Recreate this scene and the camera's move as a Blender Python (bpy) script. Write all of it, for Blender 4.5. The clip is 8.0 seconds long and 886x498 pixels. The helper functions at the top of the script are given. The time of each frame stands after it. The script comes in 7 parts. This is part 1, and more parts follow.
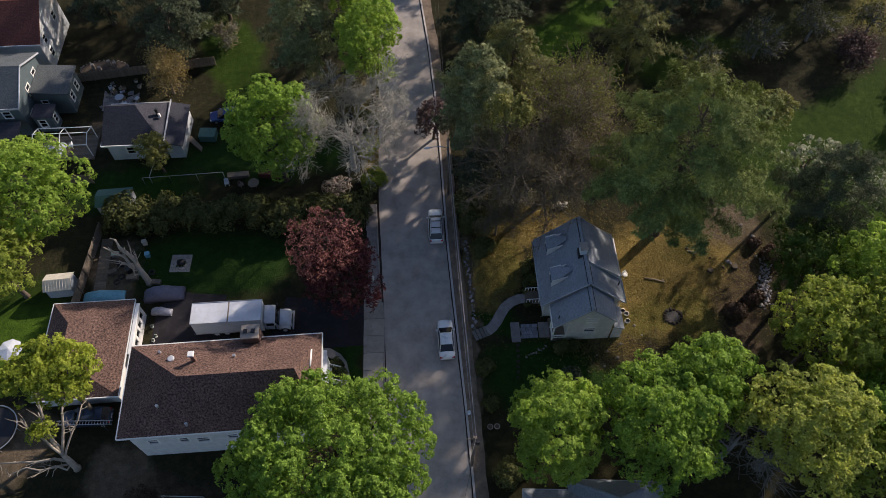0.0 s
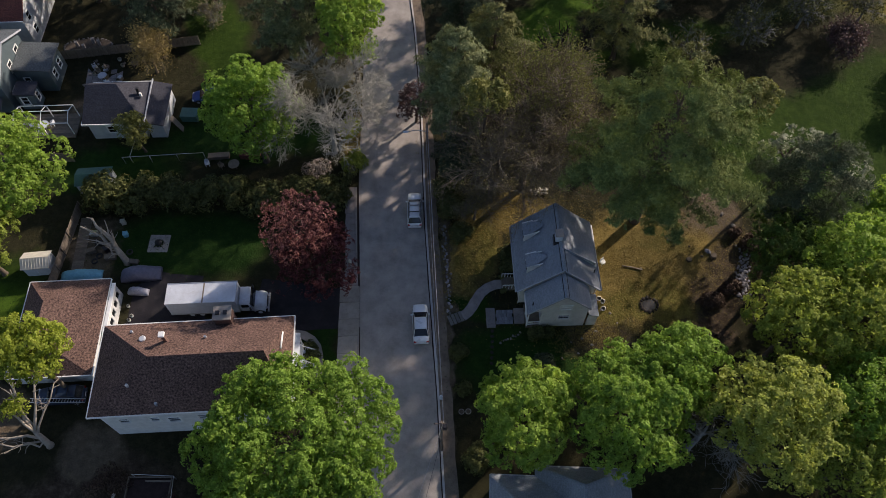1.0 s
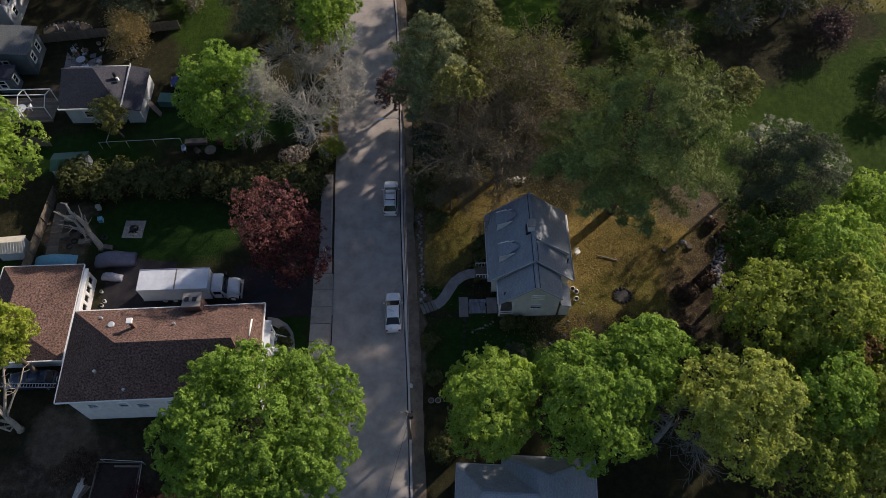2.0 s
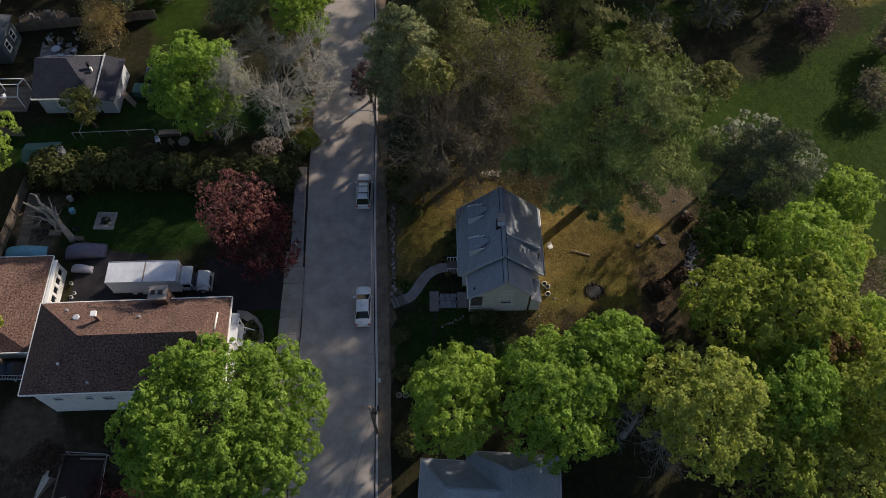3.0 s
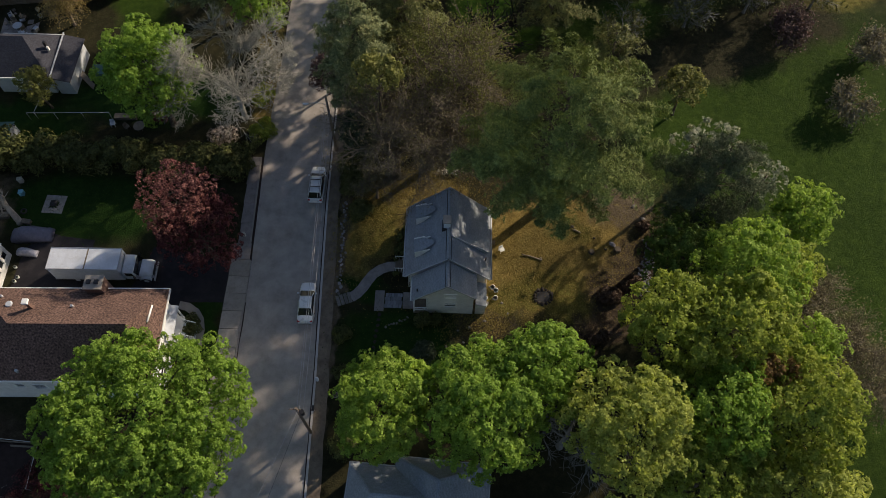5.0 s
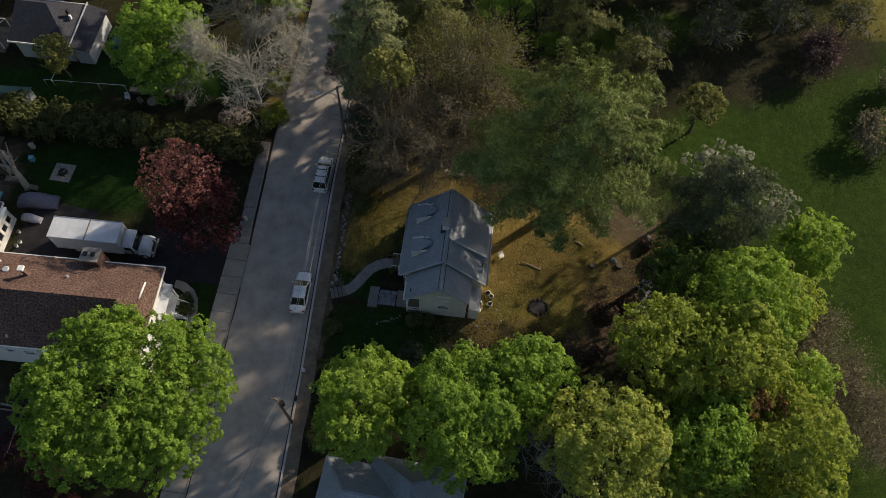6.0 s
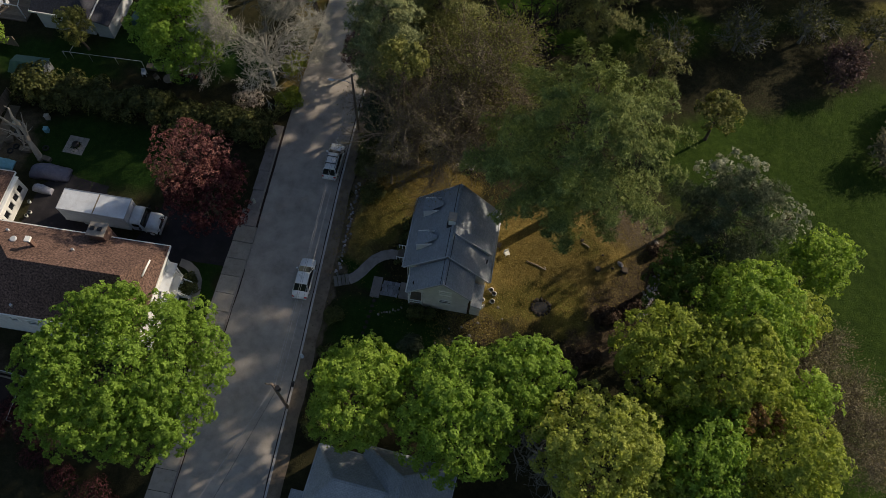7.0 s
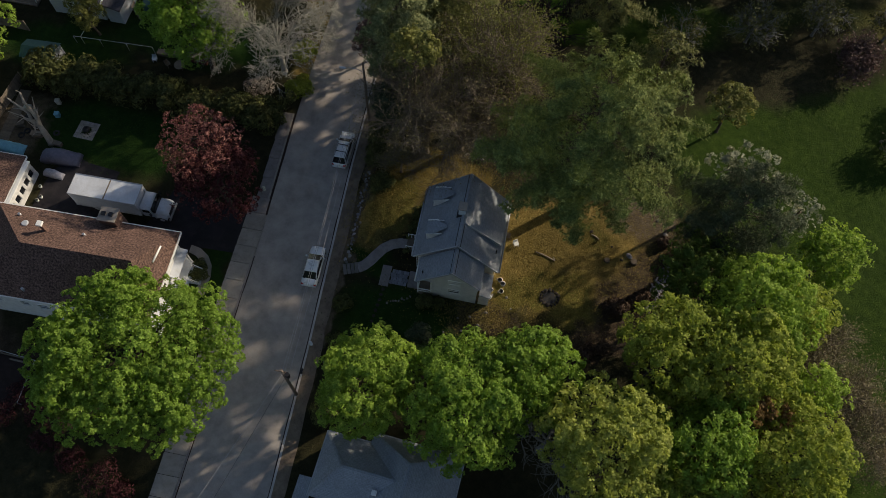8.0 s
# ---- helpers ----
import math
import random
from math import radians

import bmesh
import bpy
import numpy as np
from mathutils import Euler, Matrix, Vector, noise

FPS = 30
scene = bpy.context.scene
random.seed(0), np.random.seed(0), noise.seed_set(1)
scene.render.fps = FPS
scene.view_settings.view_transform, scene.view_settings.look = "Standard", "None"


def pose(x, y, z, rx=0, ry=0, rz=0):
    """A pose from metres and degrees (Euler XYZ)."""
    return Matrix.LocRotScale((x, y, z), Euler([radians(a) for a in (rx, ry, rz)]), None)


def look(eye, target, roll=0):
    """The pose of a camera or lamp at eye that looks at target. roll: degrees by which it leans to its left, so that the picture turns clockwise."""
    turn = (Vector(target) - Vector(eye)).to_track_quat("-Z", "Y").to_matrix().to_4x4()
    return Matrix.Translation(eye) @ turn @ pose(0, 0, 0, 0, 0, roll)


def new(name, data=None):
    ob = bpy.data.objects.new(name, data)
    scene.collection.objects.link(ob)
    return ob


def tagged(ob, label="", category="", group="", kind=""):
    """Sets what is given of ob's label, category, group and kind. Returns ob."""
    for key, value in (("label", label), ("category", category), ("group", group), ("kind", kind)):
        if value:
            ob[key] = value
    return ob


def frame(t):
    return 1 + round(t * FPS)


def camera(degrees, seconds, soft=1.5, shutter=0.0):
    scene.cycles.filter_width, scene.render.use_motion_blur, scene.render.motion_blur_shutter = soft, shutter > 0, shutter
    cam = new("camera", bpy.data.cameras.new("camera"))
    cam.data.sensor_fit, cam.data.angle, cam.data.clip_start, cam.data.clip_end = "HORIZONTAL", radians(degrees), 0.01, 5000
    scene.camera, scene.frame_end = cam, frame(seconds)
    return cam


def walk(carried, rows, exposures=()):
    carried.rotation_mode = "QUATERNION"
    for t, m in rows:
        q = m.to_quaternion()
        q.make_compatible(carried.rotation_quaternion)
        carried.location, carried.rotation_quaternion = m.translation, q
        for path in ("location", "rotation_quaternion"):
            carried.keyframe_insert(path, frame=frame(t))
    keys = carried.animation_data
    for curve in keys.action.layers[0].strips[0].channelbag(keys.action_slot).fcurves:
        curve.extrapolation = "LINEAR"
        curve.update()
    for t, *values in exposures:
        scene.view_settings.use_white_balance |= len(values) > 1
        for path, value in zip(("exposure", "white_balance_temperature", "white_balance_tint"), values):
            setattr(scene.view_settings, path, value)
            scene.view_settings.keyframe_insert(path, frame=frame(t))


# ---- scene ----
cam = camera(62.3, 8.0, soft=0.55)
PATH = [
    (0, (0.278, 0.304, 73.343), (0.324, 1.37, 71.651), -0.5),
    (0.5, (1.904, 0.392, 73.302), (1.942, 1.437, 71.597), -0.3),
    (1, (3.511, 0.468, 73.269), (3.54, 1.494, 71.553), -0.3),
    (1.5, (5.108, 0.566, 73.254), (5.132, 1.575, 71.528), -0.2),
    (3, (10.142, 1.316, 73.068), (10.157, 2.285, 71.319), 0.0),
    (3.5, (11.889, 1.793, 72.98), (11.902, 2.752, 71.225), 0.2),
    (4, (13.636, 2.388, 72.91), (13.647, 3.335, 71.148), 0.3),
    (4.5, (15.215, 3.074, 72.879), (15.223, 4.008, 71.11), 0.5),
    (6, (19.286, 5.3, 72.827), (19.216, 6.197, 71.041), 2.5),
    (6.5, (19.971, 5.84, 72.839), (19.877, 6.719, 71.045), 3.1),
    (7, (20.166, 6.091, 72.871), (20.061, 6.955, 71.07), 3.6),
    (7.5, (20.0, 6.086, 72.895), (19.891, 6.936, 71.088), 3.8),
    (8, (19.59, 5.924, 72.93), (19.48, 6.761, 71.117), 3.8),
]
EXPOSURE = [(0.0, 0.35, 6150, 18), (1.5, 0.26, 6150, 18), (3.5, 0.17, 6350, 14), (4.5, 0.17, 6500, 13), (6.5, 0.07, 6650, 10), (8.0, -0.11, 6600, 10)]
walk(cam, [(t, look(eye, target, roll)) for t, eye, target, roll in PATH], EXPOSURE)

# ---- daylight: a low warm sun from the north-east and a clear sky ----
SUN_EL, SUN_AZ = radians(23.5), radians(49.0)
world = bpy.data.worlds.new("sky")
scene.world = world
world.use_nodes = True
wn = world.node_tree.nodes
sky = wn.new("ShaderNodeTexSky")
sky.sky_type, sky.sun_disc = "NISHITA", False
sky.sun_elevation, sky.sun_rotation = SUN_EL, SUN_AZ
world.node_tree.links.new(sky.outputs[0], wn["Background"].inputs[0])
wn["Background"].inputs[1].default_value = 0.1
sun = new("sun", bpy.data.lights.new("sun", "SUN"))
sun.data.energy, sun.data.angle, sun.data.color = 5.0, radians(1.0), (1.0, 0.86, 0.66)
SUN_DIR = Vector((math.cos(SUN_EL) * math.sin(SUN_AZ), math.cos(SUN_EL) * math.cos(SUN_AZ), math.sin(SUN_EL)))
sun.matrix_world = look((0, 0, 120), Vector((0, 0, 120)) - SUN_DIR)

# ---- materials ----
def ramp(nt, fac, stops):
    n = nt.nodes.new("ShaderNodeValToRGB")
    while len(n.color_ramp.elements) < len(stops):
        n.color_ramp.elements.new(0.5)
    for e, (p, c) in zip(n.color_ramp.elements, stops):
        e.position, e.color = p, (*c, 1)
    nt.links.new(fac, n.inputs[0])
    return n.outputs[0]


def noise_tex(nt, vec, scale, detail=4.0, rough=0.6):
    n = nt.nodes.new("ShaderNodeTexNoise")
    n.inputs["Scale"].default_value, n.inputs["Detail"].default_value, n.inputs["Roughness"].default_value = scale, detail, rough
    if vec is not None:
        nt.links.new(vec, n.inputs["Vector"])
    return n.outputs["Fac"]


def math_node(nt, op, a, b=None, clamp=False):
    n = nt.nodes.new("ShaderNodeMath")
    n.operation, n.use_clamp = op, clamp
    for i, v in enumerate((a, b)):
        if v is None:
            continue
        if isinstance(v, (int, float)):
            n.inputs[i].default_value = v
        else:
            nt.links.new(v, n.inputs[i])
    return n.outputs[0]


def mix_col(nt, fac, a, b, mode="MIX"):
    n = nt.nodes.new("ShaderNodeMix")
    n.data_type, n.blend_type = "RGBA", mode
    for i, v in ((0, fac), (6, a), (7, b)):
        if isinstance(v, (int, float)):
            n.inputs[i].default_value = v
        elif isinstance(v, tuple):
            n.inputs[i].default_value = (*v, 1)
        else:
            nt.links.new(v, n.inputs[i])
    return n.outputs[2]


def shade(c, k):
    return tuple(min(1.0, v * k) for v in c)


def base_mat(name):
    m = bpy.data.materials.new(name)
    m.use_nodes = True
    nt = m.node_tree
    return m, nt, nt.nodes["Principled BSDF"]


def coords(nt, which="Object"):
    tc = nt.nodes.new("ShaderNodeTexCoord")
    info = nt.nodes.new("ShaderNodeObjectInfo")
    add = nt.nodes.new("ShaderNodeVectorMath")
    add.operation = "ADD"
    k = math_node(nt, "MULTIPLY", info.outputs["Random"], 37.0)
    nt.links.new(tc.outputs[which], add.inputs[0])
    nt.links.new(k, add.inputs[1])
    return add.outputs[0], info.outputs["Random"]


def mat(name, col, rough=0.8, metal=0.0, vary=0.25, grain=25.0, blotch=1.2, bump=0.25, dirt=None, objvar=0.0, coat=0.0):
    """A surface with grain and larger blotches; dirt is the colour of its stains."""
    m, nt, p = base_mat(name)
    vec, rnd = coords(nt)
    fine, big = noise_tex(nt, vec, grain, 3), noise_tex(nt, vec, blotch, 5, 0.65)
    c = ramp(nt, big, [(0.3, shade(col, 1 - vary)), (0.7, shade(col, 1 + vary))])
    c = mix_col(nt, 0.5 * vary + 0.05, c, ramp(nt, fine, [(0.3, shade(col, 0.4)), (0.75, shade(col, 1.6))]))
    if dirt:
        c = mix_col(nt, math_node(nt, "MULTIPLY", ramp(nt, noise_tex(nt, vec, blotch * 2.3, 6, 0.7), [(0.5, (0, 0, 0)), (0.72, (1, 1, 1))]), 0.55), c, dirt)
    if objvar:
        c = mix_col(nt, 1.0, c, ramp(nt, rnd, [(0, (1 - objvar,) * 3), (1, (1,) * 3)]), "MULTIPLY")
    nt.links.new(c, p.inputs["Base Color"])
    r = math_node(nt, "ADD", math_node(nt, "MULTIPLY", big, 0.2), rough - 0.1, True)
    nt.links.new(r, p.inputs["Roughness"])
    p.inputs["Specular IOR Level"].default_value = 0.2 if rough > 0.8 else 0.5
    p.inputs["Metallic"].default_value, p.inputs["Coat Weight"].default_value = metal, coat
    if bump:
        b = nt.nodes.new("ShaderNodeBump")
        b.inputs["Strength"].default_value, b.inputs["Distance"].default_value = bump, 0.02
        nt.links.new(fine, b.inputs["Height"])
        nt.links.new(b.outputs[0], p.inputs["Normal"])
    return m


def leaf_mat(name, cols, translucent=0.5, blotch=0.5, rough=0.6):
    """Foliage: every leaf its own tone out of three colours, clumps a little different from one another."""
    m, nt, p = base_mat(name)
    geo = nt.nodes.new("ShaderNodeNewGeometry")
    vec, rnd = coords(nt)
    c = ramp(nt, geo.outputs["Random Per Island"], [(0.0, cols[0]), (0.5, cols[1]), (1.0, cols[2])])
    c = mix_col(nt, 0.75, c, ramp(nt, noise_tex(nt, vec, blotch, 3), [(0.3, (0.85, 0.9, 0.82)), (0.7, (1.5, 1.42, 1.25))]), "MULTIPLY")
    nt.links.new(c, p.inputs["Base Color"])
    p.inputs["Roughness"].default_value, p.inputs["Specular IOR Level"].default_value = rough, 0.12
    t = nt.nodes.new("ShaderNodeBsdfTranslucent")
    nt.links.new(mix_col(nt, 1.0, c, (1.35, 1.35, 1.0), "MULTIPLY"), t.inputs[0])
    mx = nt.nodes.new("ShaderNodeMixShader")
    mx.inputs[0].default_value = translucent
    nt.links.new(p.outputs[0], mx.inputs[1])
    nt.links.new(t.outputs[0], mx.inputs[2])
    nt.links.new(mx.outputs[0], nt.nodes["Material Output"].inputs[0])
    return m


def course_mat(name, cols, width, height, mortar, rough=0.85, streak=0.35, speck=0.75, fine=5.0):
    """Courses of shingles along the slope, each tab its own tone, with weather streaks."""
    m, nt, p = base_mat(name)
    tc = nt.nodes.new("ShaderNodeTexCoord")
    br = nt.nodes.new("ShaderNodeTexBrick")
    nt.links.new(tc.outputs["UV"], br.inputs["Vector"])
    br.inputs["Color1"].default_value, br.inputs["Color2"].default_value = (*cols[0], 1), (*cols[1], 1)
    br.inputs["Mortar"].default_value = (*mortar, 1)
    for k, v in (("Scale", 1.0), ("Brick Width", width), ("Row Height", height), ("Mortar Size", 0.012), ("Bias", -0.1)):
        br.inputs[k].default_value = v
    big = noise_tex(nt, tc.outputs["UV"], 0.5, 6, 0.7)
    mid = noise_tex(nt, tc.outputs["UV"], fine, 3, 0.7)
    c = mix_col(nt, speck, br.outputs["Color"], ramp(nt, mid, [(0.36, shade(cols[0], 0.35)), (0.5, cols[1]), (0.66, shade(cols[1], 2.0))]))
    c = mix_col(nt, 0.8, c, ramp(nt, big, [(0.3, (1 - streak,) * 3), (0.7, (1 + streak,) * 3)]), "MULTIPLY")
    nt.links.new(c, p.inputs["Base Color"])
    p.inputs["Roughness"].default_value, p.inputs["Specular IOR Level"].default_value = rough, 0.2
    b = nt.nodes.new("ShaderNodeBump")
    b.inputs["Strength"].default_value, b.inputs["Distance"].default_value = 0.6, 0.02
    nt.links.new(math_node(nt, "ADD", mid, br.outputs["Fac"]), b.inputs["Height"])
    nt.links.new(b.outputs[0], p.inputs["Normal"])
    return m


def clapboard_mat(name, col):
    """Painted boards lying one over another."""
    m, nt, p = base_mat(name)
    tc = nt.nodes.new("ShaderNodeTexCoord")
    w = nt.nodes.new("ShaderNodeTexWave")
    w.bands_direction, w.wave_profile = "Z", "SAW"
    w.inputs["Scale"].default_value, w.inputs["Distortion"].default_value = 2.2, 0.05
    nt.links.new(tc.outputs["Object"], w.inputs["Vector"])
    n = noise_tex(nt, tc.outputs["Object"], 1.3, 6, 0.7)
    nt.links.new(ramp(nt, n, [(0.3, shade(col, 0.78)), (0.65, col)]), p.inputs["Base Color"])
    p.inputs["Roughness"].default_value = 0.6
    b = nt.nodes.new("ShaderNodeBump")
    b.inputs["Strength"].default_value, b.inputs["Distance"].default_value = 0.7, 0.03
    nt.links.new(w.outputs["Fac"], b.inputs["Height"])
    nt.links.new(b.outputs[0], p.inputs["Normal"])
    return m


def ground_mat():
    """One earth sheet: soil, lawns, leaf litter and meadow in uneven patches."""
    m, nt, p = base_mat("earth")
    tc = nt.nodes.new("ShaderNodeTexCoord")
    co = tc.outputs["Object"]
    wn_ = nt.nodes.new("ShaderNodeTexNoise")
    wn_.inputs["Scale"].default_value, wn_.inputs["Detail"].default_value = 0.35, 6
    nt.links.new(co, wn_.inputs["Vector"])
    off = nt.nodes.new("ShaderNodeVectorMath")
    off.operation = "MULTIPLY_ADD"
    nt.links.new(wn_.outputs["Color"], off.inputs[0])
    off.inputs[1].default_value, off.inputs[2].default_value = (5, 5, 0), (-2.5, -2.5, 0)
    add = nt.nodes.new("ShaderNodeVectorMath")
    nt.links.new(co, add.inputs[0])
    nt.links.new(off.outputs[0], add.inputs[1])
    warped = add.outputs[0]
    f1, f2, f3 = noise_tex(nt, co, 7.0, 5, 0.75), noise_tex(nt, co, 1.1, 6, 0.7), noise_tex(nt, co, 0.16, 4, 0.6)

    def surf(dark, mid, light):
        a = ramp(nt, f1, [(0.3, dark), (0.5, mid), (0.72, light)])
        b = ramp(nt, f2, [(0.3, dark), (0.5, mid), (0.7, light)])
        c = mix_col(nt, 0.55, a, b)
        return mix_col(nt, 0.7, c, ramp(nt, f3, [(0.3, (0.65, 0.68, 0.65)), (0.7, (1.3, 1.25, 1.15))]), "MULTIPLY")

    def patch(cx, cy, rx, ry, turn=0.0, soft=0.35):
        mp = nt.nodes.new("ShaderNodeMapping")
        mp.vector_type = "TEXTURE"
        mp.inputs["Location"].default_value = (cx, cy, 0)
        mp.inputs["Rotation"].default_value = (0, 0, radians(turn))
        mp.inputs["Scale"].default_value = (rx, ry, 1000)
        nt.links.new(warped, mp.inputs["Vector"])
        ln = nt.nodes.new("ShaderNodeVectorMath")
        ln.operation = "LENGTH"
        nt.links.new(mp.outputs[0], ln.inputs[0])
        return ramp(nt, ln.outputs["Value"], [(max(0.0, 1 - soft), (1, 1, 1)), (1.0, (0, 0, 0))])

    soil = surf((0.012, 0.012, 0.007), (0.028, 0.027, 0.014), (0.055, 0.05, 0.027))
    lawn = surf((0.008, 0.022, 0.005), (0.017, 0.043, 0.008), (0.034, 0.066, 0.013))
    bright = surf((0.011, 0.026, 0.004), (0.027, 0.052, 0.007), (0.05, 0.08, 0.013))
    olive = surf((0.04, 0.038, 0.01), (0.12, 0.108, 0.027), (0.23, 0.21, 0.06))
    litter = surf((0.055, 0.042, 0.011), (0.225, 0.165, 0.053), (0.43, 0.325, 0.125))
    dirt = surf((0.05, 0.039, 0.029), (0.115, 0.09, 0.064), (0.21, 0.168, 0.122))
    # sunny is lawn with sunlight put into its colour as a brighter green
    sunny = surf((0.03, 0.06, 0.008), (0.06, 0.115, 0.012), (0.1, 0.16, 0.02))
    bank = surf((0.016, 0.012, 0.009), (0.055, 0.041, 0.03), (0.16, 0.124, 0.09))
    c = soil
    for kind, spots in PATCHES:
        layer = {"lawn": lawn, "bright": bright, "litter": litter, "dirt": dirt, "soil": soil, "sunny": sunny, "bank": bank, "olive": olive}[kind]
        for s in spots:
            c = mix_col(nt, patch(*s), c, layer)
    nt.links.new(c, p.inputs["Base Color"])
    p.inputs["Roughness"].default_value = 0.95
    p.inputs["Specular IOR Level"].default_value = 0.08
    b = nt.nodes.new("ShaderNodeBump")
    b.inputs["Strength"].default_value, b.inputs["Distance"].default_value = 1.0, 0.12
    nt.links.new(math_node(nt, "ADD", f1, f2), b.inputs["Height"])
    nt.links.new(b.outputs[0], p.inputs["Normal"])
    return m


# patches of ground: centre x, y, radii, turn
PATCHES = [
    ("lawn", [(-24.5, 46, 11.5, 6.2), (13, 30, 9, 5.0), (-20, 62, 14, 5), (-36, 57, 10, 5), (-9, 31.5, 2.6, 4.2), (8, 36.8, 3.0, 2.2)]),
    ("bright", [(62, 62, 26, 26), (70, 30, 24, 44), (47, 58, 10, 9), (-25.5, 80, 5, 11, 20), (-46, 39, 7, 7), (40, 75, 12, 7)]),
    # lawn spots painted brighter to stand for sunlit grass
    ("sunny", [(20.5, 80, 5, 7), (27, 86, 6, 4), (24.5, 73.5, 5, 3.5), (-45, 36, 6, 6)]),
    ("litter", [(28, 41.5, 13.5, 8.0, 12), (7.6, 44.5, 4.2, 7.5, -18), (13, 49.5, 6, 2.8), (-6, 62, 2.0, 4.5), (-7, 70, 2, 5)]),
    ("dirt", [(4.6, 38, 1.1, 20, -1), (37, 48, 4.5, 4, 0), (-36, 45.5, 3.2, 5), (21.5, 33.2, 4.5, 2.2), (-40, 67, 6, 3), (-42, 25, 4, 5)]),
    ("soil", [(50, 72, 14, 7, 20), (60, 77, 12, 6, 10), (41, 68, 8, 5, 30)]),
    ("olive", [(70, 84, 8, 5, 10), (28, 37.6, 5, 2.6, 10), (24, 35.6, 3, 2.4, 0), (31, 35, 3.5, 1.8, 30), (8.6, 43.5, 2.4, 5, -20), (31, 44.5, 3, 2, 0)]),
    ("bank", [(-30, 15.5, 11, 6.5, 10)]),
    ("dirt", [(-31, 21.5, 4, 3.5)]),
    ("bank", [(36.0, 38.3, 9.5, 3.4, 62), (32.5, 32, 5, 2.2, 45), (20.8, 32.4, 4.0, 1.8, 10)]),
]
M_EARTH = ground_mat()
M_ASPHALT = mat("asphalt", (0.335, 0.302, 0.277), 0.88, vary=0.3, grain=25, blotch=0.55, dirt=(0.4, 0.36, 0.33))
M_DIRT = mat("bare_dirt", (0.19, 0.148, 0.112), 0.95, vary=0.4, grain=12, blotch=0.8, bump=0.8, dirt=(0.08, 0.06, 0.045))
M_DRIVE = mat("dark_asphalt", (0.024, 0.022, 0.026), 0.9, vary=0.3, grain=30, blotch=0.5, dirt=(0.048, 0.043, 0.045))
M_CONC = mat("concrete", (0.35, 0.315, 0.28), 0.88, vary=0.18, grain=35, blotch=0.9, dirt=(0.2, 0.17, 0.14), objvar=0.2)
M_KERB = mat("kerb_concrete", (0.5, 0.47, 0.45), 0.85, vary=0.2, grain=30, blotch=0.7, dirt=(0.3, 0.27, 0.25))
M_RUBBLE = mat("pale_rubble", (0.38, 0.35, 0.36), 0.9, vary=0.3, grain=18, blotch=4, objvar=0.45, bump=0.6)
M_SPLIT = mat("split_wood", (0.58, 0.54, 0.47), 0.85, vary=0.25, grain=20, blotch=4, objvar=0.3)
M_CABLE = mat("weathered_cable", (0.33, 0.32, 0.33), 0.6, 0.0, vary=0.1, bump=0)
M_OLDCONC = mat("old_concrete", (0.27, 0.24, 0.23), 0.9, vary=0.25, grain=35, blotch=0.9, dirt=(0.11, 0.1, 0.09), objvar=0.25)
M_DARKSTONE = mat("dark_stone", (0.045, 0.038, 0.035), 0.9, vary=0.3, grain=18, blotch=4, objvar=0.4, bump=0.6)
M_GREYTRIM = mat("grey_trim", (0.42, 0.44, 0.48), 0.55, vary=0.1, grain=12, blotch=1.5, bump=0.05)
M_STONE = mat("field_stone", (0.24, 0.22, 0.2), 0.9, vary=0.3, grain=18, blotch=4, objvar=0.45, bump=0.6)
M_BLUESTONE = mat("bluestone", (0.26, 0.26, 0.29), 0.85, vary=0.2, grain=20, blotch=3, objvar=0.35)
M_BROWNROOF = course_mat("brown_shingle", [(0.08, 0.047, 0.044), (0.13, 0.081, 0.065)], 0.33, 0.16, (0.04, 0.026, 0.022))
M_GREYROOF = course_mat("blue_grey_shingle", [(0.25, 0.275, 0.31), (0.3, 0.325, 0.36)], 0.33, 0.16, (0.21, 0.22, 0.25), streak=0.16, speck=0.14)
M_DARKROOF = course_mat("charcoal_shingle", [(0.036, 0.038, 0.052), (0.052, 0.053, 0.066)], 0.33, 0.16, (0.038, 0.038, 0.046), streak=0.2, speck=0.3)
M_SLATEROOF = course_mat("slate_grey_shingle", [(0.085, 0.098, 0.105), (0.11, 0.122, 0.13)], 0.33, 0.16, (0.07, 0.078, 0.085), streak=0.2, speck=0.25)
M_REDROOF = course_mat("red_shingle", [(0.13, 0.045, 0.035), (0.17, 0.06, 0.045)], 0.33, 0.16, (0.06, 0.03, 0.02), streak=0.15, speck=0.3)
M_WHITE = clapboard_mat("white_clapboard", (0.78, 0.78, 0.77))
M_PALEBLUE = clapboard_mat("pale_siding", (0.55, 0.58, 0.62))
M_BLUEWALL = clapboard_mat("blue_siding", (0.1, 0.135, 0.15))
M_TRIM = mat("white_trim", (0.8, 0.8, 0.78), 0.5, vary=0.08, grain=12, blotch=1.5, bump=0.05)
M_BRICK = mat("chimney_brick", (0.17, 0.105, 0.085), 0.85, vary=0.3, grain=14, blotch=5, bump=0.5)
M_METAL = mat("grey_metal", (0.5, 0.5, 0.52), 0.45, 0.8, vary=0.15, bump=0.05)
M_DARKMETAL = mat("black_metal", (0.03, 0.03, 0.034), 0.5, 0.4, vary=0.3, bump=0.05)
M_WOOD = mat("grey_wood", (0.2, 0.165, 0.13), 0.85, vary=0.3, grain=30, blotch=2, objvar=0.3)
M_POLE = mat("pole_wood", (0.19, 0.15, 0.12), 0.85, vary=0.3, grain=40, blotch=2)
M_DECKWOOD = mat("tan_wood", (0.4, 0.27, 0.15), 0.75, vary=0.25, grain=25, blotch=2, objvar=0.2)
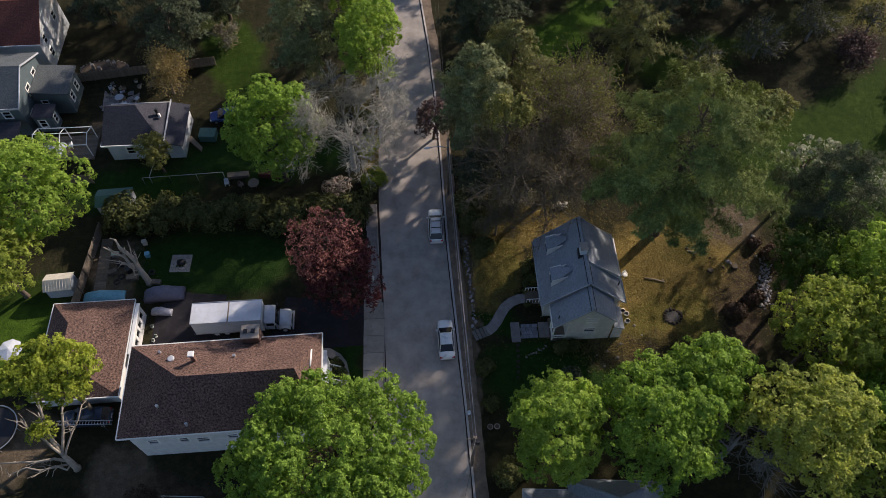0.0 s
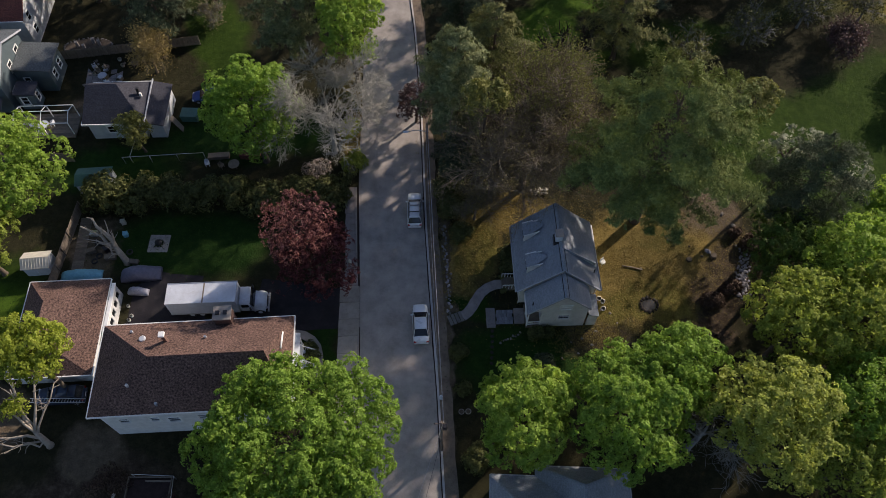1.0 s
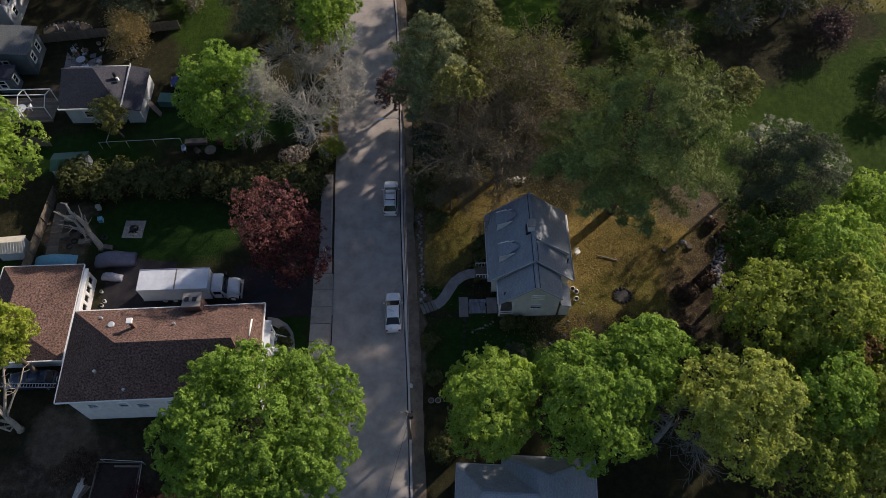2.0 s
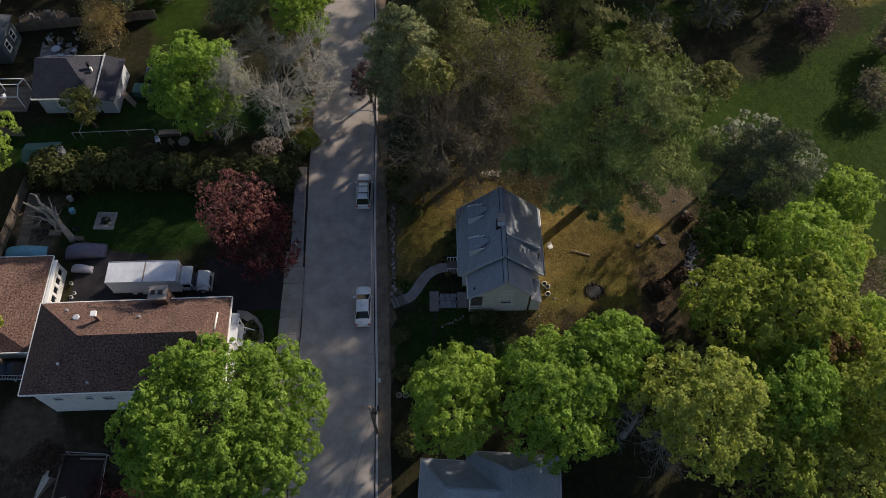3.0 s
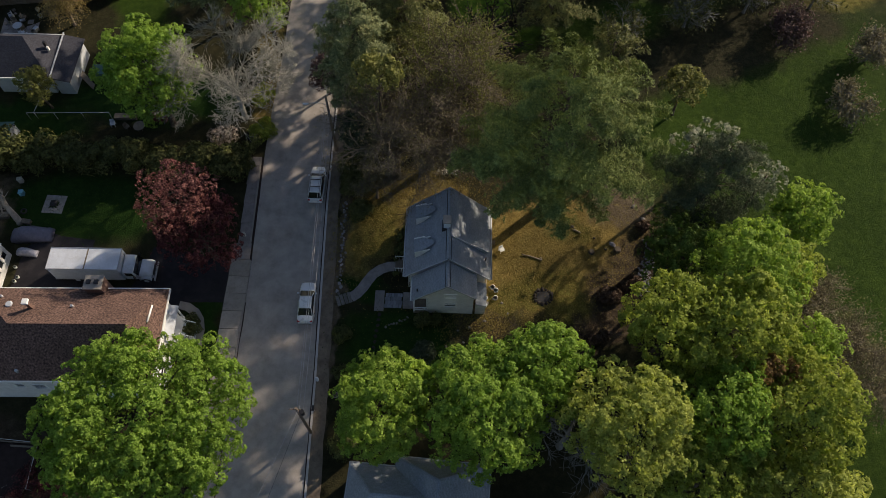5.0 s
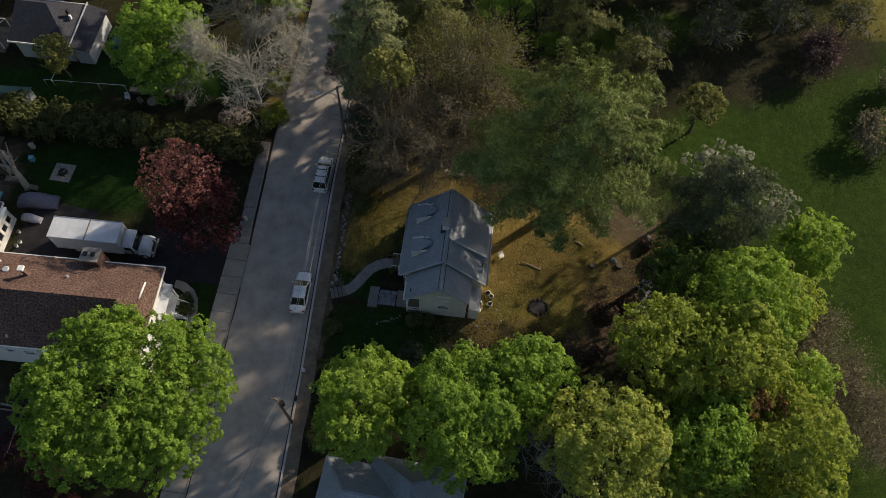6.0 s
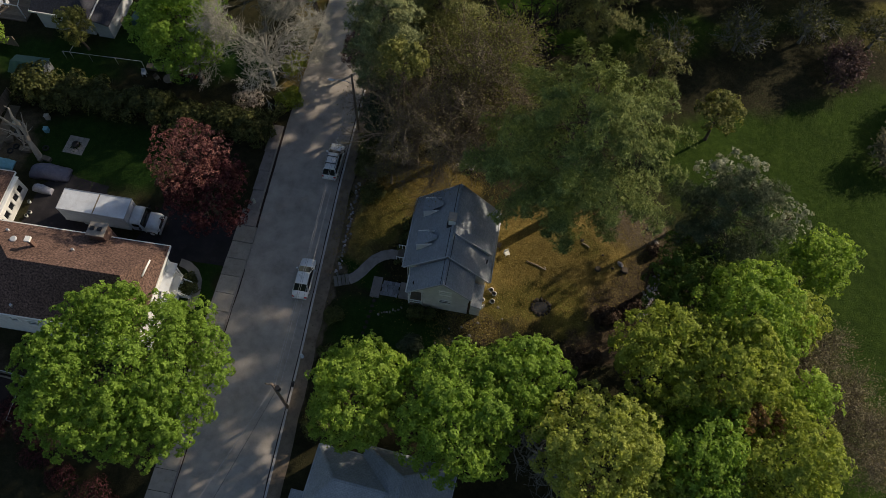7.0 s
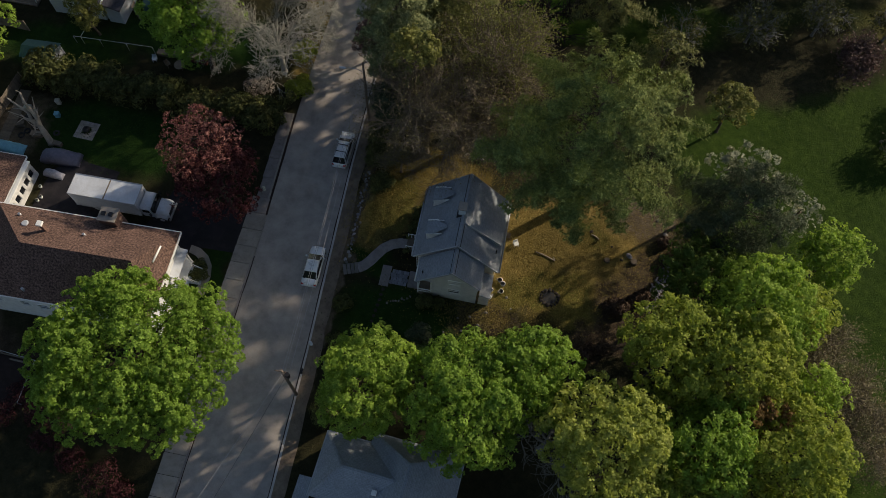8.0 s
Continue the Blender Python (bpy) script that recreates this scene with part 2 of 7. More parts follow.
M_BARK = mat("bark", (0.1, 0.08, 0.062), 0.95, vary=0.4, grain=9, blotch=1.5, bump=0.8)
M_BLACKBARK = mat("black_bark", (0.028, 0.024, 0.022), 0.95, vary=0.4, grain=9, blotch=1.5, bump=0.8)
M_TWIG = mat("brown_twig", (0.16, 0.132, 0.1), 0.95, vary=0.3, grain=9, blotch=1.5, bump=0.5)
M_TANBARK = mat("pale_tan_bark", (0.36, 0.345, 0.295), 0.95, vary=0.3, grain=9, blotch=1.5, bump=0.5)
M_GREYBARK = mat("grey_bark", (0.205, 0.2, 0.193), 0.95, vary=0.3, grain=9, blotch=1.5, bump=0.6)
M_PALEBARK = mat("pale_dead_wood", (0.33, 0.285, 0.23), 0.9, vary=0.3, grain=12, blotch=2, bump=0.6)
M_BEDSOIL = mat("bed_soil", (0.035, 0.024, 0.022), 0.95, vary=0.4, grain=14, blotch=2, bump=0.8)
M_RUBBER = mat("rubber", (0.02, 0.02, 0.02), 0.8, vary=0.2)
M_TARPBLUE = mat("blue_tarp", (0.16, 0.38, 0.48), 0.55, vary=0.2, blotch=3, bump=0.4)
M_TARPGREY = mat("grey_tarp", (0.12, 0.115, 0.16), 0.55, vary=0.3, blotch=3, bump=0.4)
M_TARPLIGHT = mat("light_tarp", (0.3, 0.3, 0.36), 0.5, vary=0.35, blotch=4, bump=0.4)
M_SILVER = mat("silver_paint", (0.7, 0.71, 0.73), 0.3, 0.15, vary=0.06, grain=60, bump=0.0, coat=0.6)
M_WHITEPAINT = mat("white_paint", (0.6, 0.63, 0.69), 0.45, vary=0.14, grain=15, blotch=0.7, bump=0.03, dirt=(0.42, 0.42, 0.43), coat=0.2)
M_BLUEPAINT = mat("blue_paint", (0.03, 0.06, 0.2), 0.35, 0.2, vary=0.1, bump=0, coat=0.6)
M_DARKBLUE = mat("dark_blue_paint", (0.02, 0.035, 0.07), 0.4, 0.2, vary=0.1, bump=0, coat=0.5)
M_GREENTIN = mat("green_tin", (0.06, 0.13, 0.11), 0.6, 0.1, vary=0.2, blotch=2)
M_CREAM = mat("cream_tin", (0.5, 0.47, 0.4), 0.6, 0.0, vary=0.2, blotch=2)
M_WIRE = mat("wire", (0.06, 0.058, 0.06), 0.6, 0.0, vary=0.05, bump=0)
M_REDLENS = mat("red_lens", (0.4, 0.02, 0.02), 0.25, vary=0.05, bump=0, coat=0.5)
M_CLEARLENS = mat("clear_lens", (0.75, 0.77, 0.8), 0.2, 0.3, vary=0.05, bump=0, coat=0.7)


def glass_mat(name, col):
    m, nt, p = base_mat(name)
    p.inputs["Base Color"].default_value = (*col, 1)
    p.inputs["Roughness"].default_value, p.inputs["Specular IOR Level"].default_value = 0.08, 0.5
    p.inputs["Transmission Weight"].default_value = 0.05
    return m


M_GLASS = glass_mat("tinted_glass", (0.015, 0.017, 0.022))
L_MAPLE = leaf_mat("maple_leaf", [(0.125, 0.205, 0.036), (0.18, 0.28, 0.05), (0.265, 0.385, 0.085)])
L_YOUNG = leaf_mat("young_leaf", [(0.15, 0.235, 0.042), (0.215, 0.315, 0.058), (0.3, 0.4, 0.09)])
L_YELLOW = leaf_mat("yellow_green_leaf", [(0.205, 0.24, 0.06), (0.28, 0.32, 0.082), (0.38, 0.42, 0.13)])
L_OLIVE = leaf_mat("olive_leaf", [(0.165, 0.212, 0.042), (0.235, 0.288, 0.058), (0.33, 0.378, 0.09)])
L_DEEP = leaf_mat("deep_green_leaf", [(0.055, 0.095, 0.022), (0.085, 0.14, 0.03), (0.125, 0.19, 0.045)], 0.35)
L_RUSSET = leaf_mat("russet_leaf", [(0.12, 0.075, 0.035), (0.19, 0.12, 0.055), (0.27, 0.18, 0.085)], 0.35)
L_SALMON = leaf_mat("salmon_leaf", [(0.06, 0.02, 0.026), (0.14, 0.05, 0.054), (0.4, 0.21, 0.195)], 0.35)
L_LIME = leaf_mat("lime_leaf", [(0.17, 0.215, 0.03), (0.26, 0.31, 0.045), (0.34, 0.385, 0.075)])
L_RED = leaf_mat("plum_leaf", [(0.04, 0.014, 0.021), (0.075, 0.026, 0.036), (0.14, 0.055, 0.068)])
L_PINE = leaf_mat("pine_needle", [(0.072, 0.104, 0.036), (0.138, 0.178, 0.06), (0.245, 0.285, 0.1)], 0.12)
L_BLUEPINE = leaf_mat("blue_pine_needle", [(0.07, 0.09, 0.045), (0.14, 0.165, 0.08), (0.26, 0.28, 0.145)], 0.12)
L_DARKPINE = leaf_mat("dark_pine_needle", [(0.026, 0.04, 0.025), (0.052, 0.07, 0.042), (0.095, 0.112, 0.068)], 0.1)
L_HEDGE = leaf_mat("hedge_leaf", [(0.042, 0.05, 0.019), (0.075, 0.085, 0.03), (0.125, 0.132, 0.05)], 0.15)
L_BUD = leaf_mat("brown_bud", [(0.12, 0.105, 0.06), (0.165, 0.145, 0.08), (0.23, 0.2, 0.11)], 0.2)
L_GREYBUD = leaf_mat("grey_bud", [(0.13, 0.115, 0.078), (0.175, 0.155, 0.105), (0.23, 0.205, 0.14)], 0.2)
L_BLOSSOM = leaf_mat("white_blossom", [(0.15, 0.17, 0.13), (0.23, 0.25, 0.2), (0.36, 0.37, 0.32)], 0.3)
L_PINK = leaf_mat("pink_blossom", [(0.16, 0.13, 0.13), (0.27, 0.23, 0.23), (0.48, 0.43, 0.43)], 0.3)
L_MOSS = leaf_mat("mossy_bud", [(0.1, 0.108, 0.034), (0.14, 0.148, 0.046), (0.19, 0.198, 0.066)], 0.3)
L_OLIVEPINE = leaf_mat("olive_pine_needle", [(0.07, 0.08, 0.032), (0.13, 0.14, 0.055), (0.22, 0.225, 0.09)], 0.12)
L_DULL = leaf_mat("dull_bud", [(0.05, 0.056, 0.02), (0.08, 0.084, 0.03), (0.12, 0.12, 0.045)], 0.2)
L_PLUM = leaf_mat("dull_plum_bud", [(0.06, 0.04, 0.045), (0.1, 0.065, 0.07), (0.15, 0.1, 0.1)], 0.2)
L_TANBUD = leaf_mat("tan_bud", [(0.17, 0.13, 0.05), (0.24, 0.19, 0.08), (0.33, 0.27, 0.13)], 0.25)
L_BLADE = leaf_mat("grass_blade", [(0.01, 0.027, 0.004), (0.021, 0.046, 0.006), (0.04, 0.068, 0.011)], 0.2)
L_DRY = leaf_mat("dry_leaf", [(0.09, 0.07, 0.02), (0.16, 0.122, 0.036), (0.27, 0.215, 0.075)], 0.1)
L_BRUSH = leaf_mat("bramble", [(0.035, 0.022, 0.018), (0.065, 0.042, 0.034), (0.12, 0.085, 0.065)], 0.1)

# ---- building tools ----
def thing(name, x, y, z=0.0, turn=0.0, label="", category="", group="", kind=""):
    ob = new(name)
    ob.empty_display_size = 0.3
    ob.matrix_basis = pose(x, y, z, 0, 0, turn)
    return tagged(ob, label, category, group, kind)


def part(name, bm, material, parent, label=""):
    """Links a bmesh as one mesh under a thing or a part."""
    uv_metres(bm)
    me = bpy.data.meshes.new(name)
    bm.to_mesh(me)
    bm.free()
    me.materials.append(material)
    ob = new(name, me)
    ob.parent = parent
    return tagged(ob, label)


def single(name, bm, material, label, category, kind="", group="", m=None):
    ob = part(name, bm, material, None, label)
    if m is not None:
        ob.matrix_basis = m
    return tagged(ob, "", category, group, kind)


def array_mesh(name, verts, faces, material, parent=None, label="", smooth=False):
    """A mesh out of numpy arrays with faces of one size."""
    me = bpy.data.meshes.new(name)
    k = faces.shape[1]
    me.vertices.add(len(verts))
    me.vertices.foreach_set("co", np.asarray(verts, dtype=np.float32).ravel())
    me.loops.add(faces.size)
    me.loops.foreach_set("vertex_index", faces.astype(np.int32).ravel())
    me.polygons.add(len(faces))
    me.polygons.foreach_set("loop_start", np.arange(0, faces.size, k, dtype=np.int32))
    if smooth:
        me.polygons.foreach_set("use_smooth", np.ones(len(faces), dtype=bool))
    me.update(calc_edges=True)
    me.materials.append(material)
    ob = new(name, me)
    ob.parent = parent
    return tagged(ob, label)


def uv_metres(bm):
    """Texture places in metres: along the level and up the slope of every face."""
    uv = bm.loops.layers.uv.verify()
    for f in bm.faces:
        n = f.normal
        u = Vector((-n.y, n.x, 0))
        u = u.normalized() if u.length > 0.05 else Vector((1, 0, 0))
        v = n.cross(u)
        for lp in f.loops:
            lp[uv].uv = (lp.vert.co.dot(u), lp.vert.co.dot(v))


def box(bm, x0, x1, y0, y1, z0, z1, bevel=0.0):
    vs = [bm.verts.new((x, y, z)) for z in (z0, z1) for y in (y0, y1) for x in (x0, x1)]
    fs = [bm.faces.new([vs[i] for i in q]) for q in ((0, 2, 3, 1), (4, 5, 7, 6), (0, 1, 5, 4), (2, 6, 7, 3), (0, 4, 6, 2), (1, 3, 7, 5))]
    bm.normal_update()
    if bevel:
        bmesh.ops.bevel(bm, geom=list({e for f in fs for e in f.edges}), offset=bevel, segments=2, affect="EDGES", profile=0.5)
    return bm


def boxes(rows, bevel=0.0):
    bm = bmesh.new()
    for r in rows:
        box(bm, *r, bevel=bevel)
    bm.normal_update()
    return bm


def prism(points, z0, z1):
    """An upright slab over a ground outline."""
    bm = bmesh.new()
    lo = [bm.verts.new((x, y, z0)) for x, y in points]
    hi = [bm.verts.new((x, y, z1)) for x, y in points]
    bm.faces.new(hi)
    bm.faces.new(lo[::-1])
    for i in range(len(points)):
        j = (i + 1) % len(points)
        bm.faces.new((lo[i], lo[j], hi[j], hi[i]))
    bmesh.ops.recalc_face_normals(bm, faces=bm.faces)
    bm.normal_update()
    return bm


def tube(bm, path, radii, sides=8, cap=True):
    """A tapering tube along a path."""
    rings = []
    n = len(path)
    path = [Vector(p) for p in path]
    for i, p in enumerate(path):
        d = (path[min(i + 1, n - 1)] - path[max(i - 1, 0)]).normalized()
        a = d.cross(Vector((0, 0, 1)) if abs(d.z) < 0.95 else Vector((1, 0, 0))).normalized()
        b = d.cross(a)
        r = radii[i] if isinstance(radii, (list, tuple)) else radii
        r = float(r)
        rings.append([bm.verts.new(p + (math.cos(t) * a + math.sin(t) * b) * r) for t in (2 * math.pi * k / sides for k in range(sides))])
    for r0, r1 in zip(rings, rings[1:]):
        for k in range(sides):
            f = bm.faces.new((r0[k], r0[(k + 1) % sides], r1[(k + 1) % sides], r1[k]))
            f.smooth = sides > 5
    if cap:
        bm.faces.new(rings[0])
        bm.faces.new(rings[-1][::-1])
    bmesh.ops.recalc_face_normals(bm, faces=bm.faces)
    bm.normal_update()
    return bm


def disc_wheel(bm, x, y, z, r, w, sides=20):
    return tube(bm, [(x - w / 2, y, z), (x - w / 2 + 0.02, y, z), (x + w / 2 - 0.02, y, z), (x + w / 2, y, z)], [r * 0.9, r, r, r * 0.9], sides)


def slab(corners, thick):
    """A sloping board: its upper corners, and a thickness straight down."""
    bm = bmesh.new()
    hi = [bm.verts.new(c) for c in corners]
    lo = [bm.verts.new((c[0], c[1], c[2] - thick)) for c in corners]
    bm.faces.new(hi)
    bm.faces.new(lo[::-1])
    for i in range(len(corners)):
        j = (i + 1) % len(corners)
        bm.faces.new((lo[i], lo[j], hi[j], hi[i]))
    bmesh.ops.recalc_face_normals(bm, faces=bm.faces)
    bm.normal_update()
    return bm


def join_bm(*bms):
    out = bmesh.new()
    for b in bms:
        me = bpy.data.meshes.new("scratch")
        b.to_mesh(me)
        out.from_mesh(me)
        b.free()
        bpy.data.meshes.remove(me)
    out.normal_update()
    return out


def wall_bm(x0, y0, x1, y1, z0, z1, thick, holes=()):
    """A wall from one ground point to another with openings (from, to, sill, head) cut through it; it lies to the left of its run."""
    d = Vector((x1 - x0, y1 - y0))
    L = d.length
    bm = bmesh.new()
    us = sorted({0.0, L, *(v for o in holes for v in o[:2])})
    zs = sorted({z0, z1, *(v for o in holes for v in o[2:])})
    grid = {(u, z): bm.verts.new((u, 0, z)) for u in us for z in zs}
    for u, v in zip(us, us[1:]):
        for p, q in zip(zs, zs[1:]):
            if not any(a <= (u + v) / 2 <= b and s <= (p + q) / 2 <= h for a, b, s, h in holes):
                bm.faces.new((grid[u, p], grid[v, p], grid[v, q], grid[u, q]))
    bmesh.ops.delete(bm, geom=[v for v in bm.verts if not v.link_faces], context="VERTS")
    bm.normal_update()
    geo = bmesh.ops.extrude_face_region(bm, geom=bm.faces[:])
    bmesh.ops.translate(bm, vec=(0, thick, 0), verts=[g for g in geo["geom"] if isinstance(g, bmesh.types.BMVert)])
    bmesh.ops.recalc_face_normals(bm, faces=bm.faces)
    bmesh.ops.transform(bm, matrix=pose(x0, y0, 0, 0, 0, math.degrees(math.atan2(d.y, d.x))), verts=bm.verts)
    bm.normal_update()
    return bm


def window(parent, x0, y0, x1, y1, a, b, s, h, label="white sash window"):
    """A sash window in the opening (a, b, s, h) of the wall from (x0, y0) to (x1, y1)."""
    d = Vector((x1 - x0, y1 - y0))
    m = pose(x0, y0, 0, 0, 0, math.degrees(math.atan2(d.y, d.x)))
    mid = (s + h) / 2
    fr = boxes([(a - 0.09, a + 0.05, -0.05, 0.1, s - 0.08, h + 0.08), (b - 0.05, b + 0.09, -0.05, 0.1, s - 0.08, h + 0.08),
                (a + 0.05, b - 0.05, -0.05, 0.1, h - 0.05, h + 0.08), (a + 0.05, b - 0.05, 0.0, 0.09, mid - 0.035, mid + 0.035), (a + 0.05, b - 0.05, -0.07, 0.1, s - 0.08, s + 0.05)])
    w = part("window", fr, M_TRIM, parent, label)
    w.matrix_basis = m
    for lo, hi in ((s + 0.05, mid - 0.035), (mid + 0.035, h - 0.05)):
        part("pane", boxes([(a + 0.05, b - 0.05, 0.05, 0.065, lo, hi)]), M_GLASS, w)
    return w

# ---- the ground, the road and the paved parts ----
ROAD_Y = [-160, 0, 12, 26, 38, 47, 54, 60, 70, 81, 91, 130, 260]
ROAD_L = [-4.6, -4.6, -4.65, -4.7, -4.75, -5.05, -5.3, -5.3, -5.15, -5.2, -5.4, -8.0, -30]
ROAD_R = [4.1, 4.1, 3.95, 3.6, 3.1, 2.75, 2.65, 2.6, 2.4, 1.85, 1.05, -1.2, -23]
LOT = 0.10


def left_kerb(y):
    return float(np.interp(y, ROAD_Y, ROAD_L))


def right_kerb(y):
    return float(np.interp(y, ROAD_Y, ROAD_R))


def ground_z(x, y):
    ditch = -0.7 * math.exp(-(((x - 36.5) * 0.85 - (y - 37.5) * 0.53) / 2.2) ** 2 - (((x - 36.5) * 0.53 + (y - 37.5) * 0.85) / 9) ** 2)
    rough = 0.10 * noise.noise(Vector((x * 0.11, y * 0.11, 0.3))) * min(1.0, max(0.0, (abs(x) - 12) / 10))
    if left_kerb(y) - 1.6 < x < right_kerb(y) + 0.45:
        return -0.08
    return LOT + ditch + rough


def build_ground():
    xs = np.concatenate([[-1500, -700, -350, -180, -110], np.arange(-80, 86, 1.0), [120, 190, 350, 700, 1500]])
    ys = np.concatenate([[-1500, -700, -300, -120, -50, -20], np.arange(-5, 112, 1.0), [140, 200, 350, 700, 1500]])
    nx, ny = len(xs), len(ys)
    v = np.array([(x, y, ground_z(x, y)) for y in ys for x in xs])
    i = np.arange((ny - 1) * nx).reshape(ny - 1, nx)[:, :-1].ravel()
    ob = array_mesh("ground", v, np.stack([i, i + 1, i + nx + 1, i + nx], 1), M_EARTH, smooth=True)
    tagged(ob, "uneven ground of dark soil, lawns, dry leaves and meadow", "ground", "", "structure")


def band(name, edges, ys, z0, z1, material, label, category):
    bm = bmesh.new()
    rows = []
    for y in ys:
        a, b = edges(y)
        rows.append([bm.verts.new(c) for c in ((a, y, z0), (a, y, z1), (b, y, z1), (b, y, z0))])
    for r, s in zip(rows, rows[1:]):
        for k in range(3):
            bm.faces.new((r[k], s[k], s[k + 1], r[k + 1]))
    bm.faces.new(rows[0])
    bm.faces.new(rows[-1][::-1])
    bmesh.ops.recalc_face_normals(bm, faces=bm.faces)
    bm.normal_update()
    return single(name, bm, material, label, category, "structure")


build_ground()
YS = [-160, -60, -20] + list(np.arange(0, 132, 2.0)) + [160, 200, 260]
band("road", lambda y: (left_kerb(y), right_kerb(y)), YS, -0.3, 0.0, M_ASPHALT, "worn grey asphalt road without markings", "road")


def wob(y, k):
    return 0.07 * math.sin(y * 1.7 + k) + 0.05 * math.sin(y * 3.9 + 2 * k)


band("kerb_east", lambda y: (right_kerb(y), right_kerb(y) + 0.22), YS, -0.3, 0.12, M_KERB, "low pale kerb along the road", "kerb")
band("verge_east", lambda y: (right_kerb(y) + 0.22, right_kerb(y) + 1.5 + wob(y, 1)), YS, -0.3, 0.115, M_DIRT, "strip of bare dirt beside the kerb", "verge")
band("kerb_west", lambda y: (left_kerb(y) - 0.16 + 0.4 * wob(y, 3), left_kerb(y)), [y for y in YS if y <= 34] + [34.6], -0.3, 0.12, M_OLDCONC, "low grey kerb along the pavement", "kerb")
band("kerb_west_upper", lambda y: (left_kerb(y) - 0.41, left_kerb(y) - 0.25), [39.6] + [y for y in YS if 40 <= y <= 52] + [53.4], -0.3, 0.12, M_CONC, "pale kerb along the old pavement", "kerb")
band("gutter_west", lambda y: (left_kerb(y) - 0.25, left_kerb(y) + 0.3 * wob(y, 2)), [39.6] + [y for y in YS if 40 <= y <= 52] + [53.4], -0.3, 0.02, M_BEDSOIL, "gutter filled with dark wet leaves", "gutter")
band("seam_west", lambda y: (left_kerb(y) + 0.004, left_kerb(y) + 0.1 + 0.4 * wob(y, 4)), [y for y in YS if y <= 34] + [34.6], -0.1, 0.006, M_BEDSOIL, "dark seam of silt along the kerb", "gutter")
band("seam_east", lambda y: (right_kerb(y) - 0.13 + 0.3 * wob(y, 6), right_kerb(y) - 0.004), YS, -0.1, 0.006, M_BEDSOIL, "dark seam of silt along the kerb", "gutter")
band("verge_west", lambda y: (left_kerb(y) - 2.6 + wob(y, 5), left_kerb(y)), [53.4] + [y for y in YS if y >= 54], -0.3, 0.11, M_EARTH, "strip of bare dirt beside the road", "verge")


def pavement():
    """Concrete flags, lighter by the drive, darker and cracked towards the hedge."""
    pv = thing("pavement", -6, 20, 0, 0, "concrete pavement of wide flags, worn and cracked", "pavement", "", "structure")
    rnd = random.Random(4)
    y = -30.0
    while y < 53.3:
        L = 2.05 if y < 40 else 2.6
        y1 = min(y + L, 53.4)
        drop = 0.001 if 34.4 < (y + y1) / 2 < 39.4 else 0.0
        gap = 0.025 if y < 40 else 0.015
        dz = rnd.uniform(-0.012, 0.012) - drop
        e0, e1 = (0.17, 0.17) if not drop else (0.0, 0.0)
        west = -7.0 if y < 40 else left_kerb(y) - 1.7
        top = [(west + rnd.uniform(-0.03, 0.03), y + gap), (left_kerb(y) - e0 - gap - (0.25 if y > 40 else 0.0), y + gap), (left_kerb(y1) - e1 - gap - (0.25 if y > 40 else 0.0), y1 - gap), (west + rnd.uniform(-0.03, 0.03), y1 - gap)]
        b = prism([(px + 6, py - 20) for px, py in top], -0.2, 0.125 + dz)
        part("flag", b, M_CONC if y < 39 else M_OLDCONC, pv)
        y = y1


pavement()
drive = [(-7.01, 34.5), (-7.01, 39.4), (-10, 40.0), (-15.2, 40.9), (-21, 41.4), (-26.5, 42.0), (-30, 43.2), (-34, 43.9), (-38.8, 43.3), (-39.0, 41.2), (-30.2, 40.6), (-30.4, 33.5), (-12.5, 33.6), (-10.6, 34.4)]
single("driveway", prism(drive, -0.2, 0.118), M_DRIVE, "dark asphalt driveway with worn edges", "driveway", "structure")
walk_pts = [(-11.7, 34.5), (-10.6, 34.3), (-9.5, 33.6), (-8.8, 32.6), (-8.5, 31.3), (-8.5, 29.0)]
inner = [(-11.7, 33.6), (-10.9, 33.4), (-10.2, 32.9), (-9.7, 32.2), (-9.5, 31.2), (-9.5, 29.0)]
single("garden_path", prism(walk_pts + inner[::-1] , -0.1, 0.13), M_CONC, "curved pale concrete path round a porch", "path", "structure")


def curved_walk():
    """The winding walk and steps from the kerb to the cape house."""
    mid = [(6.6, 35.45), (7.2, 35.9), (7.75, 36.6), (8.2, 37.4), (8.8, 38.3), (9.6, 38.95), (10.5, 39.3), (11.3, 39.35)]
    bm = bmesh.new()
    rows = []
    for i, (x, y) in enumerate(mid):
        a, b = mid[max(i - 1, 0)], mid[min(i + 1, len(mid) - 1)]
        d = Vector((b[0] - a[0], b[1] - a[1])).normalized()
        n = Vector((-d.y, d.x)) * 0.58
        rows.append([bm.verts.new(c) for c in ((x + n.x, y + n.y, 0), (x + n.x, y + n.y, 0.16), (x - n.x, y - n.y, 0.16), (x - n.x, y - n.y, 0))])
    for r, s in zip(rows, rows[1:]):
        for k in range(3):
            bm.faces.new((r[k], s[k], s[k + 1], r[k + 1]))
    bm.faces.new(rows[0]), bm.faces.new(rows[-1])
    bmesh.ops.recalc_face_normals(bm, faces=bm.faces)
    bm.normal_update()
    single("front_walk", bm, M_OLDCONC, "winding grey concrete walk through the front garden", "path", "structure")
    st = thing("garden_steps", 5.0, 34.95, 0.0, 20, "four broad grey stone garden steps", "steps", "", "structure")
    for i in range(4):
        part("step", boxes([(0.1 + 0.42 * i, 0.46 + 0.42 * i, -0.62, 0.62, 0.0, 0.13 + 0.02 * i)], 0.02), M_STONE, st)


curved_walk()

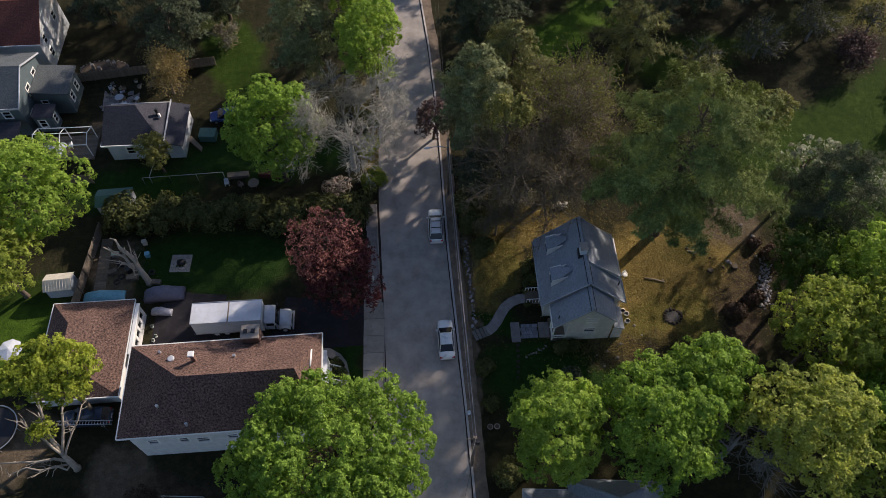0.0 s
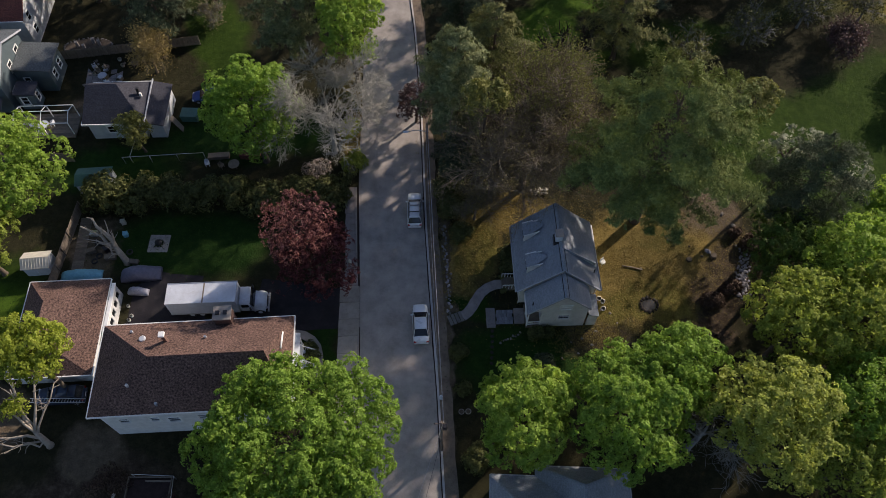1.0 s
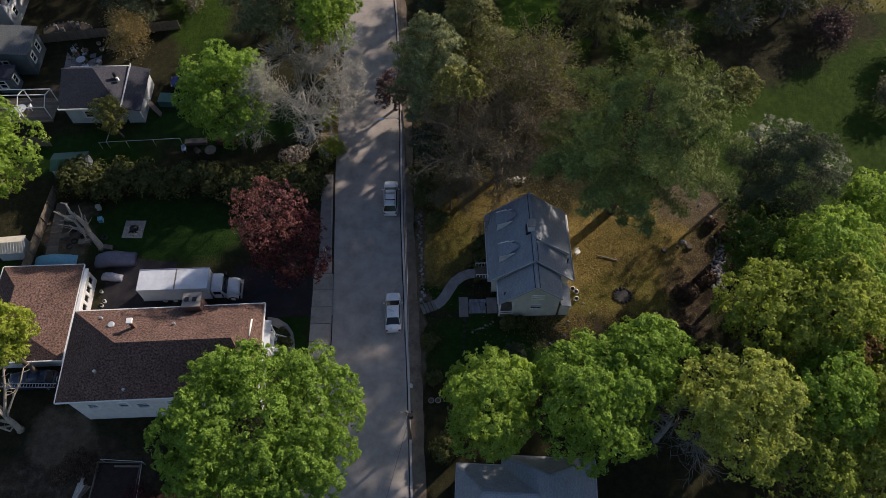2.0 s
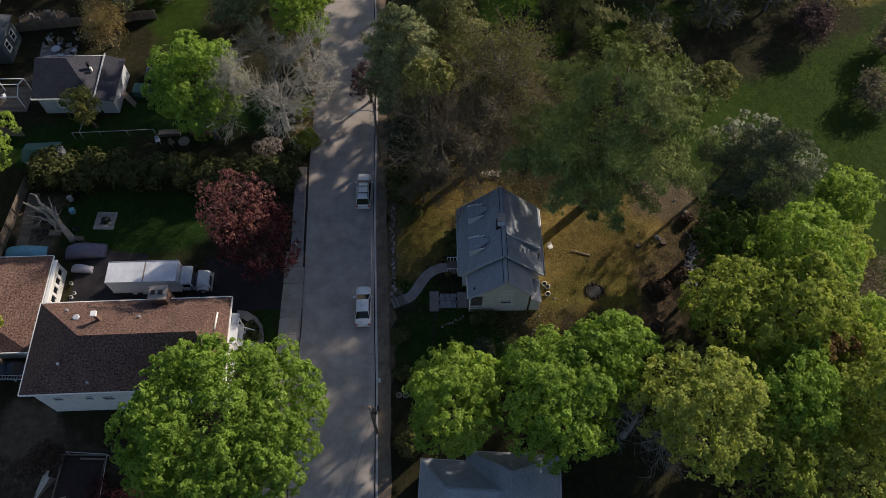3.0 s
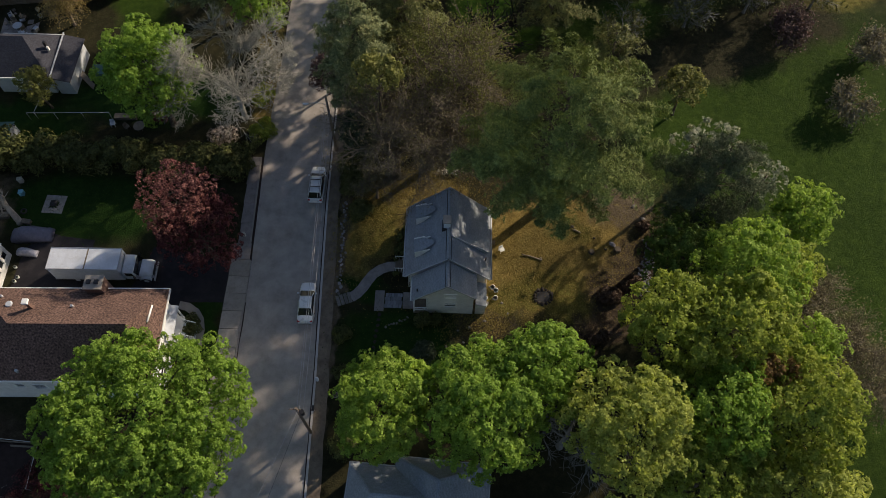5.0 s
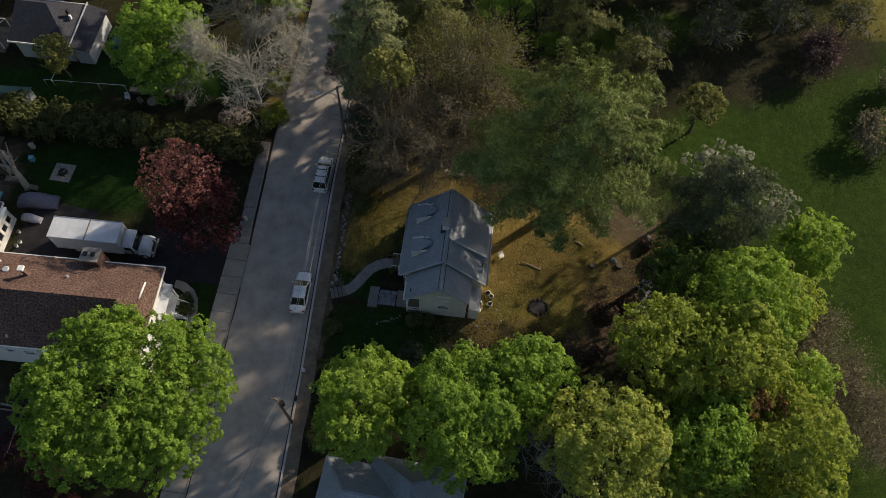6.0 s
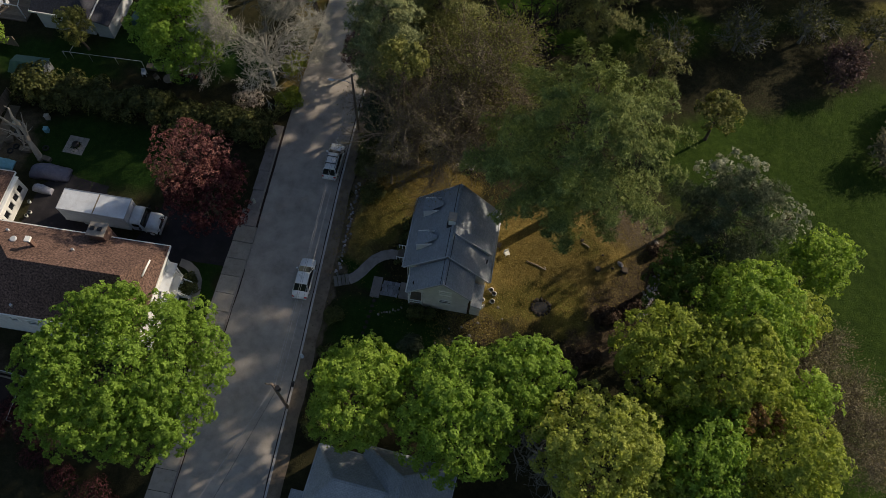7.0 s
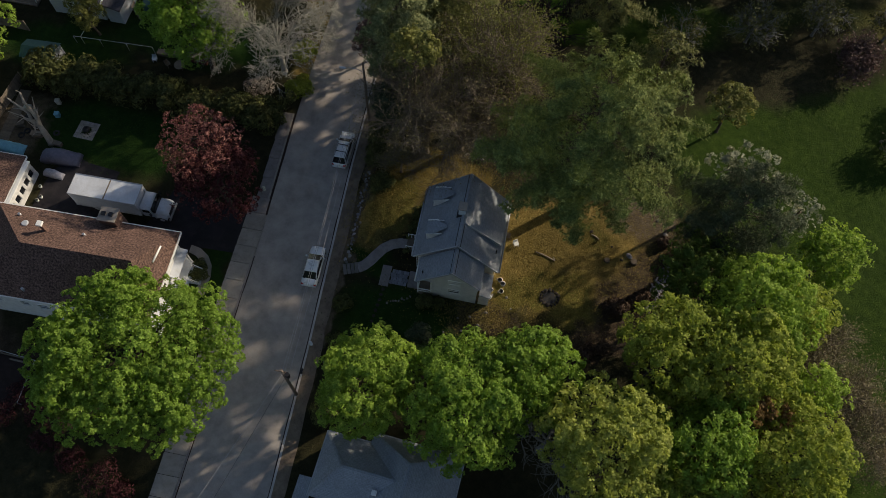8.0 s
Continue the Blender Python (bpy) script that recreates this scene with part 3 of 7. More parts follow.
# ---- trees ----
def unit(v):
    return v / np.maximum(np.linalg.norm(v, axis=1, keepdims=True), 1e-6)


def leaves_at(rng, pts, normals, size, per, droop=0.35, slim=0.55, lift=0.6, needle=False):
    """Sprigs of per leaves at the points: each leaf a bent quad, or a slim needle, that leans out from the sprig's axis."""
    n = len(pts)
    P, N = np.repeat(pts, per, 0), np.repeat(normals, per, 0)
    rnd = unit(rng.normal(size=(n * per, 3)))
    out = unit(rnd - (rnd * N).sum(1, keepdims=True) * N)
    d = unit(out + N * rng.uniform(-0.15, lift, (n * per, 1)))
    side = unit(np.cross(d, N) + 1e-4)
    s = size * rng.uniform(0.65, 1.35, (n * per, 1))
    a = P + d * s * 0.08
    mid = P + d * s * 0.55
    tip = P + d * s - N * s * droop * rng.uniform(0.2, 1.0, (n * per, 1))
    w = side * s * slim * 0.5
    if needle:
        return np.stack([a + w, tip, a - w], 1).reshape(-1, 3), np.arange(n * per * 3).reshape(-1, 3)
    V = np.stack([a, mid + w, tip, mid - w], 1).reshape(-1, 3)
    return V, np.arange(n * per * 4).reshape(-1, 4)


def crown_lobes(rng, R, H, n):
    """Clumps over an ellipsoid, denser towards its outside; centre, radii."""
    k = np.arange(n) + 0.5
    z = 1 - 1.3 * k / n
    a = k * 2.399963 + rng.normal(scale=0.12, size=n)
    q = np.sqrt(np.maximum(0.0, 1 - z * z))
    d = unit(np.stack([q * np.cos(a), q * np.sin(a), z], 1) + rng.normal(scale=0.08, size=(n, 3)))
    r = np.where(np.arange(n) % 4 == 3, rng.uniform(0.35, 0.6, n), rng.uniform(0.7, 0.9, n))[:, None]
    c = d * r * np.array([R[0], R[1], H])
    rad = np.mean(R) * rng.uniform(0.8, 1.3, n) * 2.0 / math.sqrt(n)
    return c, rad


def leafy_points(rng, c, rad, count, flat=0.8):
    w = rad ** 2
    k = rng.choice(len(c), size=count, p=w / w.sum())
    d = unit(rng.normal(size=(count, 3)) + np.array([0, 0, 0.35]) + 0.6 * unit(c[k] + 1e-3))
    rr = rad[k][:, None] * (rng.uniform(0.55, 1.05, (count, 1)) ** 0.5)
    p = c[k] + d * rr * np.array([1, 1, flat])
    return p, unit(d + rng.normal(scale=0.25, size=d.shape))


def tufted_points(rng, c, rad, count, tuft):
    """Leafy points in small domed rosettes that cover the clumps, and some within, so that the crown is not hollow."""
    n = max(40, count // 12)
    k = rng.choice(len(c), size=n, p=rad ** 2 / (rad ** 2).sum())
    d = unit(rng.normal(size=(n, 3)) * 0.9 + np.array([0, 0, 0.4]) + 0.75 * unit(c[k] - np.array([0, 0, c[:, 2].mean()]) + 1e-3))
    q = c[k] + d * rad[k][:, None] * rng.uniform(0.72, 1.05, (n, 1)) * np.array([1, 1, 0.85])
    r = tuft * rng.uniform(0.7, 1.35, n)
    j = rng.integers(n, size=count)
    e = unit(rng.normal(size=(count, 3)) * 0.75 + d[j] + np.array([0, 0, 0.45]))
    p = q[j] + e * r[j][:, None] * rng.uniform(0.75, 1.05, (count, 1))
    m = int(count * 0.22)
    i = rng.integers(len(c), size=m)
    p[:m] = c[i] * np.array([0.93, 0.93, 1.0]) + rng.normal(scale=0.45, size=(m, 3)) * rad[i][:, None]
    e[:m] = np.array([0, 0, 1.0]) + rng.normal(scale=0.3, size=(m, 3))
    return p, unit(e + rng.normal(scale=0.15, size=e.shape))


def limb_bm(rng, base, tips, r0, sides=6):
    bm = bmesh.new()
    for t, r in tips:
        b, t = Vector(base[rng.integers(len(base))]), Vector(t)
        m1 = b.lerp(t, 0.35) + Vector(rng.normal(scale=0.35, size=3)) + Vector((0, 0, 0.4))
        m2 = b.lerp(t, 0.7) + Vector(rng.normal(scale=0.3, size=3)) + Vector((0, 0, 0.2))
        tube(bm, [b, m1, m2, t], [r, r * 0.75, r * 0.5, r * 0.2], sides, False)
    return bm


TREES = [0]


def broad_tree(x, y, R, H, zc, leafmat, label, name="maple_tree", lobes=46, dens=95, size=0.28, per=4, bark=None, category="tree", group="", tuft=0.42):
    """A broadleaf tree: tapered trunk, limbs and a crown of separate clumps of leaves. R: crown radii in plan, H: half its height, zc: its middle."""
    TREES[0] += 1
    rng = np.random.default_rng(100 + TREES[0])
    gz = ground_z(x, y) - 0.05
    tr = thing(name, x, y, gz, 0, label, category, group)
    bark = bark or M_BARK
    c, rad = crown_lobes(rng, R, H, lobes)
    c[:, 2] += zc
    r0 = 0.055 * np.mean(R) + 0.06
    fork = zc - H * 0.55
    trunk = bmesh.new()
    lean = rng.normal(scale=0.25, size=2)
    tube(trunk, [(0, 0, 0), (0, 0, 0.25), (lean[0] * 0.4, lean[1] * 0.4, fork * 0.6), (lean[0], lean[1], fork), (lean[0] * 1.2, lean[1] * 1.2, zc + H * 0.4)],
         [r0 * 1.5, r0 * 1.1, r0 * 0.9, r0 * 0.75, r0 * 0.2], 9)
    part("trunk", trunk, bark, tr)
    pick = rng.choice(len(c), size=min(14, len(c)), replace=False)
    base = [(lean[0], lean[1], fork), (lean[0], lean[1], fork * 0.85), (lean[0] * 1.1, lean[1] * 1.1, fork + H * 0.25)]
    part("branchwork", limb_bm(rng, base, [(c[k] * 0.93, r0 * 0.42) for k in pick], r0), bark, tr)
    n = int(2.05 * dens * R[0] * R[1] * (0.6 + 0.4 * H / np.mean(R)))
    p, nn = tufted_points(rng, c, rad, n, tuft)
    V, F = leaves_at(rng, p, nn, size, per)
    array_mesh("crown", V, F, leafmat, tr)
    return tr


def pine_tree(x, y, R, H, leafmat, label, name="pine_tree", z0=0.22, dens=1.0, size=0.5, shape=0.75, category="tree", ry=None, group="", gap=0.12, slim=0.13, per=6, along=0.9):
    """A pine: straight trunk, whorls of level branches, and tufts of needles along them."""
    TREES[0] += 1
    rng = np.random.default_rng(500 + TREES[0])
    ry = ry or R
    tr = thing(name, x, y, ground_z(x, y) - 0.05, 0, label, category, group)
    trunk = bmesh.new()
    r0 = 0.036 * R + 0.12
    tube(trunk, [(0, 0, 0), (0.05, 0, 0.4), (0.1, 0.1, H * 0.5), (0.0, 0.1, H)], [r0 * 1.4, r0 * 1.1, r0 * 0.7, 0.04], 9)
    part("trunk", trunk, M_BARK, tr)
    bm = bmesh.new()
    P, N = [], []
    levels = int(H / 0.85)
    for i in range(levels):
        f = (i + 0.5) / levels
        if f < z0:
            continue
        g = (f - z0) / (1 - z0)
        prof = min(1.0, 0.48 + 1.6 * g) * (1 - g ** 2.2) ** shape + 0.04
        k = rng.integers(5, 8)
        a0 = rng.uniform(0, 6.28)
        for j in range(k):
            if rng.uniform() < gap:
                continue
            a = a0 + j * 6.283 / k + rng.normal(scale=0.2)
            ln = prof * rng.uniform(0.72, 1.12)
            tip = np.array([math.cos(a) * R * ln, math.sin(a) * ry * ln, f * H + rng.uniform(-0.2, 0.9)])
            root = np.array([0.06, 0.06, f * H - 0.4])
            rr = 0.025 + 0.035 * ln * r0 / 0.4
            tube(bm, [root, root * 0.5 + tip * 0.5 + np.array([0, 0, 0.2]), tip], [rr, rr * 0.7, 0.012], 4, False)
            L = np.linalg.norm(tip - root)
            m = int(9 * L * dens)
            t = rng.uniform(0.22, 1.03, (m, 1)) ** 0.7
            ax = (tip - root) / L
            sidev = np.array([-ax[1], ax[0], 0])
            wid = (0.16 * L * (1.15 - t) + 0.25) * rng.normal(scale=0.75, size=(m, 1))
            p = root + (tip - root) * t + sidev * wid + np.array([0, 0, 1]) * (np.abs(rng.normal(scale=0.22, size=(m, 1))) + 0.2 * np.sin(t * 3.1))
            P.append(p)
            N.append(np.tile(ax * along + np.array([0, 0, 0.6]), (m, 1)) + rng.normal(scale=0.25, size=(m, 3)))
    bm.normal_update()
    part("branchwork", bm, M_BARK, tr)
    P, N = np.concatenate(P), unit(np.concatenate(N))
    V, F = leaves_at(rng, P, N, size, per, 0.1, slim * 1.25, 0.9, True)
    array_mesh("crown", V, F, leafmat, tr)
    return tr


def twig_segments(rng, start, way, length, radius, depth, out, ends):
    p = np.array(start)
    steps = 3
    d = way / np.linalg.norm(way)
    for i in range(steps):
        q = p + d * length / steps
        out.append((p, q, radius * (1 - 0.2 * i), radius * (0.8 - 0.2 * i)))
        p = q
        d = d + rng.normal(scale=0.24, size=3) + np.array([0, 0, 0.06])
        d /= np.linalg.norm(d)
        if depth > 0 and i >= (0 if depth < 3 else 1):
            for _ in range(2 if depth > 1 else 3):
                e = d + rng.normal(scale=0.62, size=3)
                twig_segments(rng, p, e, length * rng.uniform(0.55, 0.8), radius * 0.52, depth - 1, out, ends)
    if depth <= 1:
        ends.append(p)


def segments_mesh(name, segs, material, parent, sides=3):
    V, F = [], []
    ang = np.arange(sides) * 2 * math.pi / sides
    ca, sa = np.cos(ang)[:, None], np.sin(ang)[:, None]
    for i, (p, q, r, s) in enumerate(segs):
        d = q - p
        a = np.cross(d, (0.31, 0.2, 0.93))
        a /= np.linalg.norm(a) + 1e-9
        b = np.cross(d, a)
        b /= np.linalg.norm(b) + 1e-9
        V.append(p + r * (ca * a + sa * b))
        V.append(q + s * (ca * a + sa * b))
        o = i * 2 * sides
        for k in range(sides):
            F.append((o + k, o + (k + 1) % sides, o + sides + (k + 1) % sides, o + sides + k))
    return array_mesh(name, np.concatenate(V), np.array(F), material, parent)


def bare_tree(x, y, H, spread, label, bark=None, buds=None, nbuds=0, name="bare_tree", depth=4, limbs=6, budsize=0.16, zfork=0.28, thick=1.0, category="tree", fat=1.0):
    """A tree still out of leaf: limbs that fork down to fine twigs, with a thin veil of buds."""
    TREES[0] += 1
    rng = np.random.default_rng(900 + TREES[0])
    tr = thing(name, x, y, ground_z(x, y) - 0.05, 0, label, category)
    bark = bark or M_GREYBARK
    r0 = (0.02 * H + 0.03) * thick
    zf = zfork * H
    trunk = bmesh.new()
    tube(trunk, [(0, 0, 0), (0, 0, 0.3), (0.1, 0.05, zf), (0.0, 0.1, zf + H * 0.25)], [r0 * 1.5, r0 * 1.1, r0 * 0.85, r0 * 0.3], 8)
    part("trunk", trunk, bark, tr)
    segs, ends = [], []
    for i in range(limbs):
        a = i * 6.283 / limbs + rng.normal(scale=0.25)
        up = rng.uniform(0.5, 1.3)
        way = np.array([math.cos(a) * spread, math.sin(a) * spread, up * H * 0.35])
        twig_segments(rng, np.array([0.05, 0.05, zf * rng.uniform(0.85, 1.5)]), way, H * 0.3, r0 * 0.5, depth - 1, segs, ends)
    segs = [(p, q, max(r, 0.018 * fat), max(s, 0.012 * fat)) for p, q, r, s in segs]
    segments_mesh("branchwork", segs, bark, tr)
    if nbuds:
        e = np.array(ends)
        p = e[rng.choice(len(e), nbuds)] + rng.normal(scale=0.45, size=(nbuds, 3))
        V, F = leaves_at(rng, p, unit(rng.normal(size=p.shape) + np.array([0, 0, 0.8])), budsize, 3, 0.35, 0.8, 0.6, True)
        array_mesh("bud_veil", V, F, buds, tr)
    return tr


def shrub(x, y, R, H, leafmat, label, name="shrub", n=900, size=0.2, category="shrub", group="", z=None):
    TREES[0] += 1
    rng = np.random.default_rng(1300 + TREES[0])
    sh = thing(name, x, y, (ground_z(x, y) if z is None else z) - 0.03, 0, label, category, group)
    c, rad = crown_lobes(rng, (R * 0.85, R * 0.85), H * 0.45, 12)
    c[:, 2] = np.maximum(c[:, 2] + H * 0.5, 0.12)
    segs = [(np.zeros(3), q * 0.9, 0.03, 0.012) for q in c]
    segments_mesh("stemwork", segs, M_BARK, sh)
    p, nn = leafy_points(rng, c, rad * 1.15, n)
    p[:, 2] = np.maximum(p[:, 2], 0.05)
    V, F = leaves_at(rng, p, nn, size, 4)
    array_mesh("foliage", V, F, leafmat, sh)
    return sh

# ---- houses ----
def wpart(name, bm, material, parent, label=""):
    """A part given in plan coordinates, turned with its house."""
    ob = part(name, bm, material, parent, label)
    ob.matrix_parent_inverse = Matrix.Translation(-parent.matrix_basis.translation)
    return ob


def wwindow(parent, *a):
    w = window(parent, *a)
    w.matrix_parent_inverse = Matrix.Translation(-parent.matrix_basis.translation)
    return w


def four_walls(h, x0, x1, y0, y1, z1, material, holes=None, z0=-0.2, thick=0.2):
    """Walls with windows; holes: side letter to openings (from, to, sill, head)."""
    holes = holes or {}
    runs = {"s": (x0, y0, x1, y0), "e": (x1, y0, x1, y1), "n": (x1, y1, x0, y1), "w": (x0, y1, x0, y0)}
    for k, (a, b, c, d) in runs.items():
        if k in "ew":
            sgn = 1 if k == "e" else -1
            b, d = b + sgn * (thick + 0.003), d - sgn * (thick + 0.003)
        wpart("wall", wall_bm(a, b, c, d, z0, z1, thick, holes.get(k, ())), material, h)
        for o in holes.get(k, ()):
            wwindow(h, a, b, c, d, *o)


def gable_bm(axis, at, u0, u1, ur, z0, z0b, zr, thick):
    """A gable wall: across u at a fixed place on the other axis."""
    pts = [(u0, z0), (u1, z0b), (ur, zr)]
    bm = bmesh.new()
    rows = []
    for off in (0, thick):
        rows.append([bm.verts.new((u, at + off, z) if axis == "y" else (at + off, u, z)) for u, z in pts])
    bm.faces.new(rows[0]), bm.faces.new(rows[1][::-1])
    for i in range(3):
        j = (i + 1) % 3
        bm.faces.new((rows[0][i], rows[0][j], rows[1][j], rows[1][i]))
    bmesh.ops.recalc_face_normals(bm, faces=bm.faces)
    bm.normal_update()
    return bm


def edge_board(h, a, b, w=0.09, hgt=0.2, material=None, name="fascia"):
    """A straight board from point to point, its top at the points."""
    a, b = Vector(a), Vector(b)
    d = b - a
    bm = boxes([(0, d.length, -w / 2, w / 2, -hgt, 0.0)])
    rot = d.to_track_quat("X", "Z").to_matrix().to_4x4()
    bmesh.ops.transform(bm, matrix=Matrix.Translation(a) @ rot, verts=bm.verts)
    bm.normal_update()
    return wpart(name, bm, material or M_TRIM, h)


def cape_house():
    h = thing("cape_house", 17, 39, LOT, 0, "white clapboard cape house under a blue-grey shingle roof with dormers", "house")
    x0, x1, xr, y0, y1, zr = 12.4, 21.5, 17.0, 36.6, 44.9, 7.9
    zw, ze = 3.5, 3.3
    four_walls(h, 12.9, 21.0, 37.0, 44.5, 3.3, M_WHITE, {"w": [(0.8, 1.6, 0.9, 2.3), (2.6, 3.4, 0.9, 2.3), (4.6, 5.5, 0.2, 2.3), (6.2, 7.0, 0.9, 2.3)], "n": [(2, 2.9, 0.9, 2.3), (5, 5.9, 0.9, 2.3)], "e": [(2, 2.9, 0.9, 2.2), (5, 5.9, 0.9, 2.2)]})
    wpart("gable", gable_bm("y", 44.3, 12.9, 21.0, xr, 3.3, 3.3, 7.55, 0.2), M_WHITE, h)
    wpart("gable", gable_bm("y", 37.0, 12.9, 21.0, xr, 3.3, 3.3, 7.55, 0.2), M_WHITE, h)
    wpart("roof", slab([(x0, y0, zw), (xr, y0, zr), (xr, y1, zr), (x0, y1, zw)], 0.14), M_GREYROOF, h, "blue-grey shingle slope")
    wpart("roof", slab([(xr, y0, zr), (x1, y0, ze), (x1, y1, ze), (xr, y1, zr)], 0.14), M_GREYROOF, h, "blue-grey shingle slope")
    wpart("ridge_cap", join_bm(slab([(xr - 0.22, y0, zr - 0.13), (xr, y0, zr + 0.06), (xr, y1, zr + 0.06), (xr - 0.22, y1, zr - 0.13)], 0.06), slab([(xr, y0, zr + 0.06), (xr + 0.22, y0, zr - 0.13), (xr + 0.22, y1, zr - 0.13), (xr, y1, zr + 0.06)], 0.06)), M_GREYROOF, h)
    for s in (-1, 1):
        edge_board(h, (xr + s * 0.26, y0, zr - 0.16 + (0.0 if s < 0 else -0.03)), (xr + s * 0.26, y1, zr - 0.16 + (0.0 if s < 0 else -0.03)), 0.07, 0.1, M_DARKMETAL, "ridge_vent")
    for a, b in (((x0, y1, zw), (xr, y1, zr)), ((xr, y1, zr), (x1, y1, ze)), ((x0, y0, zw), (xr, y0, zr)), ((xr, y0, zr), (x1, y0, ze))):
        edge_board(h, (a[0], a[1] + (0.05 if a[1] > 40 else -0.05), a[2] + 0.01), (b[0], b[1] + (0.05 if b[1] > 40 else -0.05), b[2] + 0.01), 0.08, 0.18, M_GREYTRIM, "rake_board")
    for x, z, s in ((x0, zw, -1), (x1, ze, 1)):
        bm = bmesh.new()
        tube(bm, [(x + s * 0.09, y0, z - 0.09), (x + s * 0.09, y1, z - 0.09)], 0.075, 8)
        wpart("gutter", bm, M_GREYTRIM, h, "pale rain gutter")
        bm = bmesh.new()
        tube(bm, [(x + s * 0.05, y0 + 0.3, z - 0.15), (x - s * 0.42, y0 + 0.3, z - 0.6), (x - s * 0.42, y0 + 0.3, 0.2)], 0.045, 6)
        wpart("downpipe", bm, M_TRIM, h, "white downpipe")
    # low shed dormer over the east slope
    sx, sz = 21.2, 4.4
    wpart("shed_dormer", slab([(xr + 0.15, 39.3, zr - 0.02), (sx, 39.3, sz), (sx, 44.6, sz), (xr + 0.15, 44.6, zr - 0.02)], 0.13), M_GREYROOF, h, "long low shed dormer roof")
    wpart("dormer_cheek", slab([(xr + 0.4, 39.38, zr - 0.25), (sx - 0.1, 39.38, sz - 0.05), (sx - 0.1, 39.5, sz - 0.05), (xr + 0.4, 39.5, zr - 0.25)], 0.85), M_WHITE, h)
    edge_board(h, (xr + 0.3, 39.26, zr - 0.1), (sx, 39.26, sz + 0.01), 0.1, 0.22, M_GREYTRIM, "rake_board")
    wpart("dormer_front", boxes([(sx - 0.25, sx - 0.1, 39.51, 44.5, 3.0, sz - 0.16)]), M_WHITE, h)
    # two shed dormers on the west slope
    for yc in (43.0, 39.05):
        d = wpart("dormer", boxes([(13.55, 13.7, yc - 0.7, yc + 0.7, 4.2, 5.7)]), M_WHITE, h, "small white shed dormer")
        for yy in (yc - 0.8, yc + 0.7):
            wpart("dormer_cheek", prism_xz([(13.5, 4.3), (13.5, 5.74), (15.1, 6.47)], yy, yy + 0.1), M_WHITE, h)
        wpart("dormer_roof", slab([(13.4, yc - 0.74, 5.76), (14.3, yc - 0.74, 6.172), (15.5, yc - 0.2, 6.722), (15.5, yc + 0.2, 6.722), (14.3, yc + 0.74, 6.172), (13.4, yc + 0.74, 5.76)], 0.08), M_GREYROOF, h)
        edge_board(h, (13.4, yc + 0.8, 5.84), (14.5, yc + 0.8, 6.34), 0.1, 0.14, name="dormer_trim")
        wpart("dormer_trim", boxes([(13.45, 13.5, yc - 0.7, yc + 0.7, 5.55, 5.68)]), M_TRIM, h)
        wpart("dormer_window", boxes([(13.5, 13.56, yc - 0.45, yc + 0.45, 4.65, 5.5)]), M_GLASS, h)
    # south wing under the same ridge, a step lower
    wx0, wx1, wy0, wy1, wz = 13.3, 20.0, 33.85, 36.6, 7.35
    zwl, zwr = 3.6, 4.35
    wpart("wing_roof", slab([(wx0, wy0, zwl), (xr, wy0, wz), (xr, wy1, wz), (wx0, wy1, zwl)], 0.13), M_GREYROOF, h)
    wpart("wing_roof", slab([(xr, wy0, wz), (wx1, wy0, zwr), (wx1, wy1, zwr), (xr, wy1, wz)], 0.13), M_GREYROOF, h)
    wpart("ridge_cap", join_bm(slab([(xr - 0.2, wy0, wz - 0.13), (xr, wy0, wz + 0.05), (xr, wy1, wz + 0.05), (xr - 0.2, wy1, wz - 0.13)], 0.05), slab([(xr, wy0, wz + 0.05), (xr + 0.2, wy0, wz - 0.13), (xr + 0.2, wy1, wz - 0.13), (xr, wy1, wz + 0.05)], 0.05)), M_GREYROOF, h)
    for s in (-1, 1):
        edge_board(h, (xr + s * 0.25, wy0, wz - 0.18), (xr + s * 0.25, wy1, wz - 0.18), 0.06, 0.1, M_DARKMETAL, "ridge_vent")
    four_walls(h, 15.0, 19.7, 33.98, 36.75, 4.1, M_WHITE, {"s": [(1.7, 2.9, 1.9, 2.8)], "e": [(0.8, 1.7, 0.9, 2.3)]})
    wpart("gable", gable_bm("y", 33.96, 13.75, 19.7, xr, 3.75, 4.1, 7.0, 0.2), M_WHITE, h, "white clapboard gable")
    wwindow(h, 15.0, 33.93, 19.7, 33.93, 1.7, 2.9, 4.2, 5.1)
    edge_board(h, (wx0, wy0 - 0.05, zwl + 0.01), (xr, wy0 - 0.05, wz + 0.01), 0.06, 0.16, M_GREYTRIM, name="rake_board")
    edge_board(h, (xr, wy0 - 0.05, wz + 0.01), (wx1, wy0 - 0.05, zwr + 0.01), 0.06, 0.16, M_GREYTRIM, name="rake_board")
    bm = bmesh.new()
    tube(bm, [(wx0 - 0.08, wy0, zwl - 0.08), (wx0 - 0.08, wy1, zwl - 0.08)], 0.07, 8)
    wpart("gutter", bm, M_TRIM, h)
    # porch under the wing's south-west corner
    wpart("porch_floor", boxes([(13.4, 15.0, 33.9, 36.6, 0.0, 0.42)], 0.02), M_WOOD, h)
    for px, py in ((13.5, 34.0), (13.5, 35.4), (14.9, 34.0)):
        wpart("porch_post", boxes([(px - 0.07, px + 0.07, py - 0.07, py + 0.07, 0.42, 3.62)], 0.01), M_TRIM, h)
    for z in (0.72, 1.28):
        wpart("porch_rail", boxes([(13.57, 14.83, 33.96, 34.04, z, z + 0.07)]), M_TRIM, h)
        wpart("porch_rail", boxes([(13.46, 13.54, 34.08, 35.32, z, z + 0.07)]), M_TRIM, h)
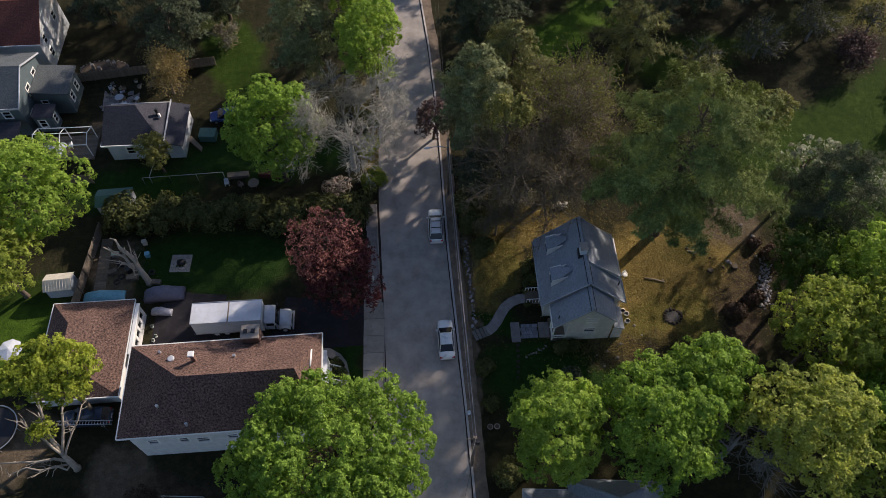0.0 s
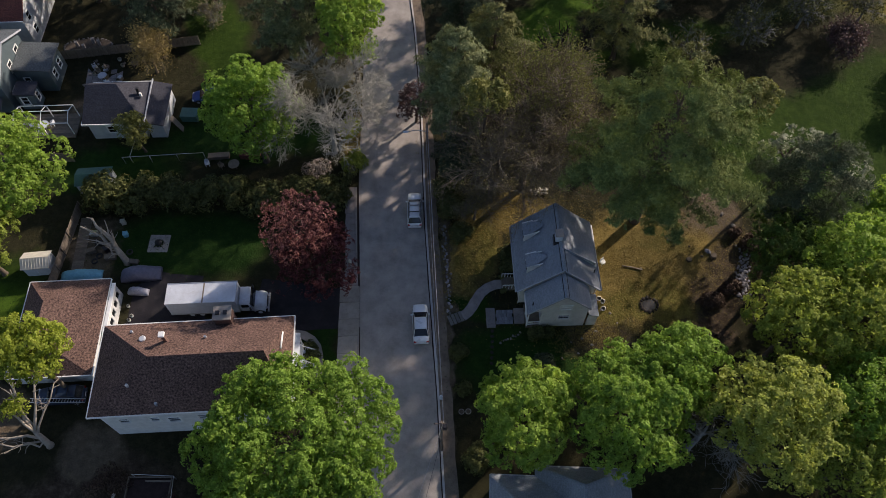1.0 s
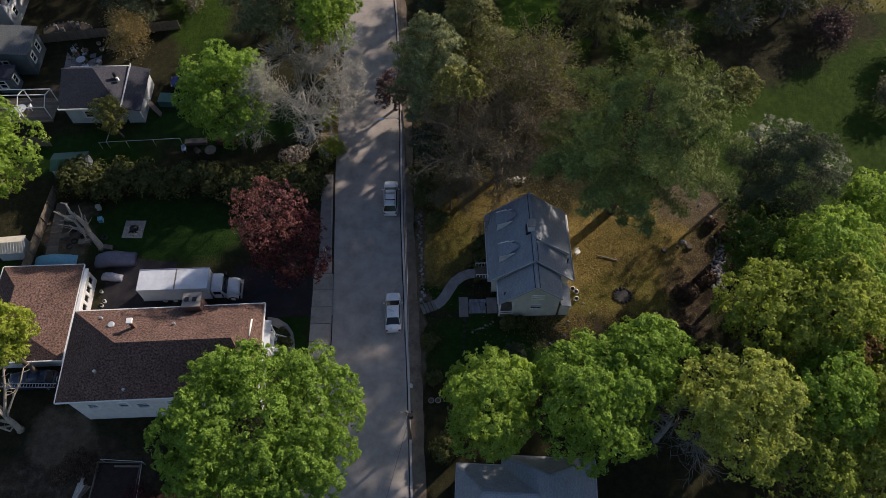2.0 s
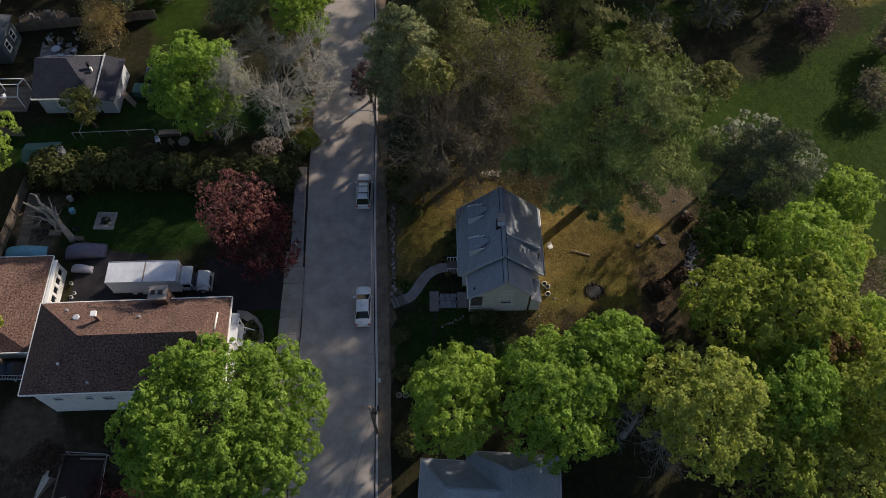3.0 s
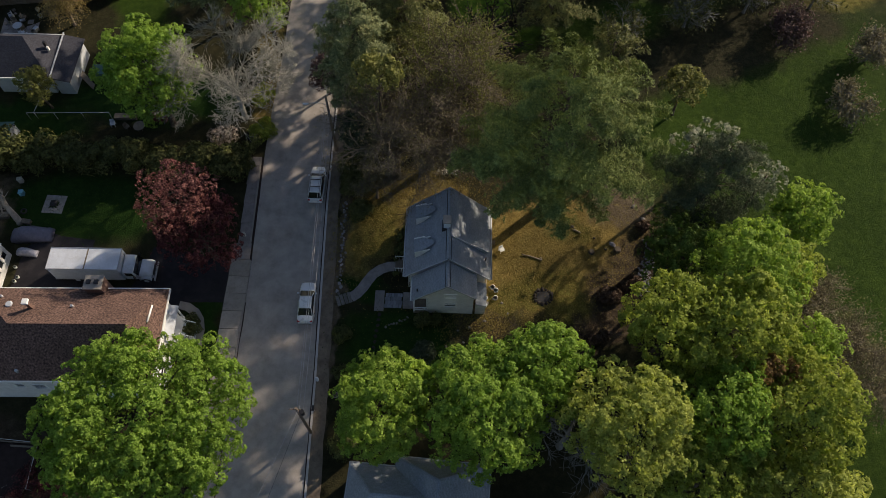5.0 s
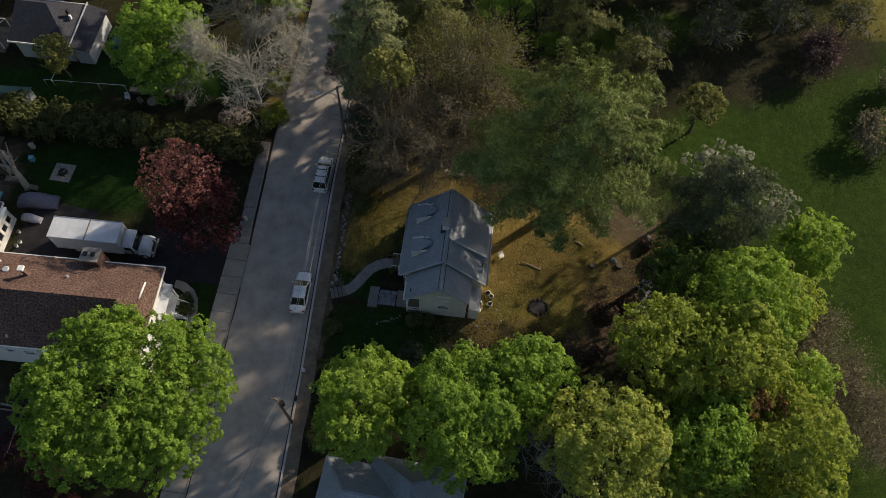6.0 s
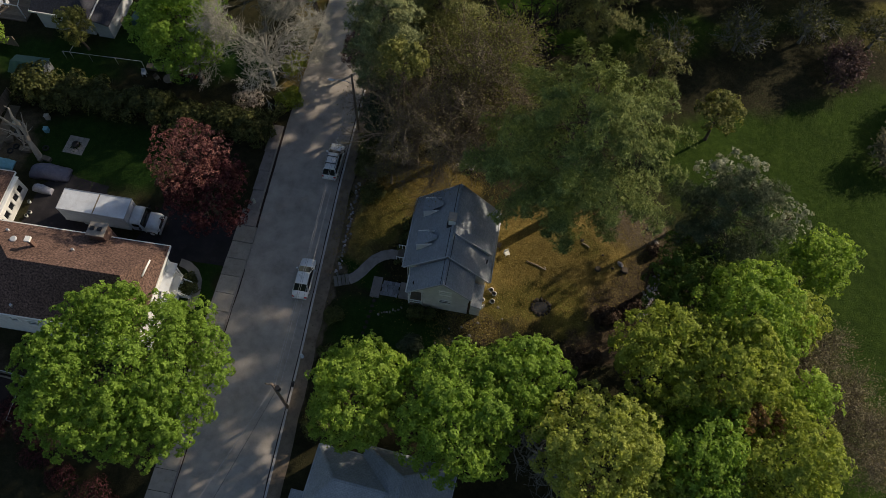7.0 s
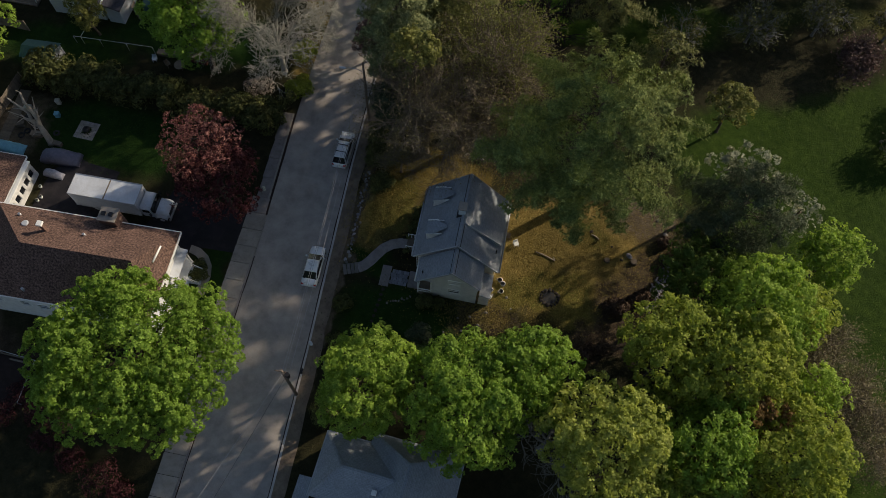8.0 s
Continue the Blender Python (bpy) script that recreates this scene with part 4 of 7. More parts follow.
    for i in range(10):
        wpart("baluster", boxes([(13.64 + 0.12 * i, 13.67 + 0.12 * i, 33.98, 34.02, 0.79, 1.28)]), M_TRIM, h)
    # lean-to and round deck by the wing's east side
    wpart("lean_to_roof", slab([(19.95, 33.9, 2.75), (21.1, 33.9, 2.4), (21.1, 36.55, 2.4), (19.95, 36.55, 2.75)], 0.1), M_GREYROOF, h)
    wpart("lean_to_wall", boxes([(19.95, 21.0, 34.0, 34.1, 0, 2.35), (20.9, 21.0, 34.1, 36.5, 0, 2.3)]), M_WHITE, h)
    # brick chimney with a pale cap
    wpart("chimney", boxes([(16.42, 17.12, 40.1, 40.9, 6.4, 8.75)], 0.02), M_WHITEPAINT, h, "painted chimney with a pale cap")
    wpart("chimney_cap", boxes([(16.35, 17.19, 40.02, 40.98, 8.753, 8.9)], 0.02), M_CONC, h)
    wpart("chimney_flashing", boxes([(16.27, 17.27, 39.95, 41.05, 6.6, 7.75)]), M_DARKMETAL, h)
    for px, py, pz in ((13.9, 34.6, 4.1), (20.9, 38.4, 4.1), (14.6, 42.4, 5.6)):
        bm = bmesh.new()
        tube(bm, [(px, py, pz - 0.3), (px, py, pz + 0.6)], 0.07, 8)
        wpart("vent_pipe", bm, M_DARKMETAL, h)
    return h


def prism_xz(pts, y0, y1):
    bm = bmesh.new()
    a = [bm.verts.new((x, y0, z)) for x, z in pts]
    b = [bm.verts.new((x, y1, z)) for x, z in pts]
    bm.faces.new(a), bm.faces.new(b[::-1])
    for i in range(len(pts)):
        j = (i + 1) % len(pts)
        bm.faces.new((a[i], a[j], b[j], b[i]))
    bmesh.ops.recalc_face_normals(bm, faces=bm.faces)
    bm.normal_update()
    return bm


def hip_roof(h, x0, x1, y0, y1, rx0, rx1, ry, ze, zr, material, thick=0.14):
    """Four slopes of a hip roof with a level ridge along x."""
    A, B, C, D = (x0, y0, ze), (x1, y0, ze), (x1, y1, ze), (x0, y1, ze)
    P, Q = (rx0, ry, zr), (rx1, ry, zr)
    for f in ([A, B, Q, P], [C, D, P, Q], [D, A, P], [B, C, Q]):
        wpart("roof", slab(f, thick), material, h)
    for a, b in ((A, B), (B, C), (C, D), (D, A)):
        d = (Vector(b) - Vector(a)).normalized()
        n = Vector((d.y, -d.x, 0)) * 0.05
        edge_board(h, Vector(a) + n + Vector((0, 0, 0.015)) - d * 0.05, Vector(b) + n + Vector((0, 0, 0.015)) + d * 0.05, 0.1, 0.22, name="fascia")


def hip_house():
    h = thing("hip_roofed_house", -20.5, 28, LOT, 1.4, "white clapboard house under a brown shingle hip roof", "house")
    ze, zr = 6.2, 9.8
    hip_roof(h, -29.5, -10.5, 23.5, 32.95, -23.3, -12.5, 27.8, ze, zr, M_BROWNROOF)
    four_walls(h, -28.7, -11.2, 23.7, 32.45, 6.1, M_WHITE, {"s": [(1.4, 2.4, 3.6, 4.7), (4.4, 5.3, 3.6, 4.7), (6.0, 7.2, 3.2, 4.4), (9.0, 10.0, 3.6, 4.7)], "e": [(1.5, 2.4, 1.2, 2.7), (3.4, 4.3, 3.6, 4.8), (6.2, 7.2, 0.3, 2.4)], "n": [(3, 4, 3.4, 4.5), (9, 10, 3.4, 4.5), (14, 15, 3.4, 4.5)], "w": [(2, 3, 3.4, 4.5)]})
    # brick chimney on the north wall, with two flues
    wpart("chimney", boxes([(-18.2, -16.55, 32.2, 33.6, 0, 7.7)], 0.03), M_BRICK, h, "broad brick chimney")
    wpart("chimney_cap", boxes([(-18.28, -16.47, 32.12, 33.68, 7.703, 7.88)], 0.02), M_CONC, h, "pale concrete cap with two flues")
    for fx in (-17.8, -17.05):
        wpart("flue", boxes([(fx - 0.2, fx + 0.2, 32.7, 33.1, 7.883, 8.05)]), M_DARKMETAL, h)
    # metal chimney pipe on the north slope
    wpart("vent_stack", boxes([(-22.5, -22.15, 29.85, 30.2, 7.6, 9.55)], 0.02), M_BRICK, h, "square brick stack with a white cap")
    wpart("stack_cap", boxes([(-22.6, -22.05, 29.75, 30.3, 9.553, 9.8)], 0.03), M_TRIM, h)
    bm = bmesh.new()
    tube(bm, [(-24.7, 30.4, 7.5), (-24.7, 30.4, 8.1), (-24.7, 30.4, 8.15), (-24.7, 30.4, 8.27)], [0.2, 0.2, 0.36, 0.26], 16)
    wpart("roof_vent", bm, M_GREYTRIM, h, "round white roof vent")
    for px, py, pz in ((-18.6, 30.2, 8.1), (-25.4, 25.7, 8.0), (-22.9, 24.2, 6.8), (-26.2, 31.6, 7.1)):
        bm = bmesh.new()
        tube(bm, [(px, py, pz - 0.3), (px, py, pz + 0.35)], [0.16, 0.13], 10)
        wpart("vent_pipe", bm, M_METAL, h, "short grey roof vent")
    bm = bmesh.new()
    tube(bm, [(-11.35, 28.7, 7.9), (-11.3, 30.6, 7.6)], 0.1, 8)
    wpart("ridge_pipe", bm, M_TRIM, h)
    # east porch with its stairs
    wpart("porch_floor", boxes([(-11.3, -10.4, 29.2, 32.1, 0, 1.25)], 0.02), M_TRIM, h)
    wpart("porch_roof", slab([(-11.35, 29.0, 3.75), (-10.35, 29.0, 3.5), (-10.35, 32.3, 3.5), (-11.35, 32.3, 3.75)], 0.12), M_WHITEPAINT, h, "flat white porch roof")
    for px, py in ((-10.5, 29.25), (-10.5, 32.0)):
        wpart("porch_post", boxes([(px - 0.07, px + 0.07, py - 0.07, py + 0.07, 1.25, 3.42)]), M_TRIM, h)
    for i in range(6):
        wpart("stair", boxes([(-10.4 + 0.2 * i, -10.2 + 0.2 * i, 29.9, 31.4, 0, 1.05 - 0.18 * i)]), M_WHITEPAINT, h)
    for yy in (29.85, 31.45):
        edge_board(h, (-10.4, yy, 2.15), (-9.2, yy, 1.05), 0.06, 0.08, name="handrail")
        for i in range(7):
            wpart("baluster", boxes([(-10.35 + 0.19 * i, -10.31 + 0.19 * i, yy - 0.02, yy + 0.02, max(0.1, 1.05 - 0.19 * i), 2.07 - 0.17 * i)]), M_TRIM, h)
    return h


def garage():
    h = thing("garage", -35.5, 36, LOT, 1.0, "low garage under a brown shingle hip roof with white doors", "garage")
    x0, x1, y0, y1, ze, zr = -40.4, -31.7, 28.9, 40.0, 2.75, 4.7
    A, B, C, D = (x0, y0, ze), (x1, y0, ze), (x1, y1, ze), (x0, y1, ze)
    P, Q = (-37.4, 32.6, zr), (-37.4, 36.6, zr)
    for f in ([A, B, P], [B, C, Q, P], [C, D, Q], [D, A, P, Q]):
        wpart("roof", slab(f, 0.12), M_BROWNROOF, h)
    for a, b in ((A, B), (B, C), (C, D), (D, A)):
        d = (Vector(b) - Vector(a)).normalized()
        n = Vector((d.y, -d.x, 0)) * 0.05
        edge_board(h, Vector(a) + n + Vector((0, 0, 0.015)), Vector(b) + n + Vector((0, 0, 0.015)), 0.09, 0.18, name="fascia")
    four_walls(h, x0 + 0.4, x1 - 0.5, y0 + 0.4, y1 - 0.4, 2.65, M_WHITE, {"w": [(2, 2.9, 1, 2)]})
    # white front with a row of doors
    wpart("front_wall", wall_bm(-31.25, 33.6, -31.25, 39.4, -0.1, 2.6, 0.25, [(0.3 + 1.1 * i, 1.05 + 1.1 * i, 0.9, 1.9) for i in range(5)]), M_WHITE, h)
    wpart("front_cornice", boxes([(-31.52, -31.12, 33.5, 39.5, 2.6, 2.75)], 0.02), M_TRIM, h)
    for i in range(5):
        wpart("garage_window", boxes([(-31.4, -31.36, 33.92 + 1.1 * i, 34.63 + 1.1 * i, 0.92, 1.88)], 0.005), M_GLASS, h, "dark square pane")
    return h


def south_house():
    h = thing("south_house", 16, 10, LOT, -4, "house with blue-grey shingle hip roofs seen between trees", "house")
    ze, wz, mz = 3.0, 5.3, 5.9
    x0, x1, xr, yn, ys, ya = 12.05, 20.9, 16.3, 17.95, 2.6, 15.6
    # west wing, its ridge along x with a hipped end
    for f in ([(16.3, 17.0, ze), (7.85, 17.0, ze), (10.4, 14.0, wz), (16.3, 14.0, wz)], [(7.85, 11.0, ze), (16.3, 11.0, ze), (16.3, 14.0, wz), (10.4, 14.0, wz)], [(7.85, 17.0, ze), (7.85, 11.0, ze), (10.4, 14.0, wz)]):
        wpart("wing_roof", slab(f, 0.14), M_GREYROOF, h)
    # main block, its ridge along y with a hipped north end
    for f in ([(x0, yn, ze), (x0, ys, ze), (xr, ys, mz), (xr, ya, mz)], [(x1, ys, ze), (x1, yn, ze), (xr, ya, mz), (xr, ys, mz)], [(x1, yn, ze), (x0, yn, ze), (xr, ya, mz)]):
        wpart("roof", slab(f, 0.14), M_GREYROOF, h)
    for a, b in (((10.4, 14.0, wz), (15.4, 14.0, wz)), ((xr, ys, mz), (xr, ya, mz)), ((xr, ya, mz), (x0, yn, ze)), ((xr, ya, mz), (x1, yn, ze)), ((10.4, 14.0, wz), (7.85, 17.0, ze)), ((10.4, 14.0, wz), (7.85, 11.0, ze))):
        edge_board(h, Vector(a) + Vector((0, 0, 0.04)), Vector(b) + Vector((0, 0, 0.04)), 0.22, 0.07, M_GREYROOF, "ridge_cap")
    four_walls(h, 8.3, 12.6, 11.4, 16.6, 2.95, M_PALEBLUE, {"n": [(1.4, 2.4, 1, 2.2)], "w": [(1, 2, 1, 2.2), (3.4, 4.4, 1, 2.2)]})
    four_walls(h, 12.5, 20.45, 3.0, 17.5, 2.95, M_PALEBLUE, {"n": [(2, 3, 1, 2.4), (5, 6, 1, 2.4)], "e": [(2, 3, 1, 2.4), (6, 7, 1, 2.4)]})
    for p, q in (((7.85, 17.05), (12.0, 17.05)), ((12.0, 18.0), (20.95, 18.0)), ((7.8, 11.0), (7.8, 17.05)), ((20.95, 2.6), (20.95, 17.9))):
        edge_board(h, (*p, ze + 0.01), (*q, ze + 0.01), 0.08, 0.16, M_GREYTRIM, "fascia")
    wpart("gable", gable_bm("y", 3.0, 12.5, 20.45, xr, 2.95, 2.95, 5.6, 0.2), M_PALEBLUE, h)
    wpart("porch_roof", slab([(6.5, 9.6, 2.55), (8.0, 9.6, 2.8), (8.0, 12.6, 2.8), (6.5, 12.6, 2.55)], 0.12), M_GREYROOF, h)
    for py in (9.8, 12.4):
        wpart("porch_post", boxes([(6.7, 6.82, py - 0.06, py + 0.06, 0, 2.5)]), M_TRIM, h)
    wpart("roof_vent", boxes([(13.55, 14.0, 12.4, 12.85, 3.9, 4.75)], 0.03), M_TRIM, h, "white box vent")
    return h


def cottage():
    h = thing("cottage", -34, 64, LOT, 0, "small pale cottage under a charcoal hip roof", "house")
    hip_roof(h, -38.8, -31.2, 60.9, 67.9, -38.4, -34.6, 65.4, 3.3, 5.6, M_DARKROOF)
    four_walls(h, -38.4, -31.6, 61.3, 67.5, 3.2, M_PALEBLUE, {"s": [(2.2, 3.2, 1.2, 2.4)], "e": [(2, 3, 1.2, 2.4)]})
    wpart("roof", slab([(-31.15, 60.9, 3.35), (-28.9, 60.9, 2.7), (-28.9, 67.9, 2.7), (-31.15, 67.9, 3.35)], 0.12), M_DARKROOF, h)
    edge_board(h, (-31.1, 60.85, 3.45), (-31.1, 67.95, 3.75), 0.13, 0.12, M_GREYTRIM, "flashing")
    four_walls(h, -31.15, -29.2, 61.2, 67.6, 2.65, M_PALEBLUE)
    wpart("vent_stack", boxes([(-32.3, -32.0, 64.9, 65.2, 3.4, 5.1)], 0.01), M_DARKMETAL, h)
    wpart("roof_vent", boxes([(-32.0, -31.75, 64.6, 64.85, 4.0, 4.6)], 0.01), M_TRIM, h)
    wpart("ramp", slab([(-28.9, 63.2, 1.1), (-27.4, 62.0, 0.15), (-27.4, 62.8, 0.15), (-28.9, 64.2, 1.1)], 0.1), M_WOOD, h)
    h.matrix_basis = pose(-34.7, 64.9, LOT)
    return h


def blue_house():
    h = thing("blue_house", -53, 70, LOT, 0, "dark blue clapboard house with a grey roof and white trim", "house")
    wpart("roof", slab([(-62, 66.5, 5.6), (-49.8, 66.5, 5.6), (-49.8, 71.5, 8.0), (-62, 71.5, 8.0)], 0.14), M_SLATEROOF, h)
    wpart("roof", slab([(-62, 71.5, 8.0), (-49.8, 71.5, 8.0), (-49.8, 76.5, 5.6), (-62, 76.5, 5.6)], 0.14), M_SLATEROOF, h)
    four_walls(h, -61.5, -50.2, 67, 76, 5.5, M_BLUEWALL, {"e": [(1.2, 2.2, 1.2, 2.5), (3.4, 4.4, 3.6, 5.0), (6.2, 7.2, 3.6, 5.0)], "s": [(6, 7, 3.4, 4.6), (9, 10, 3.4, 4.6)]})
    wpart("gable", gable_bm("x", -50.4, 67, 76, 71.5, 5.5, 5.5, 7.75, 0.2), M_BLUEWALL, h)
    for a, b in (((-49.75, 66.5, 5.62), (-49.75, 71.5, 8.02)), ((-49.75, 71.5, 8.02), (-49.75, 76.5, 5.62)), ((-62, 66.45, 5.62), (-49.8, 66.45, 5.62))):
        edge_board(h, a, b, 0.1, 0.2, M_GREYTRIM, "rake_board")
    wpart("wing_roof", slab([(-50.1, 70.4, 4.3), (-45.3, 70.4, 3.9), (-45.3, 75.6, 3.9), (-50.1, 75.6, 4.3)], 0.14), M_SLATEROOF, h)
    four_walls(h, -50.1, -45.7, 70.7, 75.3, 3.8, M_BLUEWALL, {"e": [(0.6, 1.5, 1.3, 2.7), (2.6, 3.5, 1.3, 2.7)], "s": [(0.8, 1.6, 1.3, 2.6)]})
    wpart("porch_roof", slab([(-49.6, 67.2, 3.2), (-47.0, 67.2, 3.0), (-47.0, 69.6, 3.0), (-49.6, 69.6, 3.2)], 0.12), M_DARKROOF, h)
    four_walls(h, -49.6, -47.3, 67.5, 69.4, 2.95, M_BLUEWALL, {"e": [(0.4, 1.2, 1.0, 2.3)], "s": [(0.5, 1.4, 1.0, 2.3)]})
    wpart("back_porch_roof", slab([(-57, 63.6, 2.7), (-50.5, 63.6, 2.7), (-50.5, 66.4, 3.4), (-57, 66.4, 3.4)], 0.12), M_DARKROOF, h)
    for px in (-56.8, -53.8, -50.7):
        wpart("porch_post", boxes([(px - 0.08, px + 0.08, 63.7, 63.86, 0, 2.6)]), M_TRIM, h)
    return h


def red_roof_house():
    h = thing("red_roofed_house", -55, 81, LOT, 0, "white house under a red-brown shingle roof", "house")
    wpart("roof", slab([(-66, 78.0, 5.2), (-48.6, 78.0, 5.2), (-48.6, 83.2, 8.4), (-66, 83.2, 8.4)], 0.14), M_REDROOF, h)
    wpart("roof", slab([(-66, 83.2, 8.4), (-48.6, 83.2, 8.4), (-48.6, 88.4, 5.2), (-66, 88.4, 5.2)], 0.14), M_REDROOF, h)
    four_walls(h, -65.6, -49.0, 78.5, 87.9, 5.1, M_PALEBLUE, {"e": [(1.2, 2.2, 1.2, 2.6), (1.2, 2.2, 3.4, 4.8), (6, 7, 3.4, 4.8)], "s": [(13, 14, 1.2, 2.6)]})
    wpart("gable", gable_bm("x", -49.2, 78.5, 87.9, 83.2, 5.1, 5.1, 8.1, 0.2), M_WHITE, h)
    edge_board(h, (-66, 77.95, 5.22), (-48.6, 77.95, 5.22), 0.1, 0.24, M_PALEBLUE, name="fascia")
    h.matrix_basis = pose(-56.5, 81.4, LOT)
    return h


def far_house():
    h = thing("far_house", 20, 98, LOT, 0, "pale house among trees at the top of the road", "house")
    hip_roof(h, 15.5, 25, 94.5, 103, 18.5, 22, 98.7, 4.6, 7.4, M_DARKROOF)
    four_walls(h, 16, 24.5, 95, 102.5, 4.5, M_WHITE, {"s": [(1, 2, 1, 2.4), (4, 5, 1, 2.4), (6.5, 7.5, 1, 2.4)]})
    return h


def shed(name, x, y, L, W, zw, zr, turn, roofm, wallm, label):
    """A small gabled shed with doors in one long side."""
    s = thing(name, x, y, LOT, turn, label, "shed")
    for f in ([(-L / 2 - 0.15, -W / 2 - 0.15, zw), (L / 2 + 0.15, -W / 2 - 0.15, zw), (L / 2 + 0.15, 0, zr), (-L / 2 - 0.15, 0, zr)], [(-L / 2 - 0.15, 0, zr), (L / 2 + 0.15, 0, zr), (L / 2 + 0.15, W / 2 + 0.15, zw), (-L / 2 - 0.15, W / 2 + 0.15, zw)]):
        part("roof", slab(f, 0.06), roofm, s)
    for i in range(9):
        xx = -L / 2 + L * (i + 0.5) / 9
        part("roof_rib", slab([(xx - 0.03, -W / 2 - 0.15, zw + 0.03), (xx + 0.03, -W / 2 - 0.15, zw + 0.03), (xx + 0.03, 0, zr + 0.03), (xx - 0.03, 0, zr + 0.03)], 0.05), roofm, s)
    part("wall", boxes([(-L / 2, L / 2, -W / 2, W / 2, 0, zw - 0.07)]), wallm, s)
    for gx in (-L / 2, L / 2 - 0.06):
        part("gable", gable_bm("x", gx, -W / 2, W / 2, 0, zw - 0.07, zw - 0.07, zr - 0.08, 0.06), wallm, s)
    part("door", boxes([(-0.85, -0.02, -W / 2 - 0.05, -W / 2 - 0.005, 0.05, zw - 0.2)], 0.01), wallm, s)
    part("door", boxes([(0.02, 0.85, -W / 2 - 0.05, -W / 2 - 0.005, 0.05, zw - 0.2)], 0.01), wallm, s)
    return s


cape_house(), hip_house(), garage(), south_house(), cottage(), blue_house(), red_roof_house(), far_house()
shed("garden_shed", -41.2, 43.3, 2.8, 2.0, 1.7, 2.3, 4, M_CREAM, M_GREYTRIM, "garden shed with a ribbed pale roof and white doors")
shed("green_shed", -37.2, 54.9, 3.9, 2.4, 1.7, 2.2, 3, M_GREENTIN, M_GREYTRIM, "shed with a green metal roof behind the hedge")


def raised_bed():
    """A bare garden bed edged with weathered planks."""
    b = thing("garden_bed", -24.8, 16.6, LOT, -2, "bare dark garden bed edged with weathered planks", "garden bed")
    part("soil", boxes([(-2.0, 2.0, -2.6, 2.35, 0.0, 0.16)], 0.05), M_BEDSOIL, b, "dark bare soil")
    for q in ((-2.2, 2.15, 2.4, 2.5), (-0.4, 2.1, 2.0, 2.16), (-2.2, 2.2, -2.72, -2.62)):
        part("plank", boxes([(q[0], q[1], q[2], q[3], 0.0, 0.34)], 0.01), M_WOOD, b)
    for xx in (-2.1, 2.1):
        part("plank", boxes([(xx - 0.05, xx + 0.05, -2.6, 2.38, 0.0, 0.32)], 0.01), M_WOOD, b)


raised_bed()

# ---- vehicles ----
def loft(rows, close=True):
    """Skin over rings of equal length, capped at both ends."""
    bm = bmesh.new()
    rings = [[bm.verts.new(p) for p in r] for r in rows]
    n = len(rings[0])
    for r, s in zip(rings, rings[1:]):
        for k in range(n):
            bm.faces.new((r[k], r[(k + 1) % n], s[(k + 1) % n], s[k])).smooth = True
    if close:
        bm.faces.new(rings[0]), bm.faces.new(rings[-1][::-1])
    bmesh.ops.recalc_face_normals(bm, faces=bm.faces)
    bm.normal_update()
    return bm


def body_ring(y, w, z0, zb, crown=0.03):
    half = [(w * 0.86, z0), (w * 0.98, z0 + 0.14), (w, (z0 + zb) / 2), (w * 0.97, zb - 0.1), (w * 0.86, zb), (w * 0.45, zb + crown)]
    return [(x, y, z) for x, z in half] + [(-x, y, z) for x, z in reversed(half)]


def wheels(v, places, r, w):
    for x, y in places:
        bm = bmesh.new()
        disc_wheel(bm, x, y, r, r, w)
        wh = part("wheel", bm, M_RUBBER, v, "black tyre")
        bm = bmesh.new()
        disc_wheel(bm, x + (0.02 if x > 0 else -0.02), y, r, r * 0.62, w, 14)
        part("rim", bm, M_METAL, wh)


